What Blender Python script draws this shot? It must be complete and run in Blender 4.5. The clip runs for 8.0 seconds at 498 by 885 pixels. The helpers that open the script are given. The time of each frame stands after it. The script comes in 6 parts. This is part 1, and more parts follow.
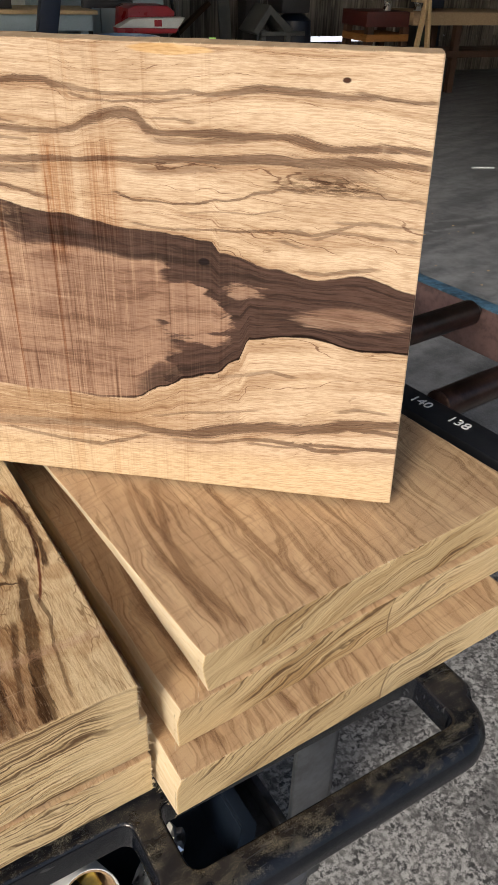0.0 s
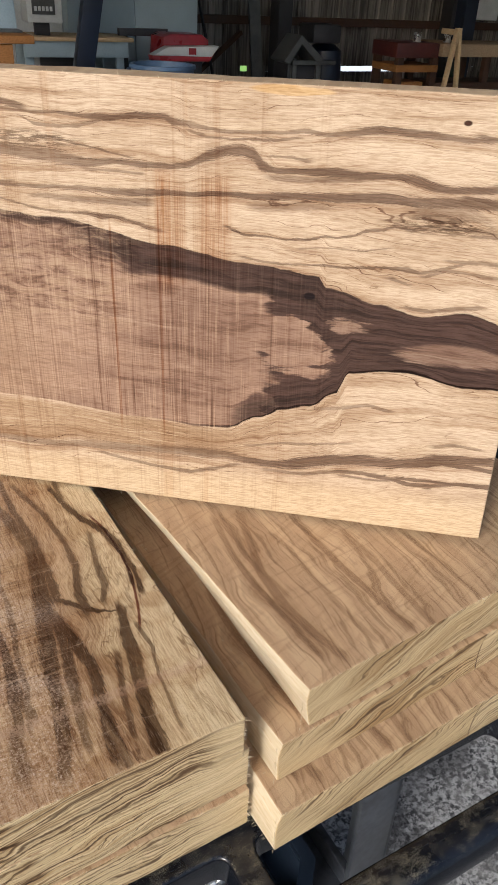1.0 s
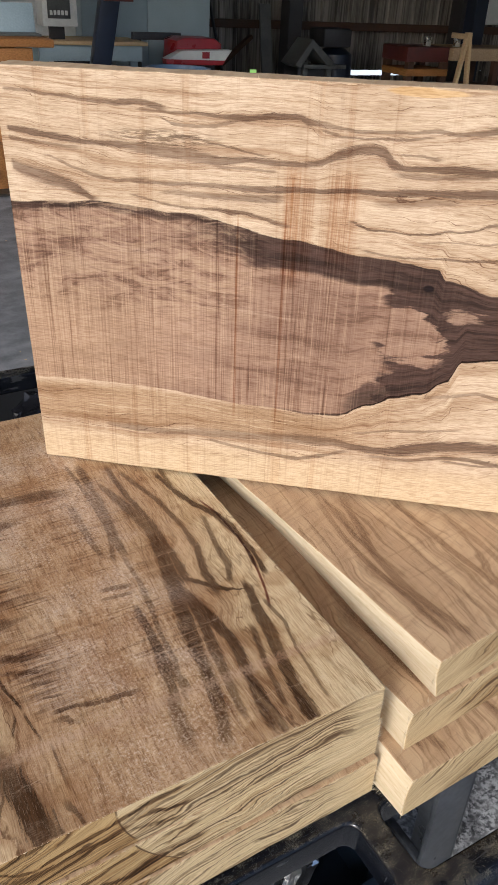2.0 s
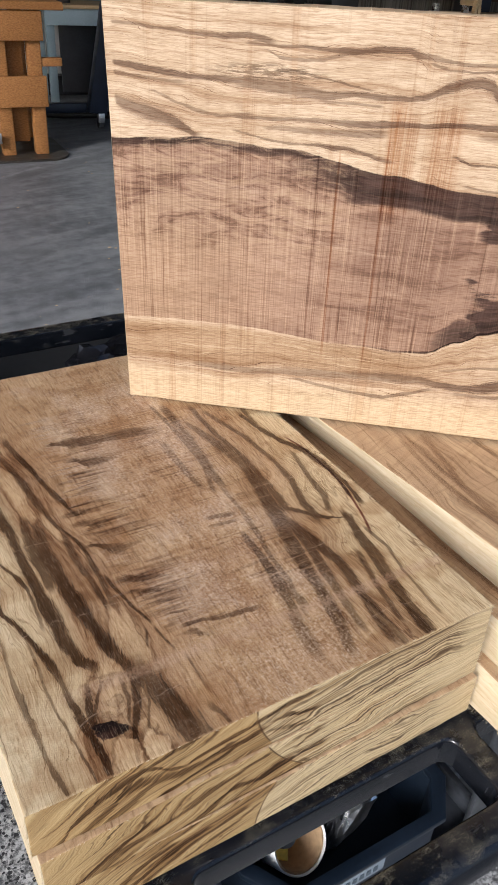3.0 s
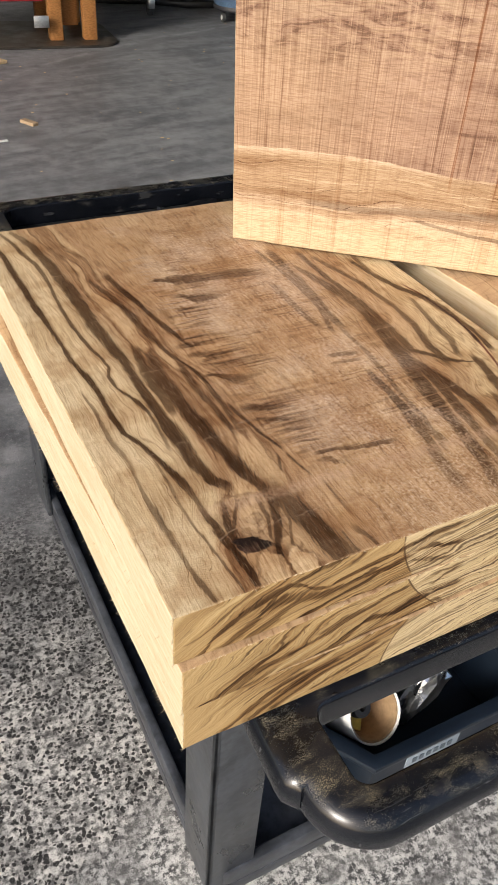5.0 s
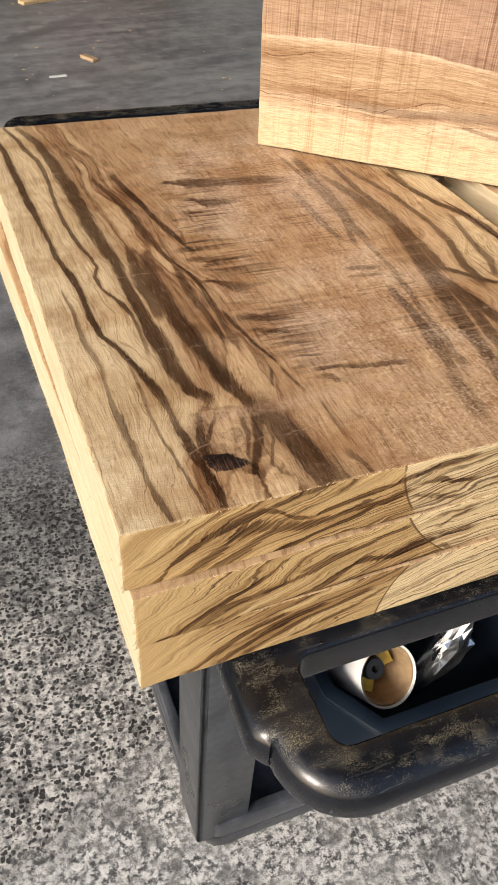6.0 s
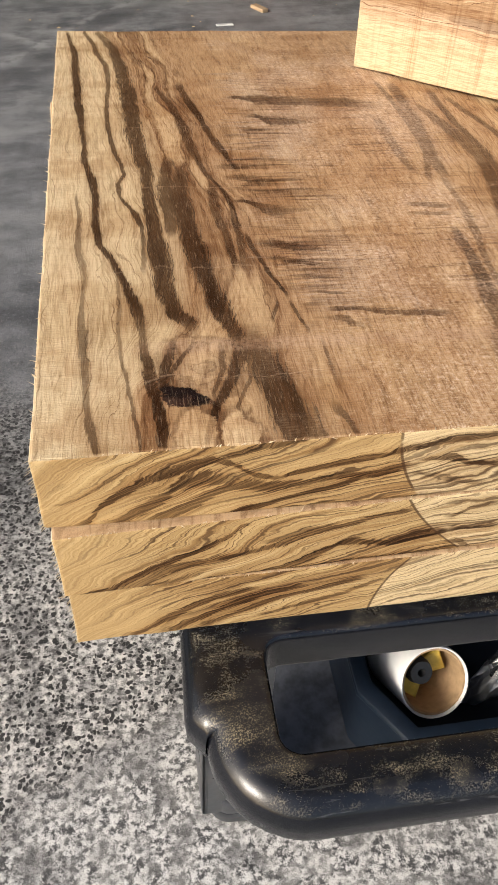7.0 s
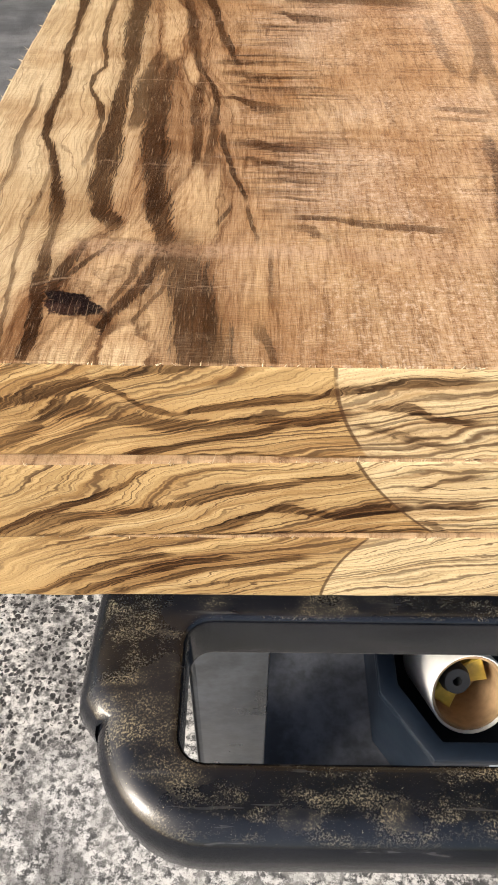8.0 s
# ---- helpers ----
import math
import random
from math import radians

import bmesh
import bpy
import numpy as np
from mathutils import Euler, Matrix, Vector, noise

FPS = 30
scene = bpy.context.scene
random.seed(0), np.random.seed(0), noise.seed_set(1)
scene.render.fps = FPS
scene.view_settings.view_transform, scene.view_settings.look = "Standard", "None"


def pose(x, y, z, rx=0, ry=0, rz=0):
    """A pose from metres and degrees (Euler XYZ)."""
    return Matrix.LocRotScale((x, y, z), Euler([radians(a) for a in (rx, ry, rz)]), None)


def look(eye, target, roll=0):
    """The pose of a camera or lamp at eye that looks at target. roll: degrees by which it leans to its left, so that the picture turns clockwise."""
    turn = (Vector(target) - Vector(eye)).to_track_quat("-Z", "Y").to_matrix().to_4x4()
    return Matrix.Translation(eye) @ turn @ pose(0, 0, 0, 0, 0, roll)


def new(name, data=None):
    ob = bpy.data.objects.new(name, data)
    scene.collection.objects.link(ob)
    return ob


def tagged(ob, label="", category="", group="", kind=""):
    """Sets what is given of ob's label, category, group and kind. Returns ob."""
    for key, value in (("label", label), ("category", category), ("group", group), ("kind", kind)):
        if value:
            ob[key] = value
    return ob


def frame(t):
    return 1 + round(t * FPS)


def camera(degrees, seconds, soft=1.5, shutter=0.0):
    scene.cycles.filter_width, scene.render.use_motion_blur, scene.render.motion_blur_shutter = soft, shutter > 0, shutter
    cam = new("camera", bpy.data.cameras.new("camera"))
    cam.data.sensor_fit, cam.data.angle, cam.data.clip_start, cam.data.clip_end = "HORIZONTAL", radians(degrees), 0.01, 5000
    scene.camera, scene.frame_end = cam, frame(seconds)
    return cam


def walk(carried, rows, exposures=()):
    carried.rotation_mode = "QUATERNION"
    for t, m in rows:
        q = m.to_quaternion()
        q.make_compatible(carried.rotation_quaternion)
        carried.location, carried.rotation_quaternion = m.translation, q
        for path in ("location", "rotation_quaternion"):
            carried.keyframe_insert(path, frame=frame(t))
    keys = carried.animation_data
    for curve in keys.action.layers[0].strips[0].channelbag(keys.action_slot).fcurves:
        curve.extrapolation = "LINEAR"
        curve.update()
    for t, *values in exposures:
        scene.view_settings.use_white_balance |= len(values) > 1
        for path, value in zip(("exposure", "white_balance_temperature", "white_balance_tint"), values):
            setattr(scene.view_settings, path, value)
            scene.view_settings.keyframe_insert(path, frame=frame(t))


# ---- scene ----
cam = camera(36.0, 8.0)
PATH = [
    (0, (0.321, -0.397, 1.53), (1.105, 1.091, 0.447), 2.3),
    (0.5, (0.294, -0.376, 1.539), (1.064, 1.139, 0.486), 2.7),
    (1, (0.243, -0.358, 1.538), (1.003, 1.175, 0.502), 2.9),
    (1.5, (0.176, -0.346, 1.538), (0.934, 1.193, 0.51), 2.9),
    (1.7, (0.149, -0.343, 1.538), (0.909, 1.196, 0.51), 3.0),
    (2.8, (0.01, -0.338, 1.512), (0.774, 1.174, 0.449), 3.1),
    (3, (-0.011, -0.333, 1.502), (0.749, 1.167, 0.42), 3.4),
    (3.5, (-0.056, -0.32, 1.47), (0.696, 1.156, 0.349), 3.8),
    (4, (-0.086, -0.317, 1.452), (0.65, 1.134, 0.289), 4.2),
    (4.5, (-0.103, -0.309, 1.432), (0.603, 1.118, 0.221), 4.7),
    (4.7, (-0.102, -0.308, 1.42), (0.578, 1.116, 0.191), 4.5),
    (5.8, (-0.046, -0.294, 1.333), (0.499, 1.103, 0.01), 4.6),
    (6, (-0.03, -0.29, 1.322), (0.47, 1.109, -0.017), 4.6),
    (6.5, (0.026, -0.277, 1.297), (0.374, 1.132, -0.079), 4.2),
    (7, (0.077, -0.262, 1.259), (0.236, 1.149, -0.149), 3.6),
    (7.5, (0.131, -0.239, 1.215), (0.115, 1.152, -0.222), 2.0),
    (8, (0.175, -0.213, 1.184), (0.052, 1.156, -0.269), 0.5),
]
walk(cam, [(t, look(eye, target, roll)) for t, eye, target, roll in PATH], exposures=[(0, 0.12, 6400, 10), (1, 0.1, 5850, 10), (1.5, 0.1, 5750, 10), (3, 0.24, 5650, 10), (4.5, 0.4, 6150, 10), (6, 0.5, 6500, 10), (7, 0.6, 6500, 10), (8, 0.88, 6600, 10)])

# ---- light ----
world = bpy.data.worlds.new("world")
scene.world = world
world.use_nodes = True
wn = world.node_tree.nodes
sky = wn.new("ShaderNodeTexSky")
sky.sky_type, sky.sun_disc = "NISHITA", False
sky.sun_elevation, sky.sun_rotation = radians(29), radians(235)
sky.dust_density, sky.air_density = 4.0, 1.0
wn["Background"].inputs["Strength"].default_value = 0.15
world.node_tree.links.new(sky.outputs["Color"], wn["Background"].inputs["Color"])
sun = new("sun", bpy.data.lights.new("sun", "SUN"))
sun.data.energy, sun.data.angle, sun.data.color = 2.3, radians(16), (1.0, 0.95, 0.87)
sun.matrix_world = look((-4.8, -3.4, 4.3), (0.3, 0.2, 0.9))

# ---- node shorthand ----
SOCK = bpy.types.NodeSocket


class Sig:
    """A value inside a material, with arithmetic."""

    def __init__(self, g, s):
        self.g, self.s = g, s

    def __add__(self, o): return self.g.m("ADD", self, o)
    def __radd__(self, o): return self.g.m("ADD", self, o)
    def __sub__(self, o): return self.g.m("SUBTRACT", self, o)
    def __rsub__(self, o): return self.g.m("SUBTRACT", o, self)
    def __mul__(self, o): return self.g.m("MULTIPLY", self, o)
    def __rmul__(self, o): return self.g.m("MULTIPLY", self, o)
    def __truediv__(self, o): return self.g.m("DIVIDE", self, o)


class Mat:
    def __init__(self, name, rough=0.6, metal=0.0):
        self.mat = bpy.data.materials.new(name)
        self.mat.use_nodes = True
        self.t = self.mat.node_tree
        self.b = self.t.nodes["Principled BSDF"]
        self.b.inputs["Roughness"].default_value = rough
        self.b.inputs["Metallic"].default_value = metal
        self.tc = self.t.nodes.new("ShaderNodeTexCoord")
        sep = self.t.nodes.new("ShaderNodeSeparateXYZ")
        self.t.links.new(self.tc.outputs["Object"], sep.inputs[0])
        self.P = self.tc.outputs["Object"]
        self.x, self.y, self.z = [Sig(self, sep.outputs[i]) for i in range(3)]

    def put(self, socket, v):
        v = v.s if isinstance(v, Sig) else v
        if isinstance(v, SOCK):
            self.t.links.new(v, socket)
        else:
            if isinstance(v, (tuple, list)) and len(v) == 3 and socket.type == "RGBA":
                v = (*v, 1)
            socket.default_value = v

    def m(self, op, a, b=0.0, clamp=False):
        n = self.t.nodes.new("ShaderNodeMath")
        n.operation, n.use_clamp = op, clamp
        self.put(n.inputs[0], a)
        self.put(n.inputs[1], b)
        return Sig(self, n.outputs[0])

    def vec(self, x, y=0.0, z=0.0):
        n = self.t.nodes.new("ShaderNodeCombineXYZ")
        for i, v in enumerate((x, y, z)):
            self.put(n.inputs[i], v)
        return n.outputs[0]

    def noise(self, v, scale=1.0, detail=3.0, rough=0.55, bend=0.0):
        n = self.t.nodes.new("ShaderNodeTexNoise")
        self.put(n.inputs["Vector"], v)
        for k, w in (("Scale", scale), ("Detail", detail), ("Roughness", rough), ("Distortion", bend)):
            n.inputs[k].default_value = w
        return Sig(self, n.outputs["Fac"])

    def cells(self, v, scale, feature="F1"):
        n = self.t.nodes.new("ShaderNodeTexVoronoi")
        n.feature = feature
        self.put(n.inputs["Vector"], v)
        n.inputs["Scale"].default_value = scale
        return n

    def step(self, v, a, b, smooth=True):
        n = self.t.nodes.new("ShaderNodeMapRange")
        n.interpolation_type = "SMOOTHSTEP" if smooth else "LINEAR"
        for k, w in (("Value", v), ("From Min", a), ("From Max", b)):
            self.put(n.inputs[k], w)
        return Sig(self, n.outputs["Result"])

    def ramp(self, v, stops, mode="LINEAR"):
        n = self.t.nodes.new("ShaderNodeValToRGB")
        n.color_ramp.interpolation = mode
        e = n.color_ramp.elements
        while len(e) < len(stops):
            e.new(1.0)
        for el, (p, c) in zip(e, stops):
            el.position = p
            el.color = (c, c, c, 1) if isinstance(c, (int, float)) else (*c, 1)
        self.put(n.inputs[0], v)
        return Sig(self, n.outputs[0])

    def curve(self, v, length, pts):
        """A line given by (along, across) points; across stays under 1 m."""
        return self.ramp(v / length, [(min(max(p / length, 0), 1), q) for p, q in pts], "B_SPLINE" if len(pts) > 30 else "EASE")

    def mix(self, f, a, b, mode="MIX"):
        n = self.t.nodes.new("ShaderNodeMix")
        n.data_type, n.blend_type = "RGBA", mode
        self.put(n.inputs[0], f)
        self.put(n.inputs[6], a)
        self.put(n.inputs[7], b)
        return Sig(self, n.outputs[2])

    def bump(self, h, strength=0.3, dist=0.002):
        n = self.t.nodes.new("ShaderNodeBump")
        n.inputs["Strength"].default_value, n.inputs["Distance"].default_value = strength, dist
        self.put(n.inputs["Height"], h)
        self.t.links.new(n.outputs[0], self.b.inputs["Normal"])

    def done(self, colour=None, rough=None):
        if colour is not None:
            self.put(self.b.inputs["Base Color"], colour)
        if rough is not None:
            self.put(self.b.inputs["Roughness"], rough)
        return self.mat


def plain(name, c, rough=0.6, metal=0.0, vary=0.25, scale=6.0, fine=90.0, bump=0.15):
    """Paint, plastic or metal with stains and fine grain."""
    g = Mat(name, rough, metal)
    n = g.noise(g.P, scale, 4.0)
    f = g.noise(g.P, fine, 3.0)
    dark, light = [k * (1 - vary) for k in c], [min(1, k * (1 + vary)) for k in c]
    col = g.mix(g.step(n * 0.65 + f * 0.35, 0.35, 0.65), dark, light)
    g.bump(f, bump, 0.001)
    return g.done(col, g.step(n, 0.3, 0.7) * 0.2 + (rough - 0.1))


# ---- materials: wood ----
PALE, TAN, HEART = (0.66, 0.49, 0.29), (0.44, 0.285, 0.155), (0.30, 0.172, 0.108)


def lines_of(g, w, freq, wob, width):
    """Thin dark contour lines of the coordinate w."""
    k = w * freq + wob
    return g.step(g.m("ABSOLUTE", g.m("FRACT", k) - 0.5), width, width * 0.25)


def band(g, w, k, half, soft=0.4):
    """A stripe along the line k, half as wide as given."""
    return g.step(g.m("ABSOLUTE", w - k) / half, 1.0 + soft, 1.0 - soft)


def darken(g, f, col, tint):
    """Darkens col towards a tint, keeping its grain."""
    return g.mix(f, col, tint, "MULTIPLY")


def flow(g, w, walls):
    """Counts the walls below w, with even steps between them."""
    total = None
    for a, b in zip(walls, walls[1:]):
        t = g.m("DIVIDE", w - a, g.m("MAXIMUM", b - a, 0.004), True)
        total = t if total is None else total + t
    return total


def after(g, first, then):
    """The value then, worked out once first is known: it keeps few values waiting at a time."""
    n = g.t.nodes.new("ShaderNodeMath")
    n.operation = "MULTIPLY_ADD"
    for k, v in enumerate((first, 1e-7, then)):
        g.put(n.inputs[k], v)
    return Sig(g, n.outputs[0])


class Group(Mat):
    """A node group with three values in and two out."""

    def __init__(self):
        self.t = bpy.data.node_groups.new("veins", "ShaderNodeTree")
        for k in ("along", "across", "fray"):
            self.t.interface.new_socket(k, in_out="INPUT", socket_type="NodeSocketFloat")
        for k in ("core", "halo"):
            self.t.interface.new_socket(k, in_out="OUTPUT", socket_type="NodeSocketFloat")
        self.along, self.across, self.fray = [Sig(self, o) for o in list(self.t.nodes.new("NodeGroupInput").outputs)[:3]]
        self.out = self.t.nodes.new("NodeGroupOutput")
        self.core = self.halo = None
        self.count = 0


class Veins:
    """Dark veins drawn in the wood: each runs along a line of (along, across, half width, depth)."""

    def __init__(self, g, along, across, length, fray):
        self.g, self.given, self.length = g, (along / length, across, fray), length
        self.core = self.halo = self.group = None

    def __call__(self, *pts):
        if self.group is None:
            self.group = Group()
        g, (a, b) = self.group, (pts[0], pts[-1])
        pts = [(a[0] - 0.004 - a[2] * 2, a[1], a[2] * 0.6, 0), *pts, (b[0] + 0.004 + b[2] * 2, b[1], b[2] * 0.6, 0)]
        stops = [(min(max(p / self.length, 0), 1), (q, 0.02 / max(h, 0.0002), k)) for p, q, h, k in pts]
        sep = g.t.nodes.new("ShaderNodeSeparateXYZ")
        t = g.along if g.halo is None else after(g, g.halo, g.along)
        g.put(sep.inputs[0], g.ramp(t, stops))
        place, sharp, depth = [Sig(g, o) for o in sep.outputs]
        d = g.m("ABSOLUTE", g.across - place) * 50.0 * sharp + g.fray
        core, halo = g.step(d, 1.15, 0.75) * depth, g.step(d, 3.2, 0.2) * depth
        g.core = core if g.core is None else g.m("MAXIMUM", g.core, core)
        g.halo = halo if g.halo is None else g.m("MAXIMUM", g.halo, halo)
        g.count += 1
        if g.count == 6:
            self.close()

    def close(self):
        """Puts the group built so far into the material."""
        if self.group is not None:
            sub, g = self.group, self.g
            sub.put(sub.out.inputs[0], sub.core)
            sub.put(sub.out.inputs[1], sub.halo)
            n = g.t.nodes.new("ShaderNodeGroup")
            n.node_tree = sub.t
            along, across, fray = self.given
            if self.halo is not None:
                along = after(g, self.halo, along)
            for k, v in enumerate((along, across, fray)):
                g.put(n.inputs[k], v)
            core, halo = Sig(g, n.outputs[0]), Sig(g, n.outputs[1])
            self.core = core if self.core is None else g.m("MAXIMUM", self.core, core)
            self.halo = halo if self.halo is None else g.m("MAXIMUM", self.halo, halo)
            self.group = None
        return self


def board_face():
    """The broad face of the upright board: pale sapwood round a dark wedge of heartwood."""
    g = Mat("figured_board_face", 0.55)
    g.b.inputs["Specular IOR Level"].default_value = 0.08
    u, v = g.x, g.z
    big = g.noise(g.vec(u * 7.0, v * 16.0), 1.0, 3.0)
    mid = g.noise(g.vec(u * 26.0, v * 85.0), 1.0, 4.0)
    fine = g.noise(g.vec(u * 60.0, v * 700.0), 1.0, 2.0)
    w = v + (big - 0.5) * 0.012 + (mid - 0.5) * 0.007
    L = 0.674
    C = lambda *p: g.curve(u, L, p)
    c6 = C((0, .059), (.13, .060), (.2, .068), (.35, .068), (.44, .070), (.545, .088), (.606, .106), (.67, .113))
    c5 = C((0, .116), (.13, .118), (.27, .110), (.375, .106), (.411, .125), (.435, .139), (.466, .147), (.494, .168), (.506, .194), (.56, .200), (.62, .189), (.67, .190))
    c4 = C((0, .328), (.06, .333), (.09, .337), (.187, .331), (.31, .312), (.394, .302), (.465, .295), (.475, .284), (.53, .270), (.57, .263), (.61, .269), (.67, .255))
    c3 = C((0, .370), (.06, .358), (.1, .352), (.17, .358), (.22, .362), (.285, .362), (.388, .367), (.48, .364), (.563, .363), (.637, .348), (.67, .344))
    c2 = C((0, .407), (.062, .401), (.155, .387), (.215, .387), (.33, .390), (.352, .400), (.385, .407), (.407, .401), (.419, .391), (.479, .393), (.53, .397), (.58, .387), (.67, .373))
    c1 = C((0, .447), (.1, .437), (.158, .4345), (.216, .428), (.273, .432), (.317, .431), (.34, .422), (.436, .425), (.5, .436), (.577, .435), (.67, .429))
    q = flow(g, w, [0.0, c6, c5, c4, c3, c2, c1, 0.47])
    p = q + (mid - 0.5) * 0.16
    inside = g.step(w - c5, -0.0008, 0.0008) * g.step(w - c4, 0.0008, -0.0008)
    outside = 1.0 - inside
    low = g.step(v, 0.020, 0.050)
    sa = g.noise(g.vec(q * 4.0, u * 3.0, 1.0), 1.0, 4.0, 0.62, 0.4)
    sb = g.noise(g.vec(q * 15.0, u * 6.0, 4.0), 1.0, 5.0, 0.68, 0.3)
    sc = g.noise(g.vec(q * 70.0, u * 12.0, 9.0), 1.0, 4.0, 0.65)
    # sapwood
    col = g.mix(g.step(big * 0.5 + sa * 0.5, 0.38, 0.62), (0.60, 0.465, 0.325), (0.47, 0.34, 0.22))
    # pale foot strip, its tone lowered to imitate weaker light low down
    col = g.mix(g.step(v, 0.06, 0.03), col, (0.60, 0.455, 0.29))
    tanlow = g.step(w - c6, -0.002, 0.004) * g.step(w - c5, 0.002, -0.01) * g.step(u, 0.52, 0.36)
    col = darken(g, tanlow, col, (0.70, 0.62, 0.54))
    col = darken(g, g.step(sa, 0.52, 0.64) * low * 0.5, col, (0.66, 0.55, 0.47))
    col = darken(g, g.step(sb, 0.55, 0.64) * low * 0.45, col, (0.60, 0.48, 0.41))
    col = darken(g, g.step(sc, 0.50, 0.62) * 0.4, col, (0.64, 0.55, 0.49))
    col = g.mix(g.step(sb, 0.45, 0.34) * 0.4, col, (0.70, 0.56, 0.38))
    vein = Veins(g, u + (mid - 0.5) * 0.006, v + (mid - 0.5) * 0.0050 + (sb - 0.5) * 0.0028, 0.70, (sc - 0.5) * 2.6 + (sb - 0.5) * 1.2)
    vein((0.1482, 0.4315, 0.0015, 0.5), (0.1824, 0.4294, 0.0015, 0.6), (0.2052, 0.4301, 0.0015, 0.7), (0.2333, 0.4292, 0.0025, 0.7), (0.2555, 0.4285, 0.0035, 0.8), (0.2833, 0.432, 0.0029, 0.8), (0.3106, 0.4326, 0.0029, 0.8), (0.3186, 0.4286, 0.0034, 0.7), (0.3375, 0.4263, 0.0029, 0.5), (0.3536, 0.4243, 0.0015, 0.6), (0.3749, 0.4226, 0.0015, 0.6), (0.4014, 0.4232, 0.0015, 0.6), (0.4222, 0.4244, 0.0014, 0.6), (0.4427, 0.4281, 0.0019, 0.6), (0.4635, 0.425, 0.0019, 0.6), (0.4836, 0.4276, 0.0033, 0.7), (0.5034, 0.4316, 0.0033, 0.75), (0.5232, 0.4323, 0.0028, 0.75), (0.5433, 0.4307, 0.0033, 0.7), (0.5631, 0.4296, 0.0028, 0.7), (0.5877, 0.4278, 0.0028, 0.7), (0.6116, 0.4292, 0.0023, 0.7))
    vein((0.1675, 0.4251, 0.001, 0.4), (0.1812, 0.4193, 0.0013, 0.6), (0.2039, 0.4175, 0.0015, 0.5), (0.2268, 0.4199, 0.002, 0.5), (0.247, 0.426, 0.002, 0.5))
    vein((0.3347, 0.4212, 0.0012, 0.5), (0.3536, 0.4169, 0.0012, 0.5), (0.3751, 0.4162, 0.0012, 0.7), (0.3963, 0.418, 0.0012, 0.6), (0.4174, 0.4178, 0.0012, 0.6), (0.438, 0.4215, 0.0012, 0.5))
    vein((0.1798, 0.408, 0.001, 0.45), (0.2084, 0.4056, 0.001, 0.5), (0.231, 0.4018, 0.001, 0.6), (0.2535, 0.3981, 0.001, 0.6), (0.2758, 0.3933, 0.001, 0.5))
    vein((0.1424, 0.3921, 0.0037, 0.6), (0.172, 0.3919, 0.0059, 0.6), (0.201, 0.3895, 0.0058, 0.6), (0.2296, 0.3851, 0.0048, 0.65), (0.2586, 0.3896, 0.0026, 0.7), (0.2869, 0.3878, 0.0026, 0.75), (0.3149, 0.3881, 0.0026, 0.75), (0.3372, 0.3922, 0.0031, 0.7), (0.3509, 0.3997, 0.0046, 0.75), (0.3699, 0.4055, 0.0045, 0.8), (0.386, 0.4075, 0.005, 0.8), (0.3968, 0.4037, 0.0065, 0.8), (0.4052, 0.3941, 0.0051, 0.8), (0.4187, 0.391, 0.0025, 0.8), (0.4452, 0.3923, 0.0025, 0.8), (0.4715, 0.3921, 0.004, 0.85), (0.4975, 0.3918, 0.004, 0.85), (0.5231, 0.3936, 0.003, 0.85), (0.5437, 0.392, 0.004, 0.85), (0.5621, 0.3873, 0.004, 0.85), (0.5802, 0.3846, 0.003, 0.85), (0.6196, 0.3875, 0.0034, 0.85))
    vein((0.4128, 0.4032, 0.001, 0.5), (0.4338, 0.4046, 0.001, 0.5), (0.4472, 0.4019, 0.002, 0.6))
    vein((0.4136, 0.3845, 0.0031, 0.5), (0.4404, 0.3848, 0.0031, 0.5), (0.472, 0.386, 0.003, 0.6), (0.4979, 0.3888, 0.003, 0.5))
    vein((0.2291, 0.3797, 0.0011, 0.5), (0.258, 0.3801, 0.0011, 0.5), (0.2865, 0.3794, 0.0011, 0.5))
    vein((0.1377, 0.3599, 0.0017, 0.6), (0.1739, 0.3597, 0.0017, 0.6), (0.2039, 0.3607, 0.0022, 0.6), (0.2334, 0.3612, 0.0027, 0.6), (0.2567, 0.3602, 0.0033, 0.7), (0.2799, 0.3608, 0.0033, 0.75), (0.3086, 0.3629, 0.0032, 0.8), (0.337, 0.3639, 0.0021, 0.8), (0.3705, 0.3658, 0.0027, 0.85), (0.3981, 0.3662, 0.0032, 0.85), (0.436, 0.369, 0.0037, 0.85), (0.4786, 0.3711, 0.0041, 0.85), (0.5204, 0.3732, 0.0046, 0.85), (0.5515, 0.3724, 0.0046, 0.8), (0.5822, 0.3727, 0.0051, 0.8), (0.6222, 0.3737, 0.0045, 0.8))
    vein((0.1729, 0.3513, 0.0022, 0.4), (0.2089, 0.3512, 0.0028, 0.5), (0.2384, 0.3501, 0.0028, 0.6), (0.2678, 0.3512, 0.0039, 0.6), (0.2911, 0.3529, 0.0038, 0.6))
    vein((0.3984, 0.3572, 0.0037, 0.35), (0.4367, 0.3585, 0.0042, 0.4), (0.4688, 0.362, 0.0031, 0.4))
    vein((0.5528, 0.3637, 0.0062, 0.45), (0.5786, 0.3632, 0.0082, 0.5), (0.5985, 0.3657, 0.0071, 0.45), (0.6146, 0.3608, 0.0031, 0.3))
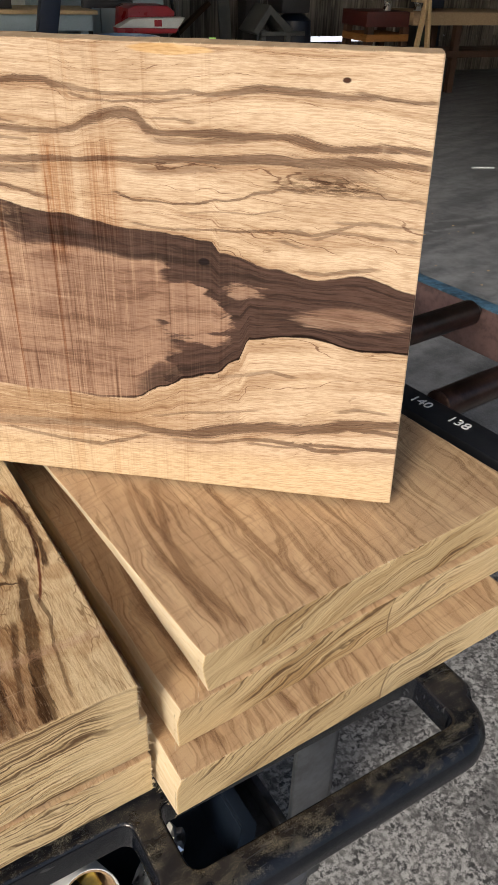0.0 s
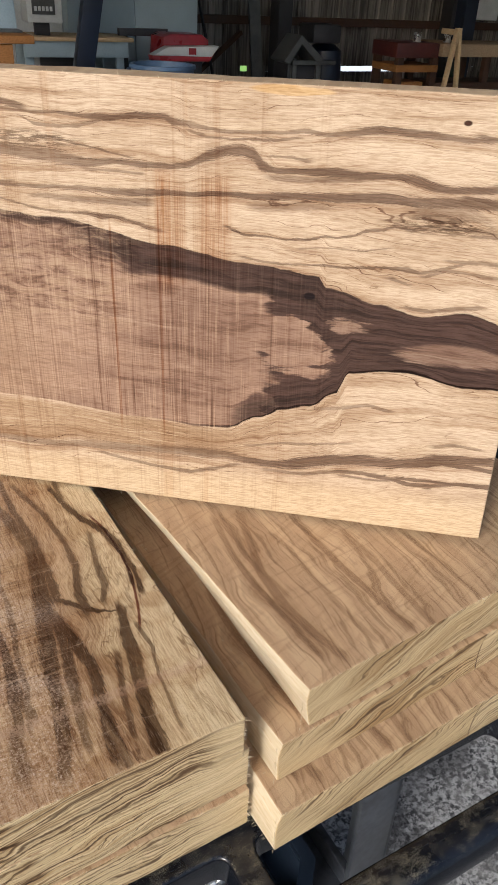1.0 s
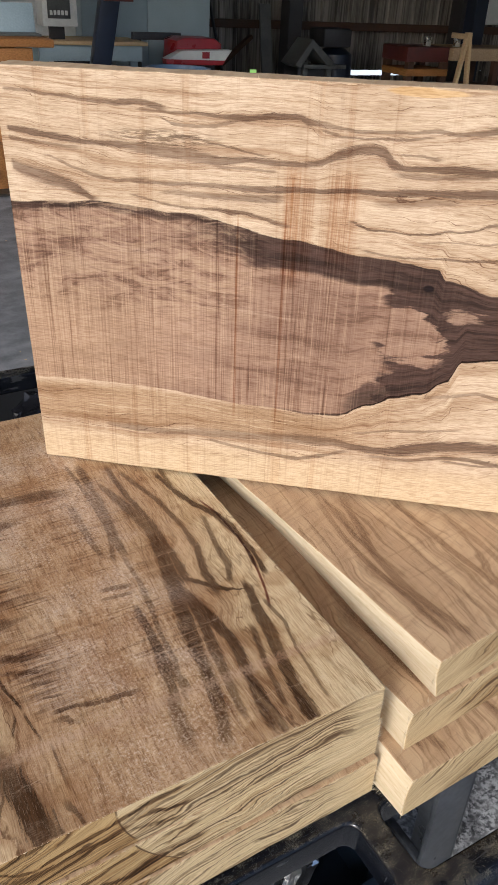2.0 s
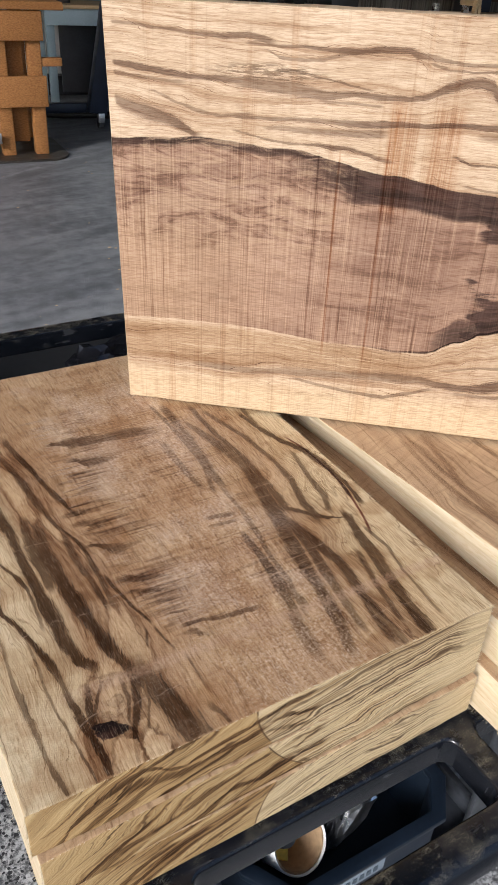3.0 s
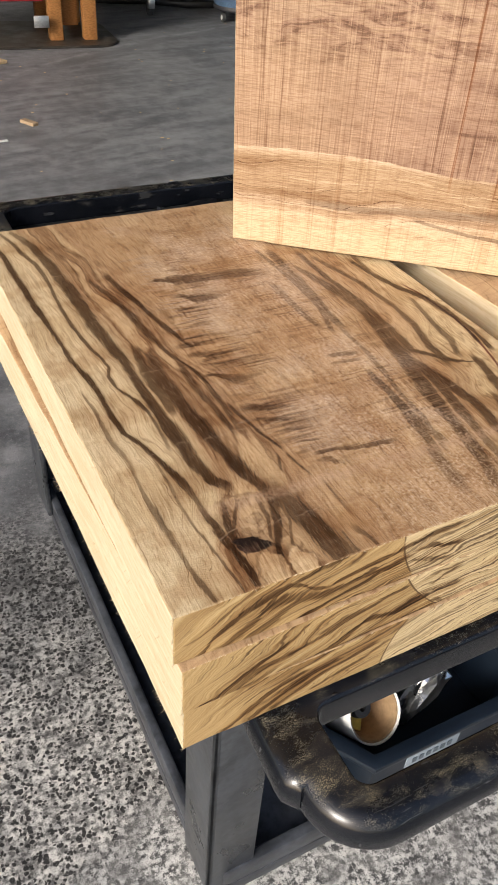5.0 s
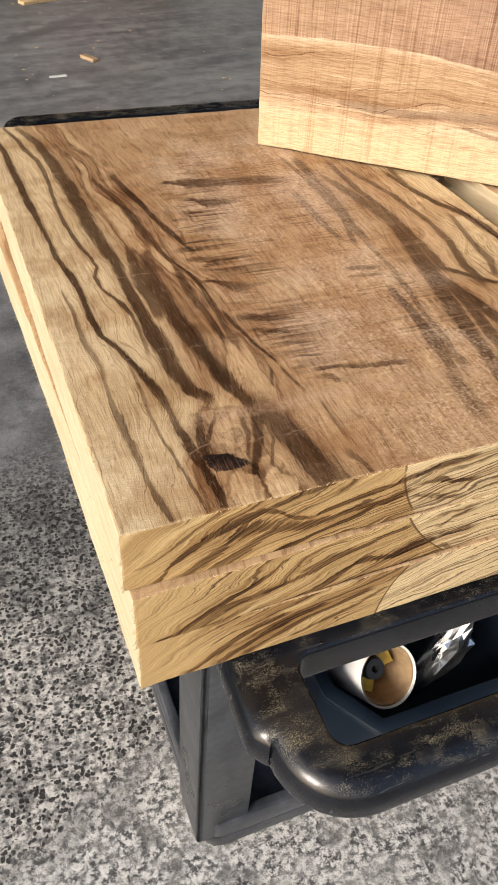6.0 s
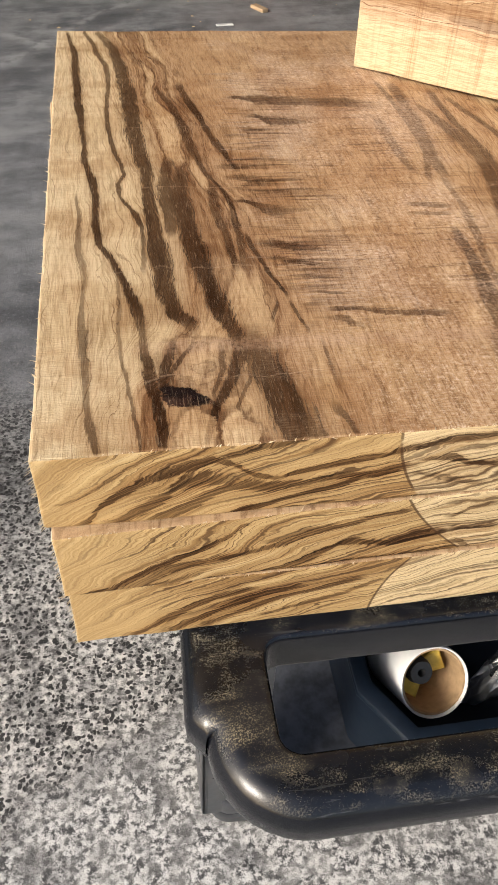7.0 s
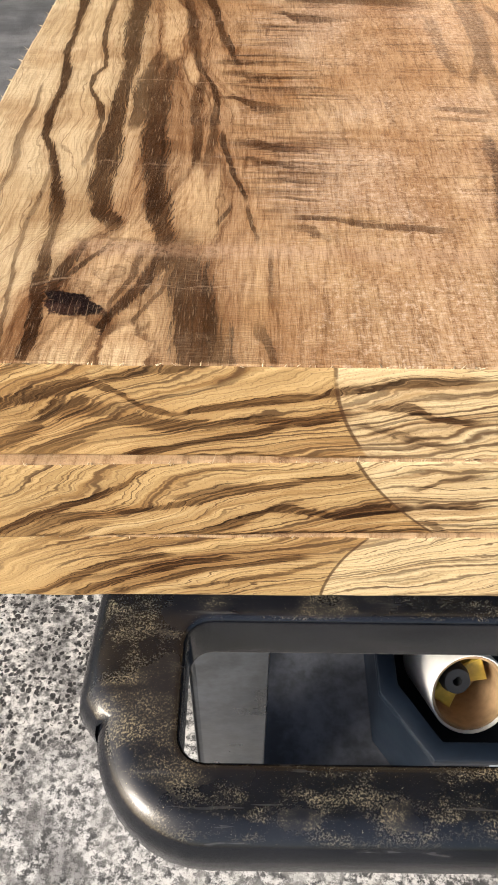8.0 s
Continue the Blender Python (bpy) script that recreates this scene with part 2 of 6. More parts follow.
    vein((0.1356, 0.3458, 0.0011, 0.5), (0.1713, 0.3383, 0.0011, 0.6), (0.2015, 0.3367, 0.0011, 0.6), (0.2255, 0.3374, 0.0017, 0.7), (0.2402, 0.3346, 0.0028, 0.8), (0.2552, 0.3358, 0.0023, 0.8), (0.2727, 0.3327, 0.0017, 0.7), (0.2901, 0.3284, 0.0017, 0.7), (0.3047, 0.3262, 0.0017, 0.6))
    vein((0.3709, 0.3349, 0.0011, 0.7), (0.3881, 0.3291, 0.0014, 0.7), (0.3994, 0.3284, 0.0011, 0.7), (0.4274, 0.3274, 0.0011, 0.7), (0.455, 0.3297, 0.0011, 0.7), (0.4685, 0.333, 0.0011, 0.7), (0.4821, 0.333, 0.0011, 0.7), (0.498, 0.3365, 0.0011, 0.7), (0.5055, 0.3415, 0.0016, 0.7), (0.5239, 0.3441, 0.0016, 0.6), (0.5339, 0.3491, 0.0026, 0.6), (0.55, 0.3462, 0.0026, 0.5), (0.5702, 0.351, 0.0021, 0.5), (0.5858, 0.3502, 0.0026, 0.6), (0.6063, 0.3508, 0.0016, 0.5), (0.6273, 0.3473, 0.001, 0.5))
    vein((0.3887, 0.3065, 0.0011, 0.6), (0.4059, 0.304, 0.0011, 0.5), (0.4288, 0.3026, 0.0011, 0.6), (0.4624, 0.3045, 0.0011, 0.6), (0.4957, 0.3047, 0.0014, 0.7), (0.5282, 0.3082, 0.0011, 0.7), (0.5499, 0.3079, 0.0033, 0.6), (0.5637, 0.3058, 0.0017, 0.6), (0.5869, 0.3113, 0.0022, 0.6), (0.6065, 0.3203, 0.0016, 0.5), (0.6328, 0.3188, 0.0016, 0.5))
    vein((0.4446, 0.3199, 0.0008, 0.4), (0.4721, 0.3223, 0.0008, 0.4), (0.5049, 0.3223, 0.0008, 0.5), (0.5313, 0.3274, 0.0008, 0.4))
    vein((0.5376, 0.2983, 0.0023, 0.6), (0.552, 0.2928, 0.0017, 0.5))
    vein((0.5551, 0.2698, 0.0018, 0.6), (0.5774, 0.268, 0.0017, 0.6), (0.6039, 0.273, 0.0023, 0.6), (0.6249, 0.2763, 0.0023, 0.5))
    vein((0.0937, 0.0596, 0.0025, 0.4), (0.1301, 0.0583, 0.0041, 0.5), (0.1662, 0.0578, 0.0041, 0.5), (0.2096, 0.064, 0.0048, 0.5), (0.2518, 0.0644, 0.0048, 0.5), (0.2935, 0.0681, 0.0055, 0.55), (0.3346, 0.0701, 0.0062, 0.6), (0.375, 0.0713, 0.0054, 0.6), (0.4017, 0.0682, 0.0046, 0.8), (0.4217, 0.0658, 0.0046, 0.8), (0.4542, 0.0706, 0.0076, 0.85), (0.4922, 0.0816, 0.0075, 0.85), (0.5299, 0.0864, 0.0074, 0.85), (0.5673, 0.0874, 0.0066, 0.85), (0.6034, 0.0942, 0.0065, 0.85), (0.6269, 0.0992, 0.0043, 0.8), (0.6507, 0.1012, 0.0036, 0.8), (0.6741, 0.1033, 0.0035, 0.8))
    vein((0.223, 0.054, 0.0016, 0.5), (0.2509, 0.0485, 0.002, 0.5), (0.2928, 0.0434, 0.002, 0.6), (0.3343, 0.0425, 0.0024, 0.7), (0.3617, 0.0506, 0.0024, 0.6), (0.3885, 0.0609, 0.0023, 0.5))
    vein((0.422, 0.0581, 0.0023, 0.5), (0.4681, 0.0588, 0.0023, 0.6), (0.5062, 0.0684, 0.0023, 0.7), (0.5316, 0.07, 0.0023, 0.7), (0.5636, 0.0672, 0.003, 0.8), (0.5831, 0.0625, 0.003, 0.8), (0.608, 0.0634, 0.003, 0.8), (0.6377, 0.071, 0.003, 0.8), (0.6805, 0.0702, 0.0022, 0.8))
    vein((0.5067, 0.0631, 0.0015, 0.6), (0.5388, 0.0619, 0.0015, 0.6), (0.5701, 0.0651, 0.0015, 0.6))
    vein((0.4011, 0.0873, 0.0015, 0.4), (0.4398, 0.0965, 0.0015, 0.5), (0.478, 0.0997, 0.0015, 0.5), (0.5152, 0.1072, 0.0014, 0.4))
    vein((0.4746, 0.1446, 0.0021, 0.4), (0.5108, 0.1514, 0.0021, 0.5), (0.5285, 0.1565, 0.002, 0.5), (0.553, 0.1528, 0.002, 0.5))
    vein((0.6063, 0.115, 0.0021, 0.5), (0.6237, 0.119, 0.0028, 0.6), (0.6537, 0.1175, 0.0014, 0.5))
    vein((-0.0181, 0.4431, 0.0016, 0.5), (0.0276, 0.4422, 0.0015, 0.5), (0.0577, 0.4396, 0.0015, 0.6), (0.0876, 0.437, 0.0021, 0.6), (0.1232, 0.4357, 0.0026, 0.7), (0.1466, 0.438, 0.0025, 0.7), (0.1702, 0.4331, 0.0025, 0.7))
    vein((-0.0115, 0.4058, 0.0027, 0.8), (0.0197, 0.4033, 0.0033, 0.8), (0.0568, 0.3984, 0.0027, 0.8), (0.0936, 0.3962, 0.0027, 0.8), (0.1301, 0.3951, 0.0032, 0.7), (0.1663, 0.393, 0.0049, 0.6))
    vein((-0.009, 0.3962, 0.0022, 0.6), (0.0254, 0.3927, 0.0022, 0.5), (0.0504, 0.3914, 0.0022, 0.5), (0.0752, 0.3902, 0.0022, 0.5))
    vein((-0.0108, 0.3698, 0.0046, 0.6), (0.0113, 0.3638, 0.0069, 0.7), (0.0367, 0.358, 0.0087, 0.7), (0.0557, 0.3535, 0.007, 0.75), (0.0747, 0.3468, 0.0052, 0.85), (0.0905, 0.3386, 0.0029, 0.8))
    vein((0.0438, 0.38, 0.0014, 0.4), (0.0687, 0.3703, 0.0017, 0.5), (0.0937, 0.3635, 0.0017, 0.5), (0.1186, 0.3595, 0.0017, 0.5), (0.1494, 0.3633, 0.0017, 0.5))
    vein((0.0003, 0.283, 0.0032, 0.3), (0.0138, 0.2816, 0.0057, 0.55), (0.0472, 0.2793, 0.0025, 0.3), (0.1003, 0.2836, 0.0044, 0.55), (0.1329, 0.2863, 0.0056, 0.65), (0.1716, 0.2864, 0.0062, 0.55), (0.198, 0.2731, 0.0082, 0.45), (0.2243, 0.2627, 0.0082, 0.4))
    vein((0.598, 0.4321, 0.0022, 0.7), (0.6274, 0.4281, 0.0022, 0.7), (0.661, 0.4269, 0.0018, 0.7))
    vein((0.6173, 0.3887, 0.0033, 0.5), (0.6274, 0.3873, 0.0033, 0.85), (0.6632, 0.3859, 0.0024, 0.8))
    vein((0.5934, 0.3772, 0.0034, 0.8), (0.6238, 0.3755, 0.0034, 0.8), (0.6616, 0.3728, 0.0029, 0.8))
    vein((0.6067, 0.3445, 0.0015, 0.5), (0.6324, 0.3451, 0.0015, 0.5), (0.6635, 0.3419, 0.001, 0.5))
    vein((0.588, 0.3197, 0.0016, 0.5), (0.6302, 0.3199, 0.0016, 0.5), (0.6643, 0.318, 0.0011, 0.5))
    vein((0.5679, 0.3021, 0.0016, 0.5), (0.5888, 0.3106, 0.0016, 0.5), (0.6317, 0.3066, 0.0016, 0.5), (0.6607, 0.306, 0.0016, 0.5))
    vein((0.6064, 0.1011, 0.0043, 0.85), (0.6368, 0.1039, 0.0043, 0.85), (0.6681, 0.106, 0.0035, 0.85))
    vein((0.6068, 0.0961, 0.0029, 0.8), (0.6377, 0.0946, 0.0036, 0.8), (0.6697, 0.0925, 0.0029, 0.8))
    vein((0.5712, 0.0689, 0.0022, 0.8), (0.6278, 0.0705, 0.0022, 0.8), (0.6708, 0.0736, 0.0022, 0.8))
    vein.close()
    col = darken(g, vein.halo * (g.step(sc, 0.44, 0.60) * 0.7 + 0.10), col, (0.46, 0.34, 0.29))
    col = darken(g, vein.core * (g.step(sc, 0.62, 0.42) * 0.45 + 0.55), col, (0.135, 0.085, 0.075))
    wob = g.noise(g.vec(u * 6.0, v * 18.0), 1.0, 3.0, 0.5) * 3.2
    thin = lines_of(g, q, 4.0, wob, 0.022) * g.step(sa, 0.42, 0.54)
    col = darken(g, thin * low * 0.8, col, (0.30, 0.20, 0.165))
    thin2 = lines_of(g, q, 8.0, wob * 1.7 + sa, 0.030) * g.step(big, 0.48, 0.58)
    col = darken(g, thin2 * low * 0.55, col, (0.36, 0.26, 0.21))
    fur = g.noise(g.vec(u * 90.0, v * 1500.0, 4.0), 1.0, 3.0, 0.7)
    col = darken(g, g.step(fur, 0.50, 0.64) * 0.35, col, (0.66, 0.55, 0.47))
    # heartwood
    hw = g.mix(g.step(big, 0.36, 0.64), (0.24, 0.146, 0.10), (0.35, 0.226, 0.155))
    hw = darken(g, g.step(sb, 0.50, 0.64) * 0.7, hw, (0.55, 0.48, 0.45))
    hw = g.mix(g.step(sb, 0.45, 0.32) * 0.5, hw, (0.42, 0.295, 0.21))
    hw = g.mix(g.step(u, 0.24, 0.05) * g.step(v, 0.27, 0.2) * 0.55, hw, (0.45, 0.305, 0.19))
    nose = g.step(u + (mid - 0.5) * 0.09 + (big - 0.5) * 0.14, 0.408, 0.428)
    rim = g.step(w - c4 + (big - 0.5) * 0.045 + (sb - 0.5) * 0.03, -0.036, -0.026) * g.step(u, 0.16, 0.28)
    rim2 = g.step(w - c4, -0.012, -0.005) * 0.9
    hx, hz = (u - 0.440) / 0.040, (v - 0.214 + (u - 0.44) * 0.25) / 0.032
    island = g.step(hx * hx + hz * hz + (mid - 0.5) * 3.2 + (sb - 0.5) * 1.5, 1.25, 0.85)
    hx2, hz2 = (u - 0.61) / 0.055, (w - 0.222) / 0.012
    island2 = g.step(hx2 * hx2 + hz2 * hz2 + (sb - 0.5) * 3.0, 1.3, 0.5)
    hx3, hz3 = (u - 0.50) / 0.022, (w - 0.246) / 0.010
    island3 = g.step(hx3 * hx3 + hz3 * hz3 + (mid - 0.5) * 6.0 + (sb - 0.5) * 3.0, 1.1, 0.3) * 0.7
    lower = g.step(w - c5 + (mid - 0.5) * 0.03, 0.030, 0.024) * g.step(u + (mid - 0.5) * 0.03, 0.375, 0.395) * 0.85
    dark = g.m("MAXIMUM", g.m("MAXIMUM", g.m("MAXIMUM", nose, rim), rim2) * (1.0 - g.m("MAXIMUM", island, island3)), lower) * (1.0 - island2 * 0.7)
    deep = g.mix(g.step(sb, 0.36, 0.62), (0.022, 0.013, 0.011), (0.078, 0.045, 0.035))
    hw = g.mix(dark * 0.96, hw, deep)
    hw = darken(g, band(g, w, c5 + 0.001, 0.0016) * g.step(u, 0.25, 0.40) * 0.95, hw, (0.15, 0.12, 0.12))
    curl = g.noise(g.vec(u * 18.0, w * 75.0, 5.0), 1.0, 5.0, 0.68, 1.4)
    cm = g.step(u, 0.30, 0.22) * g.step(v, 0.19, 0.24)
    hw = g.mix(cm * g.step(curl, 0.46, 0.60) * 0.5, hw, (0.44, 0.31, 0.20))
    hw = darken(g, cm * g.step(curl, 0.47, 0.36) * 0.7, hw, (0.42, 0.35, 0.31))
    col = g.mix(inside, col, hw)
    # upright saw marks
    saw = g.noise(g.vec(u * 480.0, v * 6.0), 1.0, 3.0, 0.7)
    saw2 = g.noise(g.vec(u * 130.0, v * 2.6, 3.0), 1.0, 3.0, 0.65)
    wide = g.noise(g.vec(u * 38.0, v * 2.2, 7.0), 1.0, 2.0)
    zone = g.step(u, 0.58, 0.34)
    amount = inside * 0.65 * g.step(saw2, 0.35, 0.6) + g.step(v, 0.30, 0.05) * 0.25 + g.step(wide, 0.50, 0.58) * 0.35
    col = darken(g, g.step(saw, 0.49, 0.60) * zone * amount * 0.65, col, (0.52, 0.43, 0.38))
    col = g.mix(g.step(saw, 0.46, 0.36) * zone * inside * (1.0 - dark * 0.85) * 0.35, col, (0.52, 0.36, 0.235))
    col = darken(g, g.step(saw2, 0.61, 0.66) * zone * (inside * 0.45 + 0.15), col, (0.42, 0.32, 0.27))
    col = darken(g, g.step(wide, 0.56, 0.62) * g.step(u, 0.50, 0.36) * outside * 0.3, col, (0.80, 0.66, 0.54))
    # burnt saw stripes through the pale wood above the wedge, and long cuts through the wedge
    for a, half, top, low_, k in ((0.308, 0.0085, 0.385, 0.27, 0.8), (0.324, 0.006, 0.375, 0.28, 0.55), (0.360, 0.015, 0.385, 0.29, 0.6), (0.251, 0.0011, 0.33, 0.10, 0.8), (0.302, 0.0012, 0.35, 0.10, 0.8)):
        mark = band(g, u + (saw2 - 0.5) * 0.006, a, half, 0.35) * g.step(v + (saw - 0.5) * 0.04, top + 0.012, top - 0.012) * g.step(v, low_ - 0.02, low_ + 0.01)
        col = darken(g, mark * k * (g.step(saw, 0.40, 0.60) * 0.6 + 0.4), col, (0.60, 0.36, 0.20))
    speck = g.noise(g.vec(u * 55.0, v * 420.0), 1.0, 5.0, 0.75)
    for a, b, ca, cb in ((0.575, 0.352, 0.06, 0.011), (0.17, 0.405, 0.07, 0.010)):
        ex, ez = (u - a) / ca, (v - b) / cb
        col = darken(g, g.step(ex * ex + ez * ez, 1.2, 0.1) * g.step(speck, 0.44, 0.54) * 0.85, col, (0.32, 0.28, 0.25))
    kn, kz = (u - 0.458) / 0.006, (v - 0.272) / 0.004
    col = g.mix(g.step(kn * kn + kz * kz, 1.3, 0.5), col, (0.015, 0.010, 0.010))
    k2, z2 = (u - 0.585) / 0.004, (v - 0.442) / 0.0025
    col = g.mix(g.step(k2 * k2 + z2 * z2, 1.3, 0.4), col, (0.06, 0.028, 0.018))
    hx4, hz4 = (u - 0.43) / 0.04, (v - 0.4605 + (mid - 0.5) * 0.006) / 0.004
    col = g.mix(g.step(hx4 * hx4 + hz4 * hz4, 1.1, 0.7) * 0.8, col, g.mix(g.step(mid, 0.4, 0.6), (0.50, 0.31, 0.13), (0.62, 0.42, 0.21)))
    col = darken(g, g.step(fine, 0.46, 0.60) * 0.6, col, (0.70, 0.63, 0.57))
    g.bump(fine * 0.5 + saw * 0.6 + sb * 0.3, 0.4, 0.0012)
    return g.done(col, 0.62 - inside * 0.10)


def slab_top():
    """The sawn top of the wide slab: grain along y, cross-cut scratches, a knot near its corner."""
    g = Mat("rough_sawn_slab_top", 0.5)
    g.b.inputs["Specular IOR Level"].default_value = 0.08
    x, y = g.x, g.y
    big = g.noise(g.vec(x * 18.0, y * 7.0, 2.0), 1.0, 3.0)
    mid = g.noise(g.vec(x * 90.0, y * 24.0, 1.0), 1.0, 4.0)
    fine = g.noise(g.vec(x * 500.0, y * 45.0), 1.0, 2.0)
    # round the knot and the burl the grain bends aside
    kx, ky = (x - 0.090) / 0.021, (y - 0.062) / 0.026
    kr = kx * kx + ky * ky
    bx, by = (x - 0.395) / 0.030, (y - 0.205) / 0.045
    br = bx * bx + by * by
    w = x + (big - 0.5) * 0.020 + (mid - 0.5) * 0.010 + g.step(kr, 3.0, 0.0) * kx * 0.008 + g.step(br, 3.5, 0.0) * bx * 0.012 + g.step(br, 9.0, 0.5) * (g.noise(g.vec(x * 12.0, y * 10.0, 5.0), 1.0, 2.0, 0.4) - 0.5) * 0.085
    C = lambda *p: g.curve(y, 0.636, p)
    k1 = C((0, .030), (.07, .042), (.10, .048), (.146, .049), (.205, .040), (.28, .038), (.38, .029), (.51, .019), (.636, .012))
    k2 = C((0, .050), (.04, .052), (.07, .066), (.12, .088), (.166, .091), (.25, .092), (.35, .085), (.487, .074), (.636, .054))
    k3 = C((0, .139), (.07, .139), (.14, .149), (.226, .144), (.29, .132), (.365, .129), (.482, .113), (.636, .095))
    k4 = C((0, .305), (.14, .301), (.24, .310), (.355, .317), (.494, .323), (.636, .335))
    k5 = C((0, .350), (.107, .345), (.19, .356), (.288, .374), (.442, .388), (.636, .392))
    q = flow(g, w, [0.0, k1, k2, k3, k4, k5, 0.452])
    p = q + (mid - 0.5) * 0.22
    heart = g.step(p, 2.95, 3.10) * g.step(p, 4.15, 3.9)
    edge = g.step(q, 1.9, 2.05)
    sa = g.noise(g.vec(q * 3.2, y * 3.2, 1.0), 1.0, 4.0, 0.62, 0.5)
    sb = g.noise(g.vec(q * 11.0, y * 7.0, 4.0), 1.0, 5.0, 0.68, 0.3)
    sd = g.noise(g.vec(q * 50.0, y * 15.0, 6.0), 1.0, 4.0, 0.65)
    # ground colours from the pale edge to the brown middle and out again
    col = g.ramp(q / 6.0, [(0.0, (.66, .53, .335)), (.30, (.62, .485, .295)), (.345, (.42, .27, .145)), (.49, (.40, .25, .135)), (.54, (.45, .285, .15)), (.64, (.45, .285, .155)), (.70, (.46, .305, .165)), (.84, (.48, .325, .18)), (.90, (.62, .485, .285)), (1.0, (.66, .525, .32))])
    col = g.mix(g.step(sa, 0.46, 0.36) * 0.45, col, (0.62, 0.46, 0.275))
    rim = g.step(q + (mid - 0.5) * 0.3, 5.62, 5.30)
    rich = edge * 0.75 * rim + 0.22
    col = darken(g, g.step(sa, 0.52, 0.62) * rich * (1.0 - heart * 0.8) * 0.6, col, (0.56, 0.43, 0.33))
    col = darken(g, g.step(sb, 0.51, 0.62) * rich * (1.0 - heart * 0.6) * 0.7, col, (0.50, 0.38, 0.29))
    col = g.mix(g.step(sb, 0.45, 0.34) * 0.35, col, (0.58, 0.41, 0.235))
    col = darken(g, g.step(sd, 0.50, 0.62) * 0.7, col, (0.60, 0.53, 0.46))
    # golden islands between the dark streams
    isl = g.noise(g.vec(q * 2.2, y * 6.5, 7.0), 1.0, 2.0, 0.4, 0.2)
    where = g.step(q, 2.10, 2.25) * g.step(q, 3.02, 2.85) + g.step(q, 4.1, 4.3) * g.step(q, 5.3, 5.1) * 0.3
    col = g.mix(g.step(isl, 0.50, 0.57) * where * 0.8, col, g.mix(g.step(sd, 0.35, 0.65), (0.60, 0.43, 0.245), (0.50, 0.345, 0.19)))
    col = darken(g, band(g, isl, 0.495, 0.020, 0.8) * where * 0.6, col, (0.32, 0.23, 0.17))
    col = darken(g, g.step(isl, 0.48, 0.42) * where * 0.35, col, (0.50, 0.39, 0.31))
    wob = g.noise(g.vec(x * 26.0, y * 9.0, 4.0), 1.0, 3.0, 0.5) * 2.8
    thin = lines_of(g, q, 3.4, wob, 0.030) * g.step(sa, 0.42, 0.54)
    col = darken(g, thin * (1.0 - heart * 0.5) * 0.65, col, (0.34, 0.25, 0.19))
    # knot: a ragged tan eye with a dark rim, a black core and pale lobes at the end
    iso = g.noise(g.vec(x * 75.0, y * 75.0, 3.0), 1.0, 5.0, 0.62)
    iso2 = g.noise(g.vec(x * 32.0, y * 32.0, 8.0), 1.0, 3.0)
    ragged = kr + (iso - 0.5) * 3.0 + (iso2 - 0.5) * 4.0
    eye = g.step(ragged, 0.95, 0.85)
    col = g.mix(eye * 0.55, col, g.mix(g.step(iso, 0.36, 0.56), (0.20, 0.12, 0.065), (0.50, 0.34, 0.195)))
    col = darken(g, band(g, ragged, 1.1, 0.30, 0.8) * 0.5, col, (0.30, 0.20, 0.14))
    col = darken(g, lines_of(g, g.m("SQRT", kr), 2.4, (iso - 0.5) * 2.6 + iso2 * 2.0, 0.13) * eye * 0.4, col, (0.30, 0.20, 0.14))
    # the strong dark veins
    hair = g.noise(g.vec(x * 1100.0, y * 70.0, 3.0), 1.0, 3.0, 0.7)
    vein = Veins(g, y + (mid - 0.5) * 0.010, x + (mid - 0.5) * 0.0060 + (sd - 0.5) * 0.0030, 0.66, (sd - 0.5) * 1.8 + (sb - 0.5) * 0.8 + (hair - 0.5) * 1.8)
    vein((0.001, 0.0647, 0.0028, 0.8), (0.0186, 0.0654, 0.0038, 0.95), (0.0403, 0.0634, 0.0033, 0.95), (0.0581, 0.062, 0.004, 0.95), (0.077, 0.0605, 0.0034, 0.85), (0.0967, 0.0596, 0.0021, 0.6), (0.1146, 0.0585, 0.0033, 0.85), (0.1337, 0.0562, 0.0037, 1), (0.1577, 0.0506, 0.0027, 0.95), (0.1798, 0.0441, 0.0023, 0.95), (0.1994, 0.0369, 0.0024, 0.95), (0.2228, 0.0345, 0.0025, 0.95), (0.2553, 0.0356, 0.0026, 0.95), (0.2911, 0.0332, 0.0027, 0.95), (0.3207, 0.0273, 0.0023, 0.9), (0.3726, 0.0263, 0.0024, 0.9), (0.4311, 0.0232, 0.003, 0.95), (0.4829, 0.0212, 0.0037, 0.95), (0.5253, 0.0202, 0.0039, 0.95), (0.5712, 0.018, 0.0029, 0.85), (0.625, 0.0116, 0.0018, 0.7))
    vein((0.1652, 0.0643, 0.0016, 0.4), (0.1825, 0.0665, 0.0016, 0.6), (0.2048, 0.067, 0.0016, 0.7), (0.225, 0.0645, 0.0017, 0.85), (0.2419, 0.0616, 0.0017, 0.85), (0.2652, 0.052, 0.0017, 0.85), (0.2832, 0.0513, 0.0018, 0.85), (0.3007, 0.0582, 0.0018, 0.85), (0.3155, 0.0566, 0.0018, 0.8), (0.3418, 0.0506, 0.0019, 0.8), (0.3801, 0.048, 0.002, 0.8), (0.4274, 0.0468, 0.002, 0.75), (0.4855, 0.0505, 0.0022, 0.7), (0.5287, 0.0484, 0.0022, 0.7), (0.593, 0.0371, 0.0024, 0.7), (0.6282, 0.028, 0.0024, 0.6))
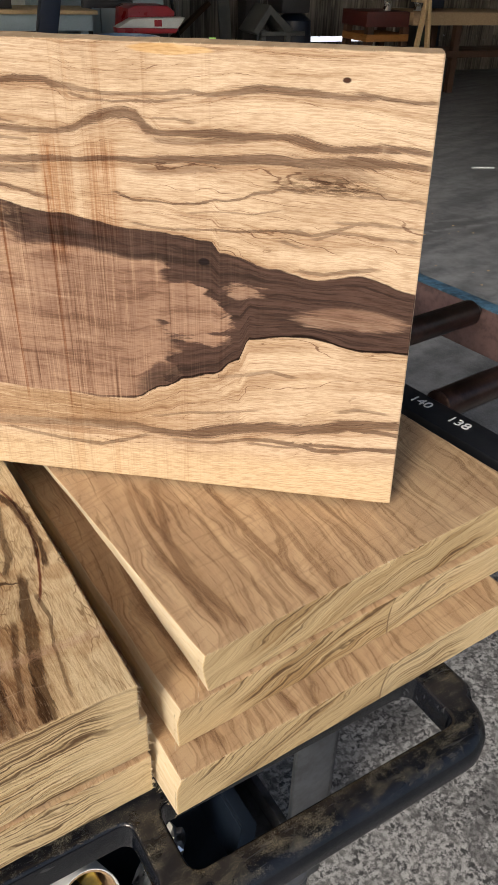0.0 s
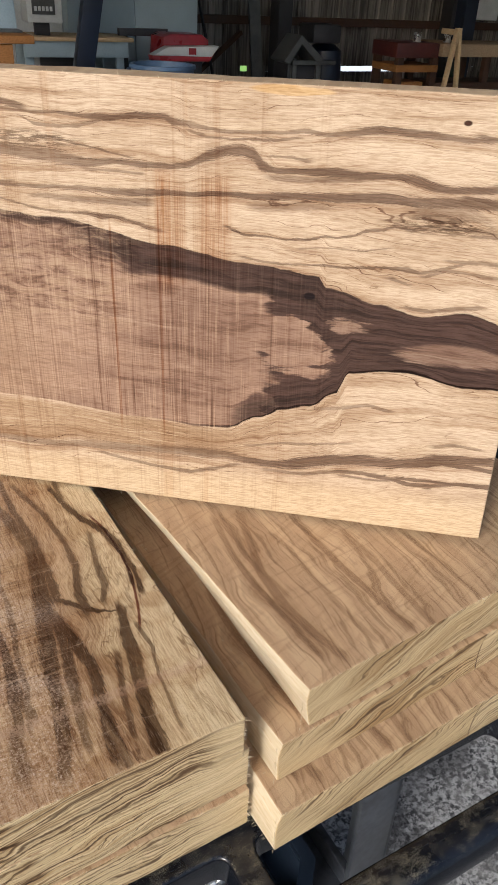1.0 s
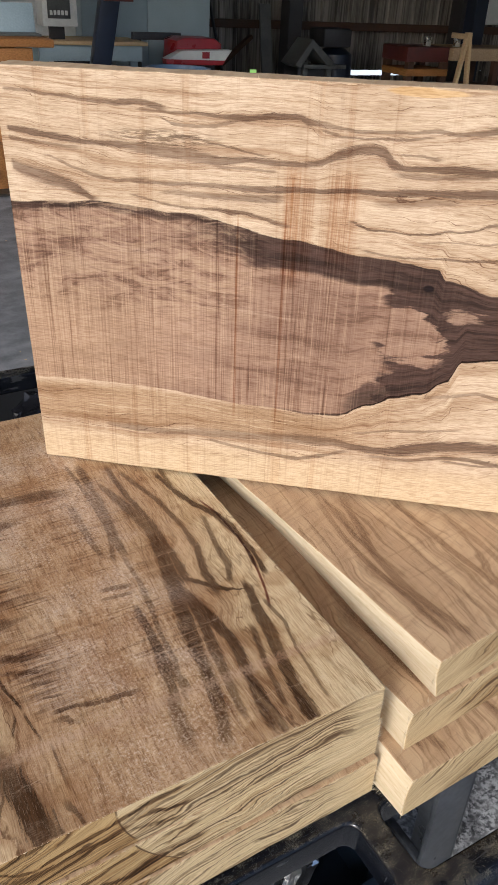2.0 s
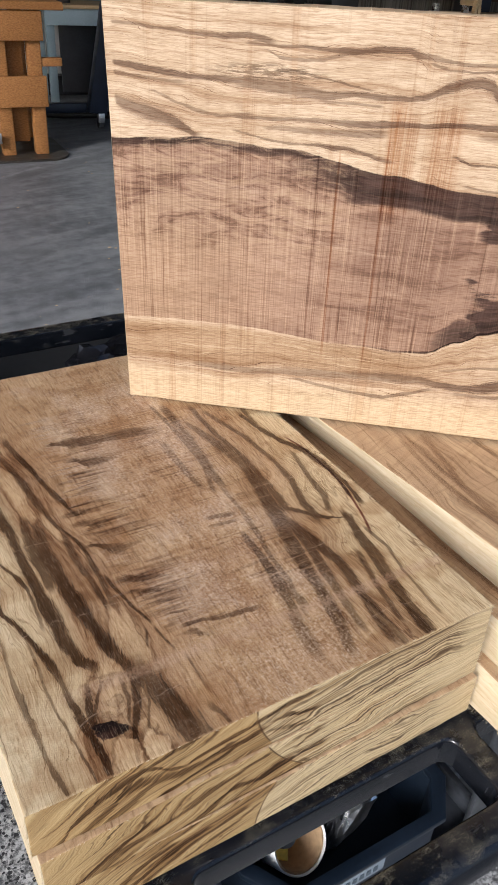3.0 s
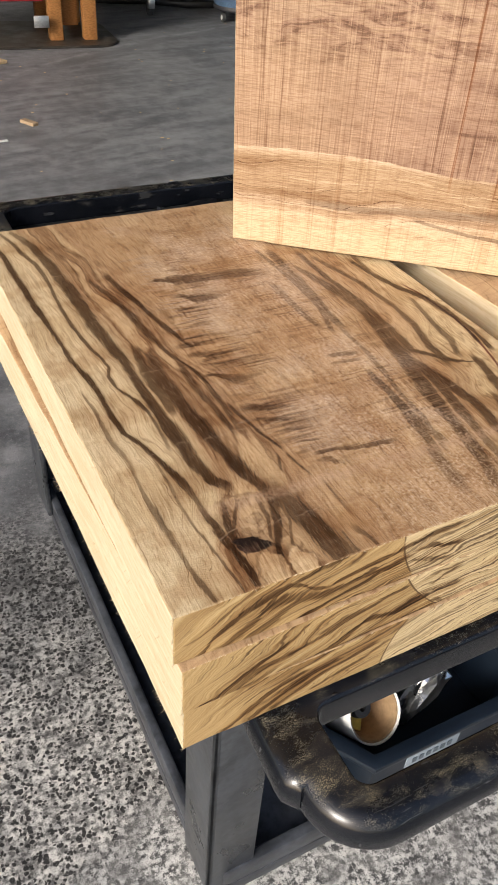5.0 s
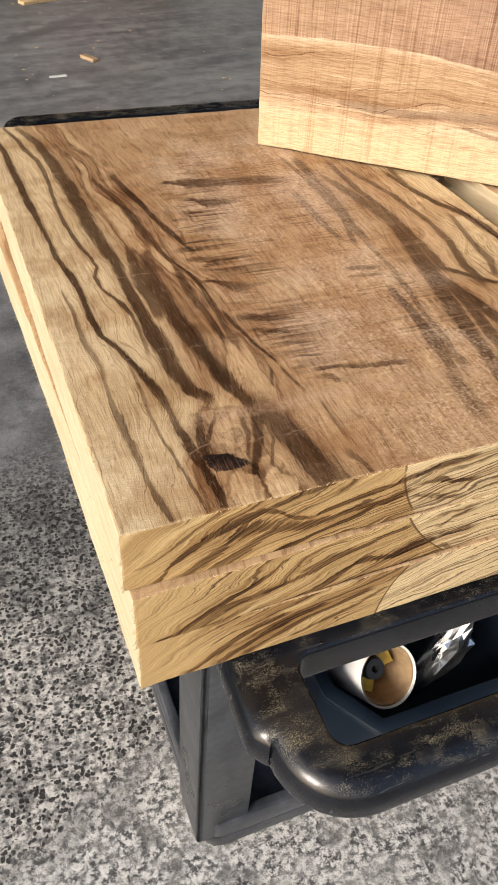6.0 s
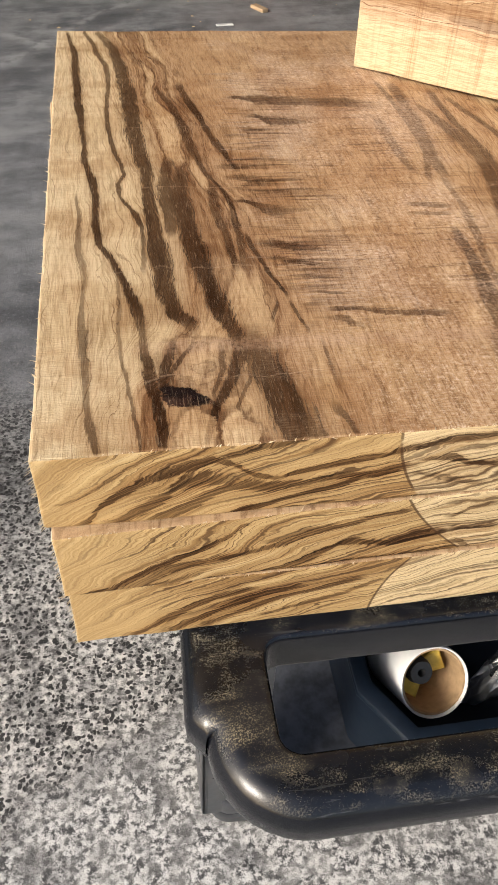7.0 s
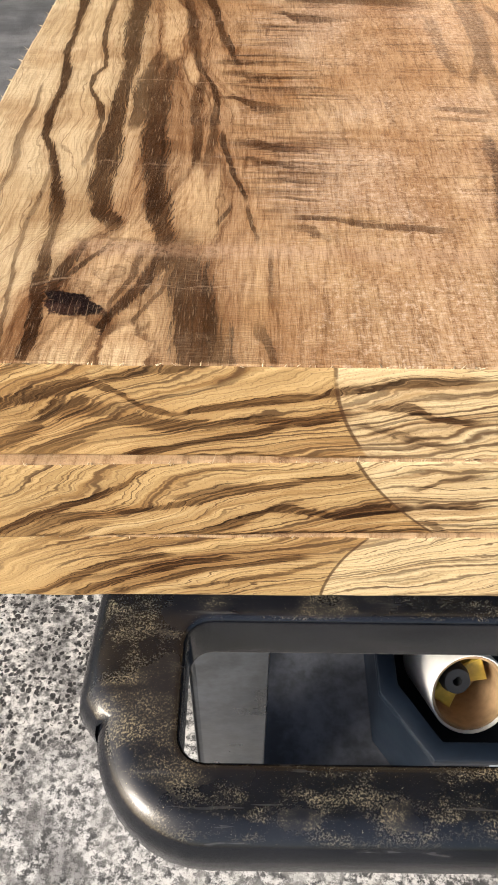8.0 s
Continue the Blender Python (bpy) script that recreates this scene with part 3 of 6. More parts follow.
    vein((0.1053, 0.0881, 0.0051, 0.9), (0.1159, 0.081, 0.0055, 0.95), (0.1423, 0.0769, 0.0065, 0.95), (0.1698, 0.0763, 0.0071, 0.95), (0.1993, 0.0756, 0.0065, 0.95), (0.2313, 0.0736, 0.0047, 0.9), (0.2655, 0.0741, 0.0048, 0.9), (0.3075, 0.074, 0.0055, 0.9), (0.3545, 0.0691, 0.0068, 0.85), (0.3999, 0.068, 0.0071, 0.85), (0.456, 0.0675, 0.0074, 0.85), (0.5119, 0.0634, 0.0067, 0.8), (0.5739, 0.0588, 0.0053, 0.7), (0.6263, 0.043, 0.0036, 0.5))
    vein((0.2127, 0.0865, 0.0038, 0.7), (0.2456, 0.087, 0.0061, 0.8), (0.2811, 0.0881, 0.0068, 0.8), (0.3192, 0.0924, 0.0047, 0.6))
    vein((0.0025, 0.0865, 0.0019, 0.8), (0.0152, 0.0905, 0.0022, 0.9), (0.0327, 0.0971, 0.0033, 0.9), (0.0532, 0.1076, 0.0041, 0.85), (0.0734, 0.1146, 0.0046, 0.85), (0.0935, 0.1153, 0.0051, 0.9), (0.1098, 0.11, 0.0067, 0.95), (0.1361, 0.1068, 0.0069, 0.9), (0.1647, 0.1014, 0.0072, 0.9), (0.1946, 0.0997, 0.007, 0.9), (0.2267, 0.0978, 0.0077, 0.85), (0.2615, 0.0958, 0.008, 0.85), (0.2979, 0.1004, 0.0065, 0.6))
    vein((0.3049, 0.1451, 0.0019, 0.4), (0.3264, 0.1402, 0.0029, 0.85), (0.3546, 0.1338, 0.003, 0.75), (0.3901, 0.1283, 0.0031, 0.85), (0.4346, 0.1219, 0.0037, 0.85), (0.4761, 0.1143, 0.0033, 0.6))
    vein((0.166, 0.1306, 0.002, 0.4), (0.1882, 0.1322, 0.0025, 0.65), (0.22, 0.1328, 0.0026, 0.65), (0.2456, 0.1332, 0.0022, 0.7), (0.2689, 0.1295, 0.0018, 0.7), (0.2943, 0.121, 0.0019, 0.65), (0.3255, 0.1154, 0.0034, 0.5), (0.3754, 0.1109, 0.004, 0.6), (0.431, 0.104, 0.0032, 0.55), (0.4721, 0.0942, 0.0022, 0.5))
    vein((0.1636, 0.1246, 0.002, 0.4), (0.1821, 0.1242, 0.0029, 0.75), (0.2055, 0.1236, 0.0025, 0.55), (0.2393, 0.1204, 0.0035, 0.6), (0.2751, 0.1215, 0.0032, 0.5))
    vein((0.1322, 0.152, 0.0016, 0.85), (0.1573, 0.145, 0.0016, 0.85), (0.1789, 0.1404, 0.0017, 0.75), (0.1989, 0.1371, 0.0017, 0.7))
    vein((0.104, 0.1378, 0.0011, 0.6), (0.1204, 0.1444, 0.0012, 0.7))
    vein((0.0923, 0.158, 0.0011, 0.5), (0.1035, 0.155, 0.0011, 0.7), (0.1186, 0.1531, 0.0012, 0.7))
    vein((-0.002, 0.1393, 0.0117, 0.8), (0.0167, 0.1355, 0.012, 0.9), (0.0402, 0.1309, 0.0113, 0.9), (0.0624, 0.1269, 0.0106, 0.85), (0.0829, 0.1236, 0.0087, 0.75))
    vein((0.0406, 0.0951, 0.0017, 0.7), (0.0596, 0.1029, 0.0017, 0.65), (0.0786, 0.1039, 0.0018, 0.6))
    vein((0.049, 0.0687, 0.0033, 0.9), (0.0665, 0.0713, 0.0031, 0.85), (0.0817, 0.0767, 0.0025, 0.8))
    vein((0.0583, 0.073, 0.0024, 0.8), (0.0725, 0.0808, 0.0017, 0.7), (0.0847, 0.0889, 0.0018, 0.6))
    vein((0.0282, 0.1062, 0.0013, 0.6), (0.0511, 0.117, 0.0014, 0.6), (0.0725, 0.1188, 0.0014, 0.5))
    vein((0.0408, 0.1638, 0.0011, 0.3), (0.0626, 0.1643, 0.0011, 0.6), (0.0789, 0.1643, 0.0011, 0.5))
    vein((-0.0005, 0.1651, 0.0017, 0.6), (0.0105, 0.1631, 0.0023, 0.7), (0.0214, 0.1584, 0.0024, 0.6))
    vein((0.0021, 0.0323, 0.0021, 0.7), (0.0223, 0.0294, 0.0022, 0.65), (0.0412, 0.0275, 0.0016, 0.5), (0.0686, 0.0266, 0.002, 0.55), (0.0871, 0.0264, 0.0024, 0.65), (0.1099, 0.0252, 0.0021, 0.55), (0.1276, 0.0257, 0.0014, 0.5), (0.159, 0.0278, 0.0015, 0.4), (0.1875, 0.0235, 0.0027, 0.5), (0.2173, 0.0229, 0.002, 0.55), (0.2409, 0.0234, 0.0017, 0.55), (0.2664, 0.0218, 0.0013, 0.4))
    vein((0.0034, 0.0542, 0.0009, 0.6), (0.0214, 0.0531, 0.0009, 0.6), (0.0408, 0.0503, 0.001, 0.6), (0.0586, 0.0485, 0.001, 0.6), (0.0773, 0.0466, 0.001, 0.5), (0.1111, 0.0469, 0.0011, 0.4), (0.1418, 0.0481, 0.0011, 0.4), (0.1756, 0.0475, 0.0012, 0.3))
    vein((0.2835, 0.2965, 0.003, 0.5), (0.3253, 0.3085, 0.0032, 0.6), (0.3731, 0.3109, 0.0033, 0.6), (0.4191, 0.311, 0.0029, 0.6), (0.4773, 0.3077, 0.003, 0.5))
    vein((0.296, 0.2856, 0.0036, 0.5), (0.341, 0.2841, 0.0042, 0.5), (0.3899, 0.2853, 0.0044, 0.4))
    vein((0.0218, 0.2962, 0.0061, 0.6), (0.0488, 0.3051, 0.0063, 0.75), (0.0788, 0.3122, 0.0065, 0.85), (0.1122, 0.3173, 0.0067, 0.85), (0.1481, 0.3228, 0.0081, 0.8), (0.1854, 0.3314, 0.0096, 0.8), (0.2258, 0.3407, 0.01, 0.8), (0.2709, 0.3479, 0.0078, 0.75), (0.3147, 0.3524, 0.0067, 0.65), (0.3677, 0.3446, 0.007, 0.6), (0.4185, 0.3327, 0.0043, 0.5))
    vein((0.0365, 0.267, 0.007, 0.5), (0.0662, 0.2703, 0.0072, 0.55), (0.0911, 0.2787, 0.0048, 0.85), (0.1246, 0.2825, 0.005, 0.9), (0.1607, 0.2867, 0.0046, 0.85), (0.1954, 0.2886, 0.0029, 0.8))
    vein((0.2068, 0.4314, 0.0026, 0.85), (0.2415, 0.4383, 0.0027, 0.75), (0.2799, 0.4425, 0.0028, 0.75), (0.3045, 0.4351, 0.0035, 0.85), (0.3327, 0.4211, 0.0043, 0.85), (0.3678, 0.4105, 0.0036, 0.75), (0.4221, 0.4147, 0.003, 0.6))
    vein((0.0127, 0.3373, 0.0052, 0.75), (0.0393, 0.3405, 0.0053, 0.8), (0.062, 0.3462, 0.0044, 0.85), (0.0871, 0.3497, 0.0056, 0.85), (0.1231, 0.3537, 0.0058, 0.85), (0.1555, 0.3496, 0.0059, 0.85), (0.1897, 0.3453, 0.0049, 0.75))
    vein((0.0015, 0.3725, 0.0047, 0.95), (0.0147, 0.3734, 0.0058, 0.95), (0.042, 0.3777, 0.0055, 0.95), (0.071, 0.3823, 0.0045, 0.9), (0.1101, 0.3906, 0.0047, 0.85), (0.1436, 0.396, 0.0048, 0.85), (0.1713, 0.407, 0.0037, 0.85))
    vein((0.0298, 0.3596, 0.0032, 0.6), (0.0696, 0.3667, 0.0033, 0.65), (0.1201, 0.3804, 0.0035, 0.6))
    vein((0.0188, 0.3987, 0.0016, 0.6), (0.0437, 0.401, 0.0017, 0.65), (0.0791, 0.4043, 0.0017, 0.65), (0.1144, 0.4131, 0.0018, 0.6), (0.1474, 0.4106, 0.0018, 0.6))
    vein((0.1946, 0.3942, 0.0038, 0.7), (0.2192, 0.4051, 0.0039, 0.65), (0.2556, 0.4081, 0.0033, 0.65), (0.3049, 0.4187, 0.0028, 0.5))
    vein((0.189, 0.3746, 0.005, 0.8), (0.2154, 0.375, 0.0051, 0.8), (0.2592, 0.3866, 0.0039, 0.7), (0.2977, 0.3891, 0.0034, 0.6), (0.3648, 0.3835, 0.0035, 0.6), (0.4353, 0.3667, 0.0037, 0.5))
    vein((0.0759, 0.2838, 0.0026, 0.5), (0.1152, 0.2925, 0.0028, 0.6), (0.1607, 0.2969, 0.0029, 0.6), (0.2303, 0.3071, 0.0031, 0.5), (0.2777, 0.307, 0.0025, 0.4))
    vein((0.1913, 0.4348, 0.003, 0.9), (0.2245, 0.4406, 0.0031, 0.9), (0.264, 0.4387, 0.0038, 0.85), (0.3013, 0.4345, 0.0039, 0.85), (0.3551, 0.414, 0.0041, 0.85), (0.4101, 0.406, 0.0035, 0.8))
    vein((0.174, 0.4058, 0.0035, 0.85), (0.1802, 0.3864, 0.004, 0.85), (0.1983, 0.3691, 0.0046, 0.85), (0.2196, 0.3497, 0.0035, 0.7))
    vein((-0.0001, 0.3773, 0.0038, 0.9), (0.0143, 0.3771, 0.0054, 0.9), (0.0466, 0.3806, 0.0045, 0.9), (0.0791, 0.389, 0.0037, 0.85), (0.1143, 0.3982, 0.0038, 0.85), (0.148, 0.3995, 0.0045, 0.85), (0.1799, 0.4054, 0.0035, 0.85))
    vein((-0.0005, 0.3448, 0.0037, 0.6), (0.0311, 0.3448, 0.0044, 0.75), (0.0709, 0.3476, 0.0046, 0.8), (0.1057, 0.3524, 0.0042, 0.75), (0.1485, 0.3479, 0.0044, 0.7))
    vein((0.0371, 0.321, 0.0038, 0.65), (0.0744, 0.3271, 0.0045, 0.75), (0.1154, 0.3337, 0.0052, 0.8), (0.1604, 0.341, 0.0055, 0.8), (0.1949, 0.343, 0.0057, 0.75))
    vein((0.087, 0.2895, 0.0044, 0.65), (0.1179, 0.2851, 0.0046, 0.8), (0.155, 0.2874, 0.0048, 0.8), (0.1879, 0.2875, 0.0044, 0.7))
    vein((0.2183, 0.3523, 0.0041, 0.75), (0.2659, 0.3581, 0.0043, 0.7), (0.3211, 0.3588, 0.0045, 0.7), (0.3848, 0.3536, 0.004, 0.65), (0.4523, 0.3541, 0.0042, 0.6))
    vein((0.2905, 0.3093, 0.0048, 0.6), (0.3777, 0.317, 0.0059, 0.65), (0.4677, 0.3225, 0.0056, 0.6))
    vein.close()
    col = darken(g, vein.halo * (g.step(sd, 0.36, 0.60) * 0.65 + 0.15), col, (0.46, 0.325, 0.235))
    col = darken(g, vein.core * (g.step(sd, 0.62, 0.44) * 0.40 + 0.60), col, (0.105, 0.064, 0.042))
    cx, cy = (x - 0.078 + (iso - 0.5) * 0.030) / 0.014, (y - 0.040 + (x - 0.078) * 0.40 + (iso - 0.5) * 0.024) / 0.0060
    col = g.mix(g.step(cx * cx + cy * cy, 1.3, 0.8), col, g.mix(g.step(iso, 0.45, 0.6), (0.012, 0.007, 0.007), (0.05, 0.026, 0.02)))
    for a, b in ((0.083, 0.013), (0.106, 0.008)):
        lx, ly = (x - a - (iso - 0.5) * 0.018 - (iso2 - 0.5) * 0.012) / 0.010, (y - b - (iso - 0.5) * 0.020) / 0.017
        lr = lx * lx + ly * ly
        col = g.mix(g.step(lr, 1.1, 0.8) * 0.92, col, g.mix(g.step(sd, 0.4, 0.6), (0.52, 0.36, 0.20), (0.66, 0.49, 0.29)))
        col = darken(g, band(g, lr, 1.3, 0.30, 0.9) * 0.4, col, (0.22, 0.15, 0.11))
    # burl near the far long edge
    bz = g.step(br + (big - 0.5) * 3.0, 2.4, 1.2)
    rb = lines_of(g, g.m("SQRT", br), 1.8, (mid - 0.5) * 2.4 + (big - 0.5) * 3.0, 0.11)
    col = darken(g, bz * rb * 0.4, col, (0.30, 0.22, 0.17))
    split = g.step(g.m("ABSOLUTE", x - 0.438 + (y - 0.27) * (y - 0.27) * 1.6 + (mid - 0.5) * 0.004), 0.0022, 0.0008) * g.step(g.m("ABSOLUTE", y - 0.24), 0.11, 0.09)
    gold = g.step(sa, 0.52, 0.42) * g.step(y + (mid - 0.5) * 0.08, 0.14, 0.07) * g.step(q, 2.9, 3.1)
    col = g.mix(gold * 0.2, col, (0.62, 0.435, 0.225))
    col = darken(g, split * 0.95, col, (0.25, 0.09, 0.07))
    # scratches across the grain: torn dark dashes that start sharp and fade
    sc = g.noise(g.vec(x * 10.0, y * 260.0, 8.0), 1.0, 4.0, 0.72)
    patch = g.noise(g.vec(x * 12.0, y * 15.0, 3.0), 1.0, 2.0)
    body = g.step(x + (sc - 0.5) * 0.16, 0.150, 0.175) * g.step(x + (big - 0.5) * 0.1, 0.40, 0.30) * g.step(y + (mid - 0.5) * 0.05, 0.085, 0.12)
    col = darken(g, g.step(sc, 0.52, 0.58) * g.step(patch, 0.47, 0.56) * body * 0.65 * g.step(y, 0.60, 0.54), col, (0.40, 0.315, 0.25))
    col = g.mix(g.step(sc, 0.48, 0.40) * body * 0.35, col, (0.54, 0.375, 0.235))
    ragged_ = g.noise(g.vec(x * 160.0, y * 900.0), 1.0, 4.0, 0.75)
    fuzz = g.noise(g.vec(x * 1300.0, y * 2000.0), 1.0, 2.0, 0.7)
    strip_ = g.noise(g.vec(x * 2.5, y * 34.0, 9.0), 1.0, 2.0)
    torn = g.step(strip_, 0.50, 0.58) * g.step(ragged_, 0.46, 0.60) * g.step(x + (mid - 0.5) * 0.1, 0.05, 0.26)
    col = g.mix(torn * 0.4 * g.step(x, 0.36, 0.28), col, (0.68, 0.53, 0.37))
    ash = g.noise(g.vec(x * 9.0, y * 9.0, 12.0), 1.0, 3.0)
    col = g.mix(g.step(ash, 0.47, 0.58) * (g.step(ragged_, 0.44, 0.58) * 0.5 + g.step(fuzz, 0.54, 0.64) * 0.5) * body * 0.9, col, (0.66, 0.55, 0.45))
    nap = g.noise(g.vec(x * 330.0, y * 330.0, 2.0), 1.0, 4.0, 0.75)
    hairy = g.step(x + (big - 0.5) * 0.12, 0.15, 0.23) * g.step(x + (big - 0.5) * 0.1, 0.36, 0.29)
    col = g.mix(g.step(nap, 0.52, 0.62) * hairy * (g.step(ash, 0.40, 0.55) * 0.5 + 0.25), col, (0.70, 0.56, 0.43))
    col = darken(g, g.step(nap, 0.46, 0.36) * hairy * 0.75, col, (0.54, 0.42, 0.33))
    col = g.mix(g.step(fuzz, 0.66, 0.72) * edge * 0.6, col, (0.72, 0.60, 0.50))
    for freq, seed, cut, reach in ((48.0, 11.0, 0.50, 0.13), (130.0, 15.0, 0.49, 0.10), (230.0, 19.0, 0.52, 0.10)):
        row = g.noise(g.vec(x * 5.0, y * freq, seed), 1.0, 2.0, 0.5)
        long_ = g.noise(g.vec(x * 2.0, y * freq * 0.7, seed + 1.0), 1.0, 2.0)
        from_ = x - 0.153 - (y - 0.27) * (y - 0.27) * 0.8 - (long_ - 0.5) * 0.13 - (g.noise(g.vec(y * 11.0, seed), 1.0, 2.0) - 0.5) * 0.06
        dash = g.step(row, cut, cut + 0.05) * g.step(from_, -0.003, 0.004) * g.step(from_ - (long_ - 0.3) * reach, 0.05, -0.02) * g.step(y, 0.085, 0.11) * g.step(y, 0.56, 0.50)
        col = darken(g, dash * (0.55 + g.step(sc, 0.42, 0.56) * 0.45) * (g.step(patch, 0.38, 0.52) * 0.5 + 0.15), col, (0.34, 0.24, 0.17))
    tear = Veins(g, x + (mid - 0.5) * 0.012, y + (sc - 0.5) * 0.006, 0.46, (ragged_ - 0.5) * 2.2 + (sc - 0.5) * 2.0)
    tear((0.1634, 0.4482, 0.004, 0.9), (0.1781, 0.4433, 0.0093, 0.9), (0.2, 0.44, 0.0107, 0.9), (0.2277, 0.4358, 0.0094, 0.7), (0.2678, 0.4325, 0.0096, 0.8), (0.2896, 0.4265, 0.0083, 0.3))
    tear((0.177, 0.4044, 0.005, 0.9), (0.1851, 0.3931, 0.0097, 0.9), (0.2041, 0.3926, 0.0074, 0.8), (0.2204, 0.3913, 0.0037, 0.3))
    tear((0.1411, 0.3086, 0.005, 0.8), (0.1519, 0.3088, 0.004, 0.5))
    tear((0.1463, 0.2897, 0.0058, 0.7), (0.159, 0.2826, 0.0076, 0.6))
    tear((0.1441, 0.2525, 0.0035, 0.9), (0.153, 0.242, 0.0086, 0.9), (0.165, 0.2353, 0.0077, 0.7), (0.1839, 0.2362, 0.0035, 0.3))
    tear((0.1548, 0.1915, 0.0062, 0.9), (0.1682, 0.185, 0.0054, 0.85), (0.1849, 0.1817, 0.0031, 0.5), (0.1946, 0.1775, 0.0015, 0.3))
    tear((0.1536, 0.1725, 0.0029, 0.7), (0.1708, 0.1654, 0.0037, 0.6), (0.1859, 0.1586, 0.0022, 0.3))
    tear((0.1699, 0.1494, 0.0021, 0.8), (0.1817, 0.1463, 0.0021, 0.5))
    tear((0.1722, 0.1308, 0.0013, 0.8), (0.1878, 0.1276, 0.0014, 0.4))
    tear((0.1798, 0.1111, 0.0026, 0.9), (0.1938, 0.1102, 0.002, 0.7), (0.2085, 0.1051, 0.0033, 0.8), (0.2286, 0.1029, 0.0033, 0.85), (0.2447, 0.1009, 0.0027, 0.8))
    tear((0.1807, 0.1025, 0.0044, 0.7), (0.187, 0.0974, 0.005, 0.7), (0.1905, 0.0928, 0.0025, 0.3))
    tear((0.2699, 0.2386, 0.0028, 0.6), (0.291, 0.2347, 0.0038, 0.7))
    tear((0.2669, 0.2253, 0.0027, 0.5), (0.2884, 0.2231, 0.0028, 0.6))
    tear.close()
    col = darken(g, tear.core * 0.9, col, (0.17, 0.105, 0.068))
    col = darken(g, tear.halo * g.step(sc, 0.48, 0.58) * 0.5, col, (0.42, 0.31, 0.23))
    b1 = band(g, y + (mid - 0.5) * 0.006, 0.080 - (x - 0.2) * 0.02 + (nap - 0.5) * 0.006, 0.0055, 0.5) * g.step(nap, 0.34, 0.56) * g.step(x, 0.03, 0.10)
    col = g.mix(b1 * 0.6, col, (0.52, 0.36, 0.24))
    col = darken(g, vein.core * (g.step(hair, 0.60, 0.42) * 0.5 + 0.15), col, (0.30, 0.205, 0.145))
    cross = lines_of(g, y, 9.0, x * 0.35 + (big - 0.5) * 0.35, 0.010) * g.step(ragged_, 0.44, 0.56)
    col = g.mix(cross * 0.22, col, (0.68, 0.52, 0.37))
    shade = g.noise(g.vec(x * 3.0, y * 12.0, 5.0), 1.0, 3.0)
    col = darken(g, g.step(shade, 0.50, 0.58) * g.step(x, 0.10, 0.05) * 0.5, col, (0.74, 0.66, 0.56))
    col = darken(g, g.step(fine, 0.48, 0.60) * 0.4, col, (0.66, 0.56, 0.48))
    col = darken(g, g.step(hair, 0.50, 0.64) * (edge * 0.35 + 0.20), col, (0.52, 0.42, 0.34))
    col = g.mix(g.step(hair, 0.44, 0.34) * 0.25, col, (0.66, 0.50, 0.32))
    col = darken(g, g.step(g.noise(g.vec(x * 14.0, y * 20.0, 21.0), 1.0, 4.0, 0.65), 0.48, 0.62) * 0.6, col, (0.68, 0.56, 0.46))
    g.bump(fuzz * 0.4 + nap * 0.9 + ragged_ * 0.5 + sc * 0.5 + fine * 0.4, 0.6, 0.0010)
    return g.done(col, 0.46 - heart * 0.08 + (ragged_ - 0.5) * 0.3)


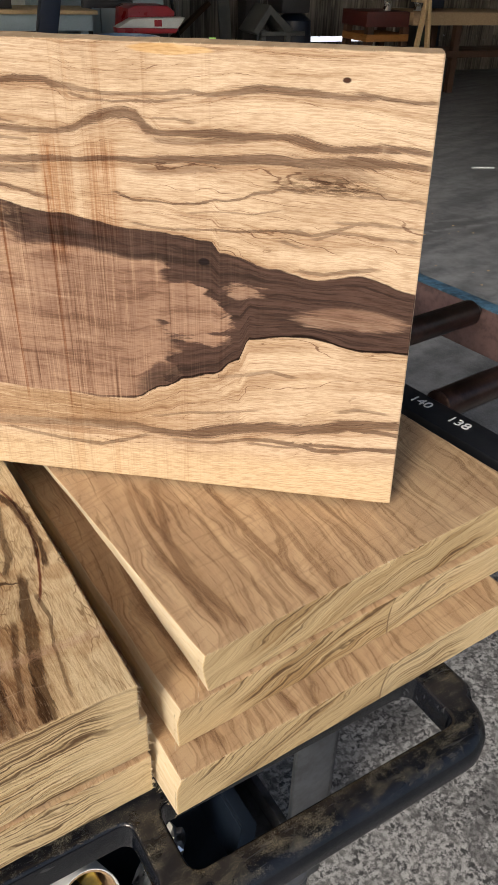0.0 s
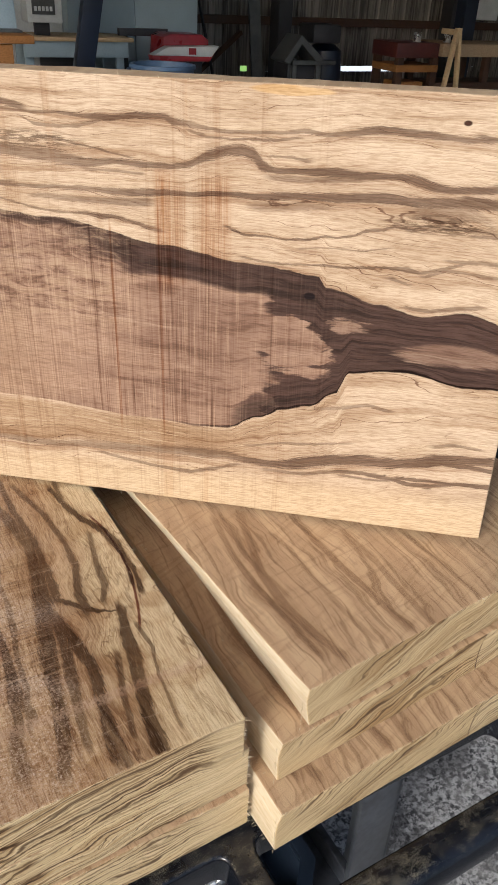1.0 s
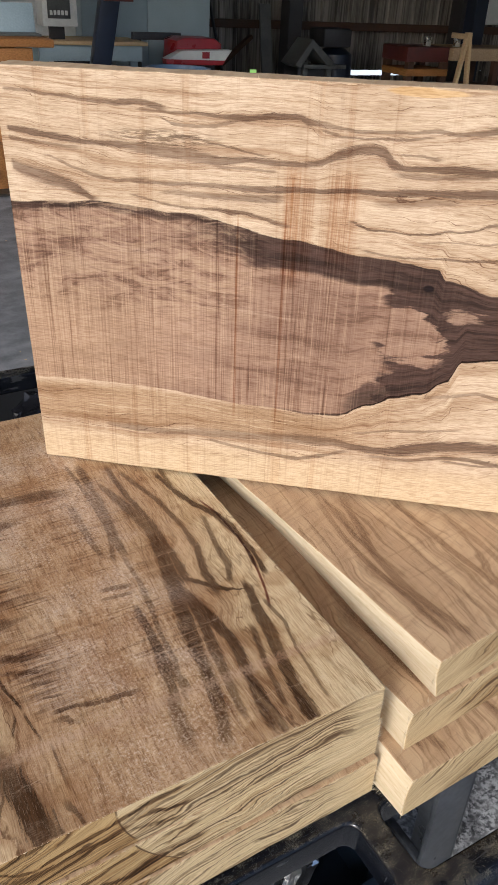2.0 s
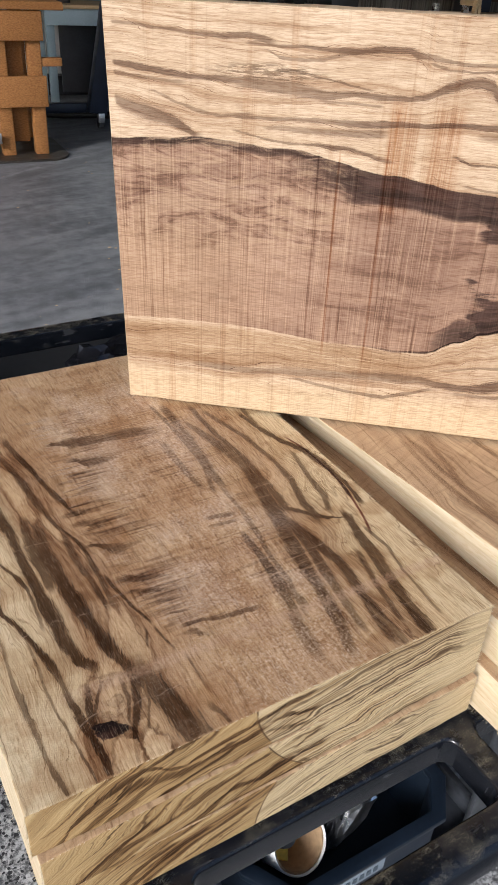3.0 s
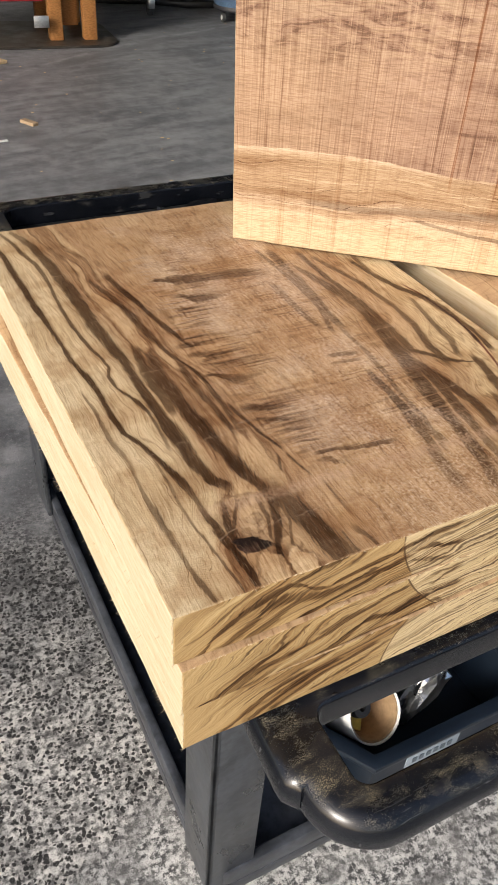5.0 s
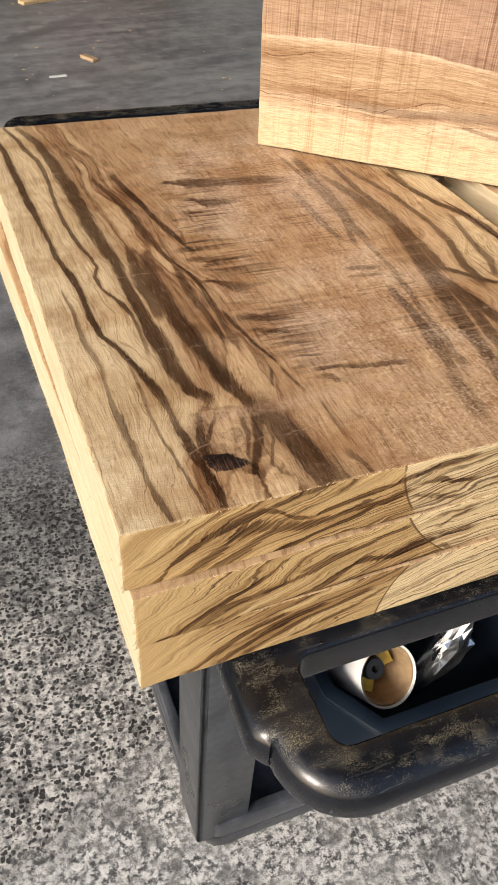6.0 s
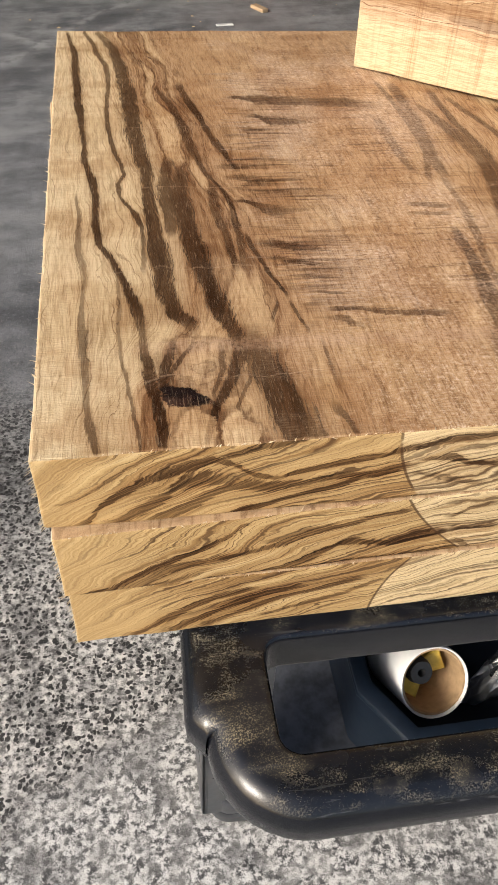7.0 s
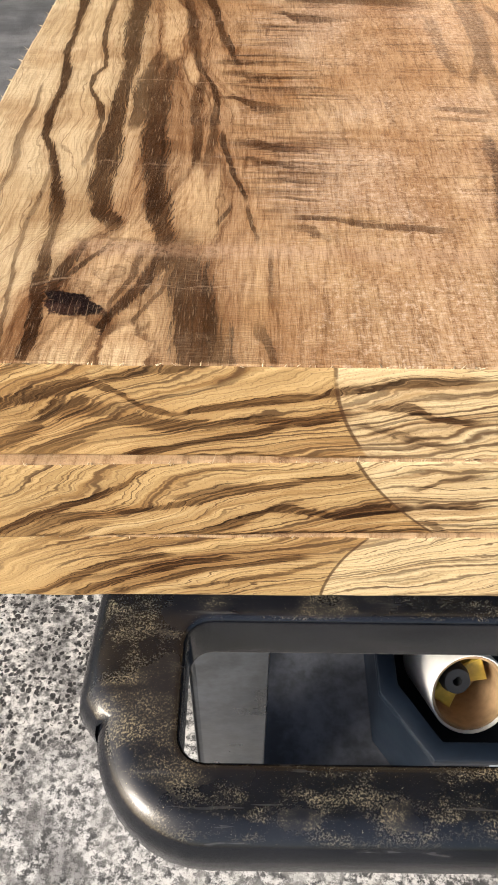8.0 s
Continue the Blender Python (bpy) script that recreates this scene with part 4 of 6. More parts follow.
def end_grain(name, seed, seam, lean, rise=0.115, rate=-6.5, dense=1.0, drawn=None, pale=0.0):
    """A cross-cut face: wavy dark lines, paler past the burnt arc of the saw."""
    g = Mat(name, 0.7)
    g.b.inputs["Specular IOR Level"].default_value = 0.12
    x, z = g.x, g.z
    big = g.noise(g.vec(x * 6.0, z * 14.0, seed), 1.0, 2.0)
    mid = g.noise(g.vec(x * 26.0, z * 60.0, seed), 1.0, 4.0, 0.6)
    h = z - rise * (1.0 - g.m("EXPONENT", x * rate)) + (big - 0.5) * 0.046 + (mid - 0.5) * 0.013
    sa = g.noise(g.vec(h * 62.0, x * 3.0, seed + 2.0), 1.0, 3.0, 0.55)
    sb = g.noise(g.vec(h * 190.0, x * 5.0, seed + 5.0), 1.0, 3.0, 0.6)
    fine = g.noise(g.vec(h * 620.0, x * 12.0, seed + 4.0), 1.0, 3.0, 0.6)
    arc = x - seam - (z - 0.027) * (z - 0.027) * 6.0 + z * lean
    past = g.step(arc, -0.001, 0.001)
    lined = (g.step(x + z * 1.2 + (big - 0.5) * 0.20, 0.04, 0.13) * 0.9 + 0.10) * dense * (1.0 - g.step(x + (big - 0.5) * 0.16, 0.37, 0.43) * 0.75)
    base = g.mix(g.step(fine, 0.35, 0.65), (0.37, 0.24, 0.105), (0.52, 0.36, 0.17))
    base = g.mix(g.m("MAXIMUM", past, pale), base, g.mix(g.step(fine, 0.35, 0.65), (0.52, 0.385, 0.21), (0.66, 0.515, 0.305)))
    col = g.mix(g.step(sa, 0.58, 0.68) * 0.5, base, (0.66, 0.50, 0.27))
    if drawn:
        lined = lined * (g.step(x, 0.20, 0.30) * 0.2 + 0.8)
    col = darken(g, g.step(sa, 0.46, 0.38) * lined * (0.7 - past * 0.4), col, (0.50, 0.36, 0.23))
    col = darken(g, g.step(sb, 0.46, 0.36) * lined * 0.6, col, (0.50, 0.37, 0.25))
    wob = g.noise(g.vec(x * 9.0, z * 24.0, seed + 7.0), 1.0, 3.0, 0.5)
    thick = g.step(sa, 0.62, 0.40)
    for freq, width, soft, mask, dark in ((52.0, 0.055, 1.2, 0.95, (0.050, 0.022, 0.010)), (110.0, 0.070, 2.0, 0.95, (0.060, 0.028, 0.012)), (230.0, 0.095, 3.0, 0.8, (0.085, 0.042, 0.018)), (420.0, 0.11, 4.5, 0.5, (0.11, 0.060, 0.028))):
        run = g.noise(g.vec(h * freq * 0.35, x * 5.0, seed + freq), 1.0, 2.0)
        line = lines_of(g, h, freq, wob * soft + sa * 0.6, (thick * width * 1.25 + width * 0.42) * (past * 0.45 + 1.0))
        col = g.mix(line * lined * mask * (1.0 - past * 0.15) * g.step(run, 0.38, 0.46), col, dark)
    if drawn:
        vein = Veins(g, x + (mid - 0.5) * 0.010, z + (mid - 0.5) * 0.0050 + (fine - 0.5) * 0.0010, 0.46, (fine - 0.5) * 2.0 + (mid - 0.5) * 2.6)
        drawn(vein)
        vein.close()
        col = darken(g, vein.halo * (g.step(fine, 0.40, 0.60) * 0.5 + 0.25), col, (0.56, 0.40, 0.25))
        col = darken(g, vein.core * (g.step(fine, 0.60, 0.42) * 0.40 + 0.60), col, (0.095, 0.050, 0.025))
    burn = g.step(g.m("ABSOLUTE", arc), 0.0013, 0.0004)
    col = g.mix(burn * g.step(mid, 0.30, 0.48) * 0.8, col, (0.055, 0.024, 0.010))
    pores = g.noise(g.vec(x * 900.0, z * 900.0), 1.0, 2.0)
    col = g.mix(g.step(pores, 0.58, 0.70) * 0.45, col, (0.10, 0.06, 0.03))
    g.bump(pores * 0.6 + fine * 0.5, 0.4, 0.0009)
    return g.done(col)


def low_end(vein):
    vein((0.0352, 0.0025, 0.003, 0.9), (0.0508, 0.0132, 0.0035, 0.95), (0.0676, 0.0235, 0.0034, 0.95), (0.0869, 0.0333, 0.0033, 0.95), (0.1057, 0.0376, 0.0027, 0.9))
    vein((0.0596, 0.0038, 0.003, 0.85), (0.0797, 0.0142, 0.0029, 0.95), (0.0992, 0.0243, 0.0028, 0.95), (0.1182, 0.0314, 0.0033, 0.95), (0.137, 0.0357, 0.0027, 0.9))
    vein((0.0825, 0.0052, 0.0024, 0.8), (0.1055, 0.0154, 0.0023, 0.85), (0.1278, 0.0253, 0.0022, 0.85), (0.1499, 0.0305, 0.0022, 0.85), (0.1748, 0.0361, 0.0022, 0.85))
    vein((0.1185, 0.0087, 0.0018, 0.7), (0.1444, 0.0157, 0.0017, 0.75), (0.1698, 0.0226, 0.0017, 0.75), (0.1913, 0.0324, 0.0017, 0.7))


def middle_end(vein):
    vein((0.0142, -0.0078, 0.0026, 0.95), (0.0276, 0.0023, 0.0035, 0.95), (0.0435, 0.0124, 0.0034, 0.95), (0.0558, 0.0186, 0.0028, 0.95), (0.0707, 0.0259, 0.0023, 0.95), (0.0853, 0.0326, 0.0023, 0.95), (0.0969, 0.0407, 0.0018, 0.95), (0.1013, 0.0469, 0.0013, 0.9))
    vein((0.0271, -0.0012, 0.0046, 0.6), (0.0426, 0.0051, 0.005, 0.65), (0.0582, 0.0136, 0.0043, 0.75), (0.073, 0.0173, 0.0033, 0.85), (0.0905, 0.0207, 0.0038, 0.9), (0.108, 0.0218, 0.0028, 0.9), (0.1254, 0.0266, 0.0028, 0.9), (0.1425, 0.0331, 0.0027, 0.9), (0.1596, 0.0364, 0.0023, 0.9), (0.182, 0.0424, 0.0027, 0.9), (0.1991, 0.0439, 0.0022, 0.85))
    vein((0.0319, -0.0093, 0.0031, 0.75), (0.0535, -0.0034, 0.0031, 0.75), (0.0721, 0.0052, 0.003, 0.7), (0.0842, 0.0107, 0.002, 0.5))
    vein((0.1195, 0.0302, 0.0023, 0.8), (0.1338, 0.035, 0.0023, 0.8), (0.1536, 0.039, 0.0022, 0.8))
    vein((0.0774, -0.0054, 0.0021, 0.7), (0.0957, -0.0017, 0.0026, 0.85), (0.1139, -0.0032, 0.0031, 0.85), (0.126, 0.0009, 0.0031, 0.85), (0.1438, 0.0095, 0.0035, 0.95), (0.161, 0.0202, 0.0024, 0.9), (0.1729, 0.0203, 0.0034, 0.9), (0.1916, 0.0156, 0.0029, 0.95), (0.2092, 0.0191, 0.0044, 0.95), (0.2241, 0.0204, 0.0029, 0.95))
    vein((0.1264, -0.0163, 0.0027, 0.85), (0.145, -0.011, 0.0027, 0.95), (0.1634, -0.0072, 0.0021, 0.95), (0.1818, -0.0035, 0.0026, 0.95), (0.2008, -0.005, 0.0032, 0.95), (0.2186, 0.0012, 0.0031, 0.85), (0.234, 0.0026, 0.0026, 0.8))
    vein((0.2303, 0.0339, 0.0018, 0.8), (0.2408, 0.0399, 0.0023, 0.85), (0.2522, 0.0413, 0.0022, 0.85))
    vein((0.2329, 0.0222, 0.0024, 0.8), (0.2578, 0.0204, 0.0024, 0.85))
    vein((0.2355, 0.0099, 0.002, 0.65), (0.2507, -0.0012, 0.0021, 0.75), (0.2651, -0.0075, 0.0021, 0.75))


def top_end(vein):
    vein((0.017, 0.0006, 0.0021, 0.6), (0.0244, 0.0045, 0.0028, 0.9), (0.0316, 0.0154, 0.0027, 0.9), (0.0422, 0.0246, 0.003, 0.9), (0.0533, 0.0307, 0.0033, 0.9), (0.064, 0.0351, 0.0036, 0.9), (0.0771, 0.0402, 0.0036, 0.85), (0.09, 0.0441, 0.0028, 0.9), (0.0949, 0.0415, 0.0018, 0.8), (0.1023, 0.0378, 0.0014, 0.8), (0.1125, 0.0292, 0.0019, 0.9), (0.123, 0.0263, 0.0015, 0.95), (0.1386, 0.0296, 0.0019, 0.95), (0.1593, 0.0339, 0.0022, 0.95), (0.1748, 0.0361, 0.0026, 0.95), (0.19, 0.0393, 0.0022, 0.95), (0.2102, 0.0435, 0.0021, 0.9), (0.2408, 0.0464, 0.0021, 0.85))
    vein((0.0129, 0.0197, 0.0015, 0.5), (0.0214, 0.0233, 0.0015, 0.6), (0.0332, 0.0323, 0.0015, 0.6), (0.0473, 0.0426, 0.0014, 0.7), (0.0581, 0.0492, 0.0017, 0.7), (0.0658, 0.0524, 0.0017, 0.7))
    vein((0.0975, 0.0449, 0.0021, 0.8), (0.1102, 0.0491, 0.0024, 0.8), (0.1227, 0.0513, 0.0024, 0.7), (0.1376, 0.052, 0.0014, 0.6))
    vein((0.0387, 0.0012, 0.0037, 0.8), (0.0505, 0.0089, 0.0044, 0.8), (0.0648, 0.0183, 0.005, 0.85), (0.0734, 0.0264, 0.0057, 0.85), (0.0866, 0.0298, 0.0056, 0.85), (0.0943, 0.0281, 0.0045, 0.7))
    vein((0.06, -0.0016, 0.0038, 0.75), (0.0745, 0.0082, 0.0036, 0.75), (0.0885, 0.0177, 0.0039, 0.75), (0.0993, 0.0231, 0.0042, 0.75), (0.1098, 0.0229, 0.005, 0.9), (0.1231, 0.0198, 0.0058, 0.9), (0.1337, 0.0211, 0.0043, 0.85), (0.1417, 0.0201, 0.0027, 0.85), (0.1523, 0.0225, 0.0019, 0.95), (0.1655, 0.0241, 0.0027, 0.95), (0.1817, 0.0236, 0.0042, 0.95), (0.1944, 0.0282, 0.0042, 0.95))
    vein((0.1012, -0.0029, 0.0025, 0.95), (0.1082, 0.0031, 0.0029, 0.95), (0.1178, 0.0049, 0.002, 0.85), (0.1287, 0.0086, 0.0016, 0.85), (0.1448, 0.013, 0.002, 0.9), (0.1609, 0.0165, 0.002, 0.9), (0.1712, 0.0212, 0.0019, 0.9))
    vein((0.1122, -0.0032, 0.0013, 0.7), (0.1233, -0.0002, 0.0013, 0.7), (0.1399, 0.0009, 0.0013, 0.7), (0.1565, 0.0029, 0.0012, 0.7), (0.1792, -0.0003, 0.0013, 0.7), (0.2016, 0.0003, 0.0013, 0.6))
    vein((0.2072, 0.0317, 0.0015, 0.8), (0.2206, 0.0313, 0.0026, 0.9), (0.2325, 0.0262, 0.0023, 0.95), (0.2469, 0.0231, 0.0019, 0.95))
    vein((0.2035, 0.0223, 0.0019, 0.6), (0.2215, 0.014, 0.0024, 0.6), (0.2394, 0.0087, 0.0025, 0.65))


def plank_top():
    """The sawn tops of the narrower boards: brown with dark arches along y."""
    g = Mat("sawn_plank_top", 0.62)
    g.b.inputs["Specular IOR Level"].default_value = 0.2
    x, y = g.x, g.y
    big = g.noise(g.vec(x * 10.0, y * 4.5, 6.0), 1.0, 3.0)
    mid = g.noise(g.vec(x * 70.0, y * 22.0, 6.0), 1.0, 4.0)
    fuzz = g.noise(g.vec(x * 900.0, y * 800.0), 1.0, 4.0, 0.8)
    fine = g.noise(g.vec(x * 420.0, y * 30.0), 1.0, 3.0)
    saw = g.noise(g.vec(x * 4.0, y * 150.0), 1.0, 3.0)
    w = x - y * 0.12 + (big - 0.5) * 0.075 + (mid - 0.5) * 0.008
    strip = g.noise(g.vec(w * 36.0, y * 1.5, 2.0), 1.0, 3.0, 0.55)
    sb = g.noise(g.vec(w * 160.0, y * 6.0, 2.0), 1.0, 3.0, 0.6)
    col = g.mix(g.step(strip, 0.36, 0.62), (0.41, 0.26, 0.145), (0.57, 0.395, 0.23))
    col = darken(g, g.step(sb, 0.50, 0.62) * 0.8, col, (0.52, 0.45, 0.39))
    vein = Veins(g, y + (mid - 0.5) * 0.010, x + (mid - 0.5) * 0.007, 0.64, (sb - 0.5) * 2.0)
    vein((0.0165, 0.0591, 0.0054, 0.6), (0.0551, 0.0531, 0.0056, 0.75), (0.103, 0.0511, 0.0058, 0.75), (0.1583, 0.0614, 0.0055, 0.75), (0.2044, 0.0786, 0.0051, 0.7), (0.2553, 0.0976, 0.0054, 0.5))
    vein((0.028, 0.0409, 0.0038, 0.6), (0.0703, 0.0432, 0.0039, 0.7), (0.1177, 0.0432, 0.0041, 0.7), (0.1584, 0.0438, 0.0036, 0.7), (0.2091, 0.0519, 0.0038, 0.65), (0.2613, 0.0665, 0.004, 0.5))
    vein((0.0133, 0.1414, 0.004, 0.6), (0.0571, 0.1405, 0.0041, 0.7), (0.1081, 0.1423, 0.0043, 0.75), (0.164, 0.1443, 0.0045, 0.7), (0.2173, 0.1492, 0.004, 0.5))
    vein((0.0025, 0.1659, 0.0035, 0.55), (0.0479, 0.1713, 0.0036, 0.6), (0.1067, 0.1807, 0.0038, 0.6), (0.1637, 0.1846, 0.004, 0.45))
    vein((0.0064, 0.238, 0.003, 0.5), (0.0629, 0.2423, 0.0032, 0.5), (0.1331, 0.2449, 0.0034, 0.4))
    vein((0.1105, 0.0629, 0.0023, 0.5), (0.1734, 0.0635, 0.0025, 0.5), (0.2233, 0.0674, 0.0026, 0.5), (0.2675, 0.0776, 0.0027, 0.4))
    vein((0.0164, 0.1004, 0.0028, 0.4), (0.0722, 0.1004, 0.0029, 0.5), (0.1418, 0.1057, 0.0031, 0.5), (0.1725, 0.1113, 0.0032, 0.5), (0.204, 0.1088, 0.0033, 0.4))
    vein.close()
    col = darken(g, vein.halo * (g.step(sb, 0.36, 0.60) * 0.6 + 0.2), col, (0.58, 0.45, 0.35))
    col = darken(g, vein.core * 0.85, col, (0.34, 0.23, 0.165))
    col = g.mix(lines_of(g, w, 46.0, strip * 3.0, 0.10) * g.step(big, 0.44, 0.58) * 0.25, col, (0.14, 0.078, 0.042))
    col = g.mix(g.step(fuzz, 0.46, 0.60) * 0.5, col, (0.60, 0.42, 0.235))
    arcs = g.noise(g.vec(x * 5.0 + y * 9.0, y * 120.0 - x * 40.0), 1.0, 4.0, 0.7)
    col = darken(g, g.step(arcs, 0.52, 0.62) * 0.35, col, (0.68, 0.60, 0.52))
    col = g.mix(g.step(fuzz, 0.42, 0.32) * 0.5, col, (0.13, 0.075, 0.04))
    col = g.mix(g.step(saw, 0.56, 0.68) * 0.25, col, (0.20, 0.11, 0.055))
    col = g.mix(g.step(fine, 0.55, 0.70) * 0.35, col, (0.16, 0.085, 0.045))
    g.bump(fuzz + saw * 0.4 + arcs * 0.5, 0.8, 0.0012)
    return g.done(col)


def side_grain(name, c, d):
    """Pale long sides with fibres along the board."""
    g = Mat(name, 0.65)
    g.b.inputs["Specular IOR Level"].default_value = 0.2
    n = g.noise(g.vec(g.x * 60.0, g.y * 12.0, g.z * 160.0), 1.0, 4.0)
    f = g.noise(g.vec(g.x * 500.0, g.y * 90.0, g.z * 500.0), 1.0, 2.0)
    saw = g.noise(g.vec(g.x * 3.0, g.y * 220.0, g.z * 30.0), 1.0, 2.0)
    col = g.mix(g.step(n, 0.3, 0.7), c, d)
    col = g.mix(g.step(f, 0.5, 0.7) * 0.3, col, (0.40, 0.25, 0.11))
    g.bump(f + saw, 0.45, 0.0012)
    return g.done(col)


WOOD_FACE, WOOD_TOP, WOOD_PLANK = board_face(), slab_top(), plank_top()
WOOD_SIDE = side_grain("pale_sapwood_side", (0.52, 0.42, 0.27), (0.63, 0.53, 0.375))
WOOD_EDGE = side_grain("grey_weathered_edge", (0.30, 0.21, 0.13), (0.44, 0.33, 0.21))
PINE = side_grain("orange_pine", (0.22, 0.090, 0.026), (0.34, 0.155, 0.050))
PALEPINE = side_grain("pale_pine", (0.50, 0.36, 0.20), (0.62, 0.47, 0.28))

# ---- materials: the rest ----


def dusty_plastic():
    g = Mat("black_moulded_plastic", 0.3)
    n = g.noise(g.P, 14.0, 4.0)
    f = g.noise(g.P, 950.0, 3.0, 0.75)
    s = g.noise(g.vec(g.x * 45.0, g.y * 90.0, g.z * 45.0), 1.0, 5.0, 0.65)
    geo = g.t.nodes.new("ShaderNodeNewGeometry")
    sep = g.t.nodes.new("ShaderNodeSeparateXYZ")
    g.t.links.new(geo.outputs["Normal"], sep.inputs[0])
    up = g.step(Sig(g, sep.outputs[2]), 0.55, 0.95)
    cover = g.step(g.noise(g.P, 30.0, 6.0, 0.7) * 0.5 + s * 0.5, 0.46, 0.70)
    f2 = g.noise(g.P, 1400.0, 2.0, 0.7)
    dust = up * g.m("MAXIMUM", cover * (g.step(f, 0.48, 0.62) * 0.98 + 0.02), g.step(f2, 0.68, 0.72) * 0.8)
    scuff = g.step(g.noise(g.vec(g.x * 20.0, g.y * 200.0, g.z * 60.0), 1.0, 3.0), 0.62, 0.72)
    col = g.mix(g.step(n, 0.3, 0.7), (0.003, 0.004, 0.006), (0.009, 0.010, 0.014))
    col = g.mix(scuff * 0.25, col, (0.10, 0.10, 0.10))
    col = g.mix(up * g.step(s, 0.40, 0.66) * 0.3, col, (0.022, 0.023, 0.025))
    col = g.mix(dust * 0.85, col, (0.42, 0.36, 0.23))
    g.bump(f, 0.08, 0.0004)
    g.b.inputs["Specular IOR Level"].default_value = 0.45
    return g.done(col, g.step(n, 0.3, 0.7) * 0.12 + 0.10 + up * 0.10 + dust * 0.5 + scuff * 0.2)


PLASTIC = dusty_plastic()
GREYLEG = plain("worn_grey_plastic", (0.042, 0.046, 0.053), 0.36, vary=0.5, scale=10)
DECKING = plain("blue_black_shelf_plastic", (0.044, 0.048, 0.057), 0.40, vary=0.5, scale=14)
TRAY = plain("black_tray_lining", (0.007, 0.0075, 0.009), 0.65)
RUBBER = plain("caster_rubber", (0.05, 0.05, 0.05), 0.7)
STEEL = plain("zinc_plated_steel", (0.55, 0.55, 0.54), 0.35, 1.0)
BIN = plain("navy_tote_plastic", (0.006, 0.011, 0.020), 0.45)
LABELG = plain("grey_label", (0.22, 0.26, 0.30), 0.5, vary=0.1)
BAR = plain("label_bars", (0.06, 0.08, 0.10), 0.5, vary=0.1)
PAPER = plain("white_paper_roll", (0.80, 0.79, 0.76), 0.6, vary=0.05)
CARD = plain("cardboard_core", (0.36, 0.24, 0.13), 0.8)
YELLOW = plain("yellow_plastic", (0.62, 0.44, 0.07), 0.45)
FOIL = plain("crumpled_foil", (0.85, 0.85, 0.86), 0.32, 1.0, vary=0.05)
ROLLER = plain("rusty_dark_steel", (0.050, 0.026, 0.020), 0.38, 0.6, vary=0.55, scale=12)
RAIL = plain("black_painted_steel", (0.010, 0.011, 0.014), 0.4)
RUSTRAIL = plain("rusty_red_channel", (0.14, 0.085, 0.078), 0.6, vary=0.4, scale=18)
BLUECHIP = plain("blue_paint_edge", (0.07, 0.15, 0.22), 0.6, vary=0.6, scale=25)
CHALK = plain("white_paint_pen", (0.72, 0.72, 0.70), 0.7, vary=0.05)
NAVY = plain("dark_blue_steel", (0.007, 0.013, 0.030), 0.4)
BINBLUE = plain("blue_grey_bin_plastic", (0.075, 0.125, 0.21), 0.45)
PANEL = plain("pale_blue_grey_panel", (0.33, 0.42, 0.47), 0.5, vary=0.12, scale=1.5)
WHITEBOX = plain("off_white_enamel", (0.62, 0.64, 0.63), 0.4, vary=0.1)
DARKMETAL = plain("dark_machine_metal", (0.03, 0.03, 0.034), 0.5)
GREYMETAL = plain("grey_machine_metal", (0.075, 0.08, 0.08), 0.5)
RED = plain("red_enamel", (0.30, 0.018, 0.024), 0.35, vary=0.15)
REDBROWN = plain("red_brown_paint", (0.075, 0.019, 0.016), 0.5)
BLUEDRUM = plain("blue_drum", (0.015, 0.05, 0.13), 0.4)
HOSE = plain("black_hose", (0.015, 0.015, 0.016), 0.5)
BAG = plain("black_bag_plastic", (0.008, 0.008, 0.010), 0.22)
GIRT = plain("rust_brown_girt", (0.055, 0.026, 0.014), 0.7)
CEIL = plain("roof_sheet", (0.13, 0.13, 0.125), 0.6)
BLOCK = plain("painted_wall", (0.18, 0.18, 0.17), 0.8, scale=1.5)
GLASSJAR = plain("tin_can", (0.6, 0.6, 0.58), 0.3, 0.8)
MAT = plain("stained_floor_plate", (0.035, 0.028, 0.022), 0.45, vary=0.6, scale=9)


def corrugated():
    g = Mat("weathered_corrugated_sheet", 0.5, 0.2)
    n = g.noise(g.vec(g.x * 3.0, g.y, g.z * 0.8), 1.0, 4.0)
    s = g.noise(g.vec(g.x * 40.0, g.y, g.z * 1.2), 1.0, 3.0)
    col = g.mix(g.step(n * 0.5 + s * 0.5, 0.38, 0.62), (0.055, 0.050, 0.044), (0.26, 0.235, 0.205))
    return g.done(col)


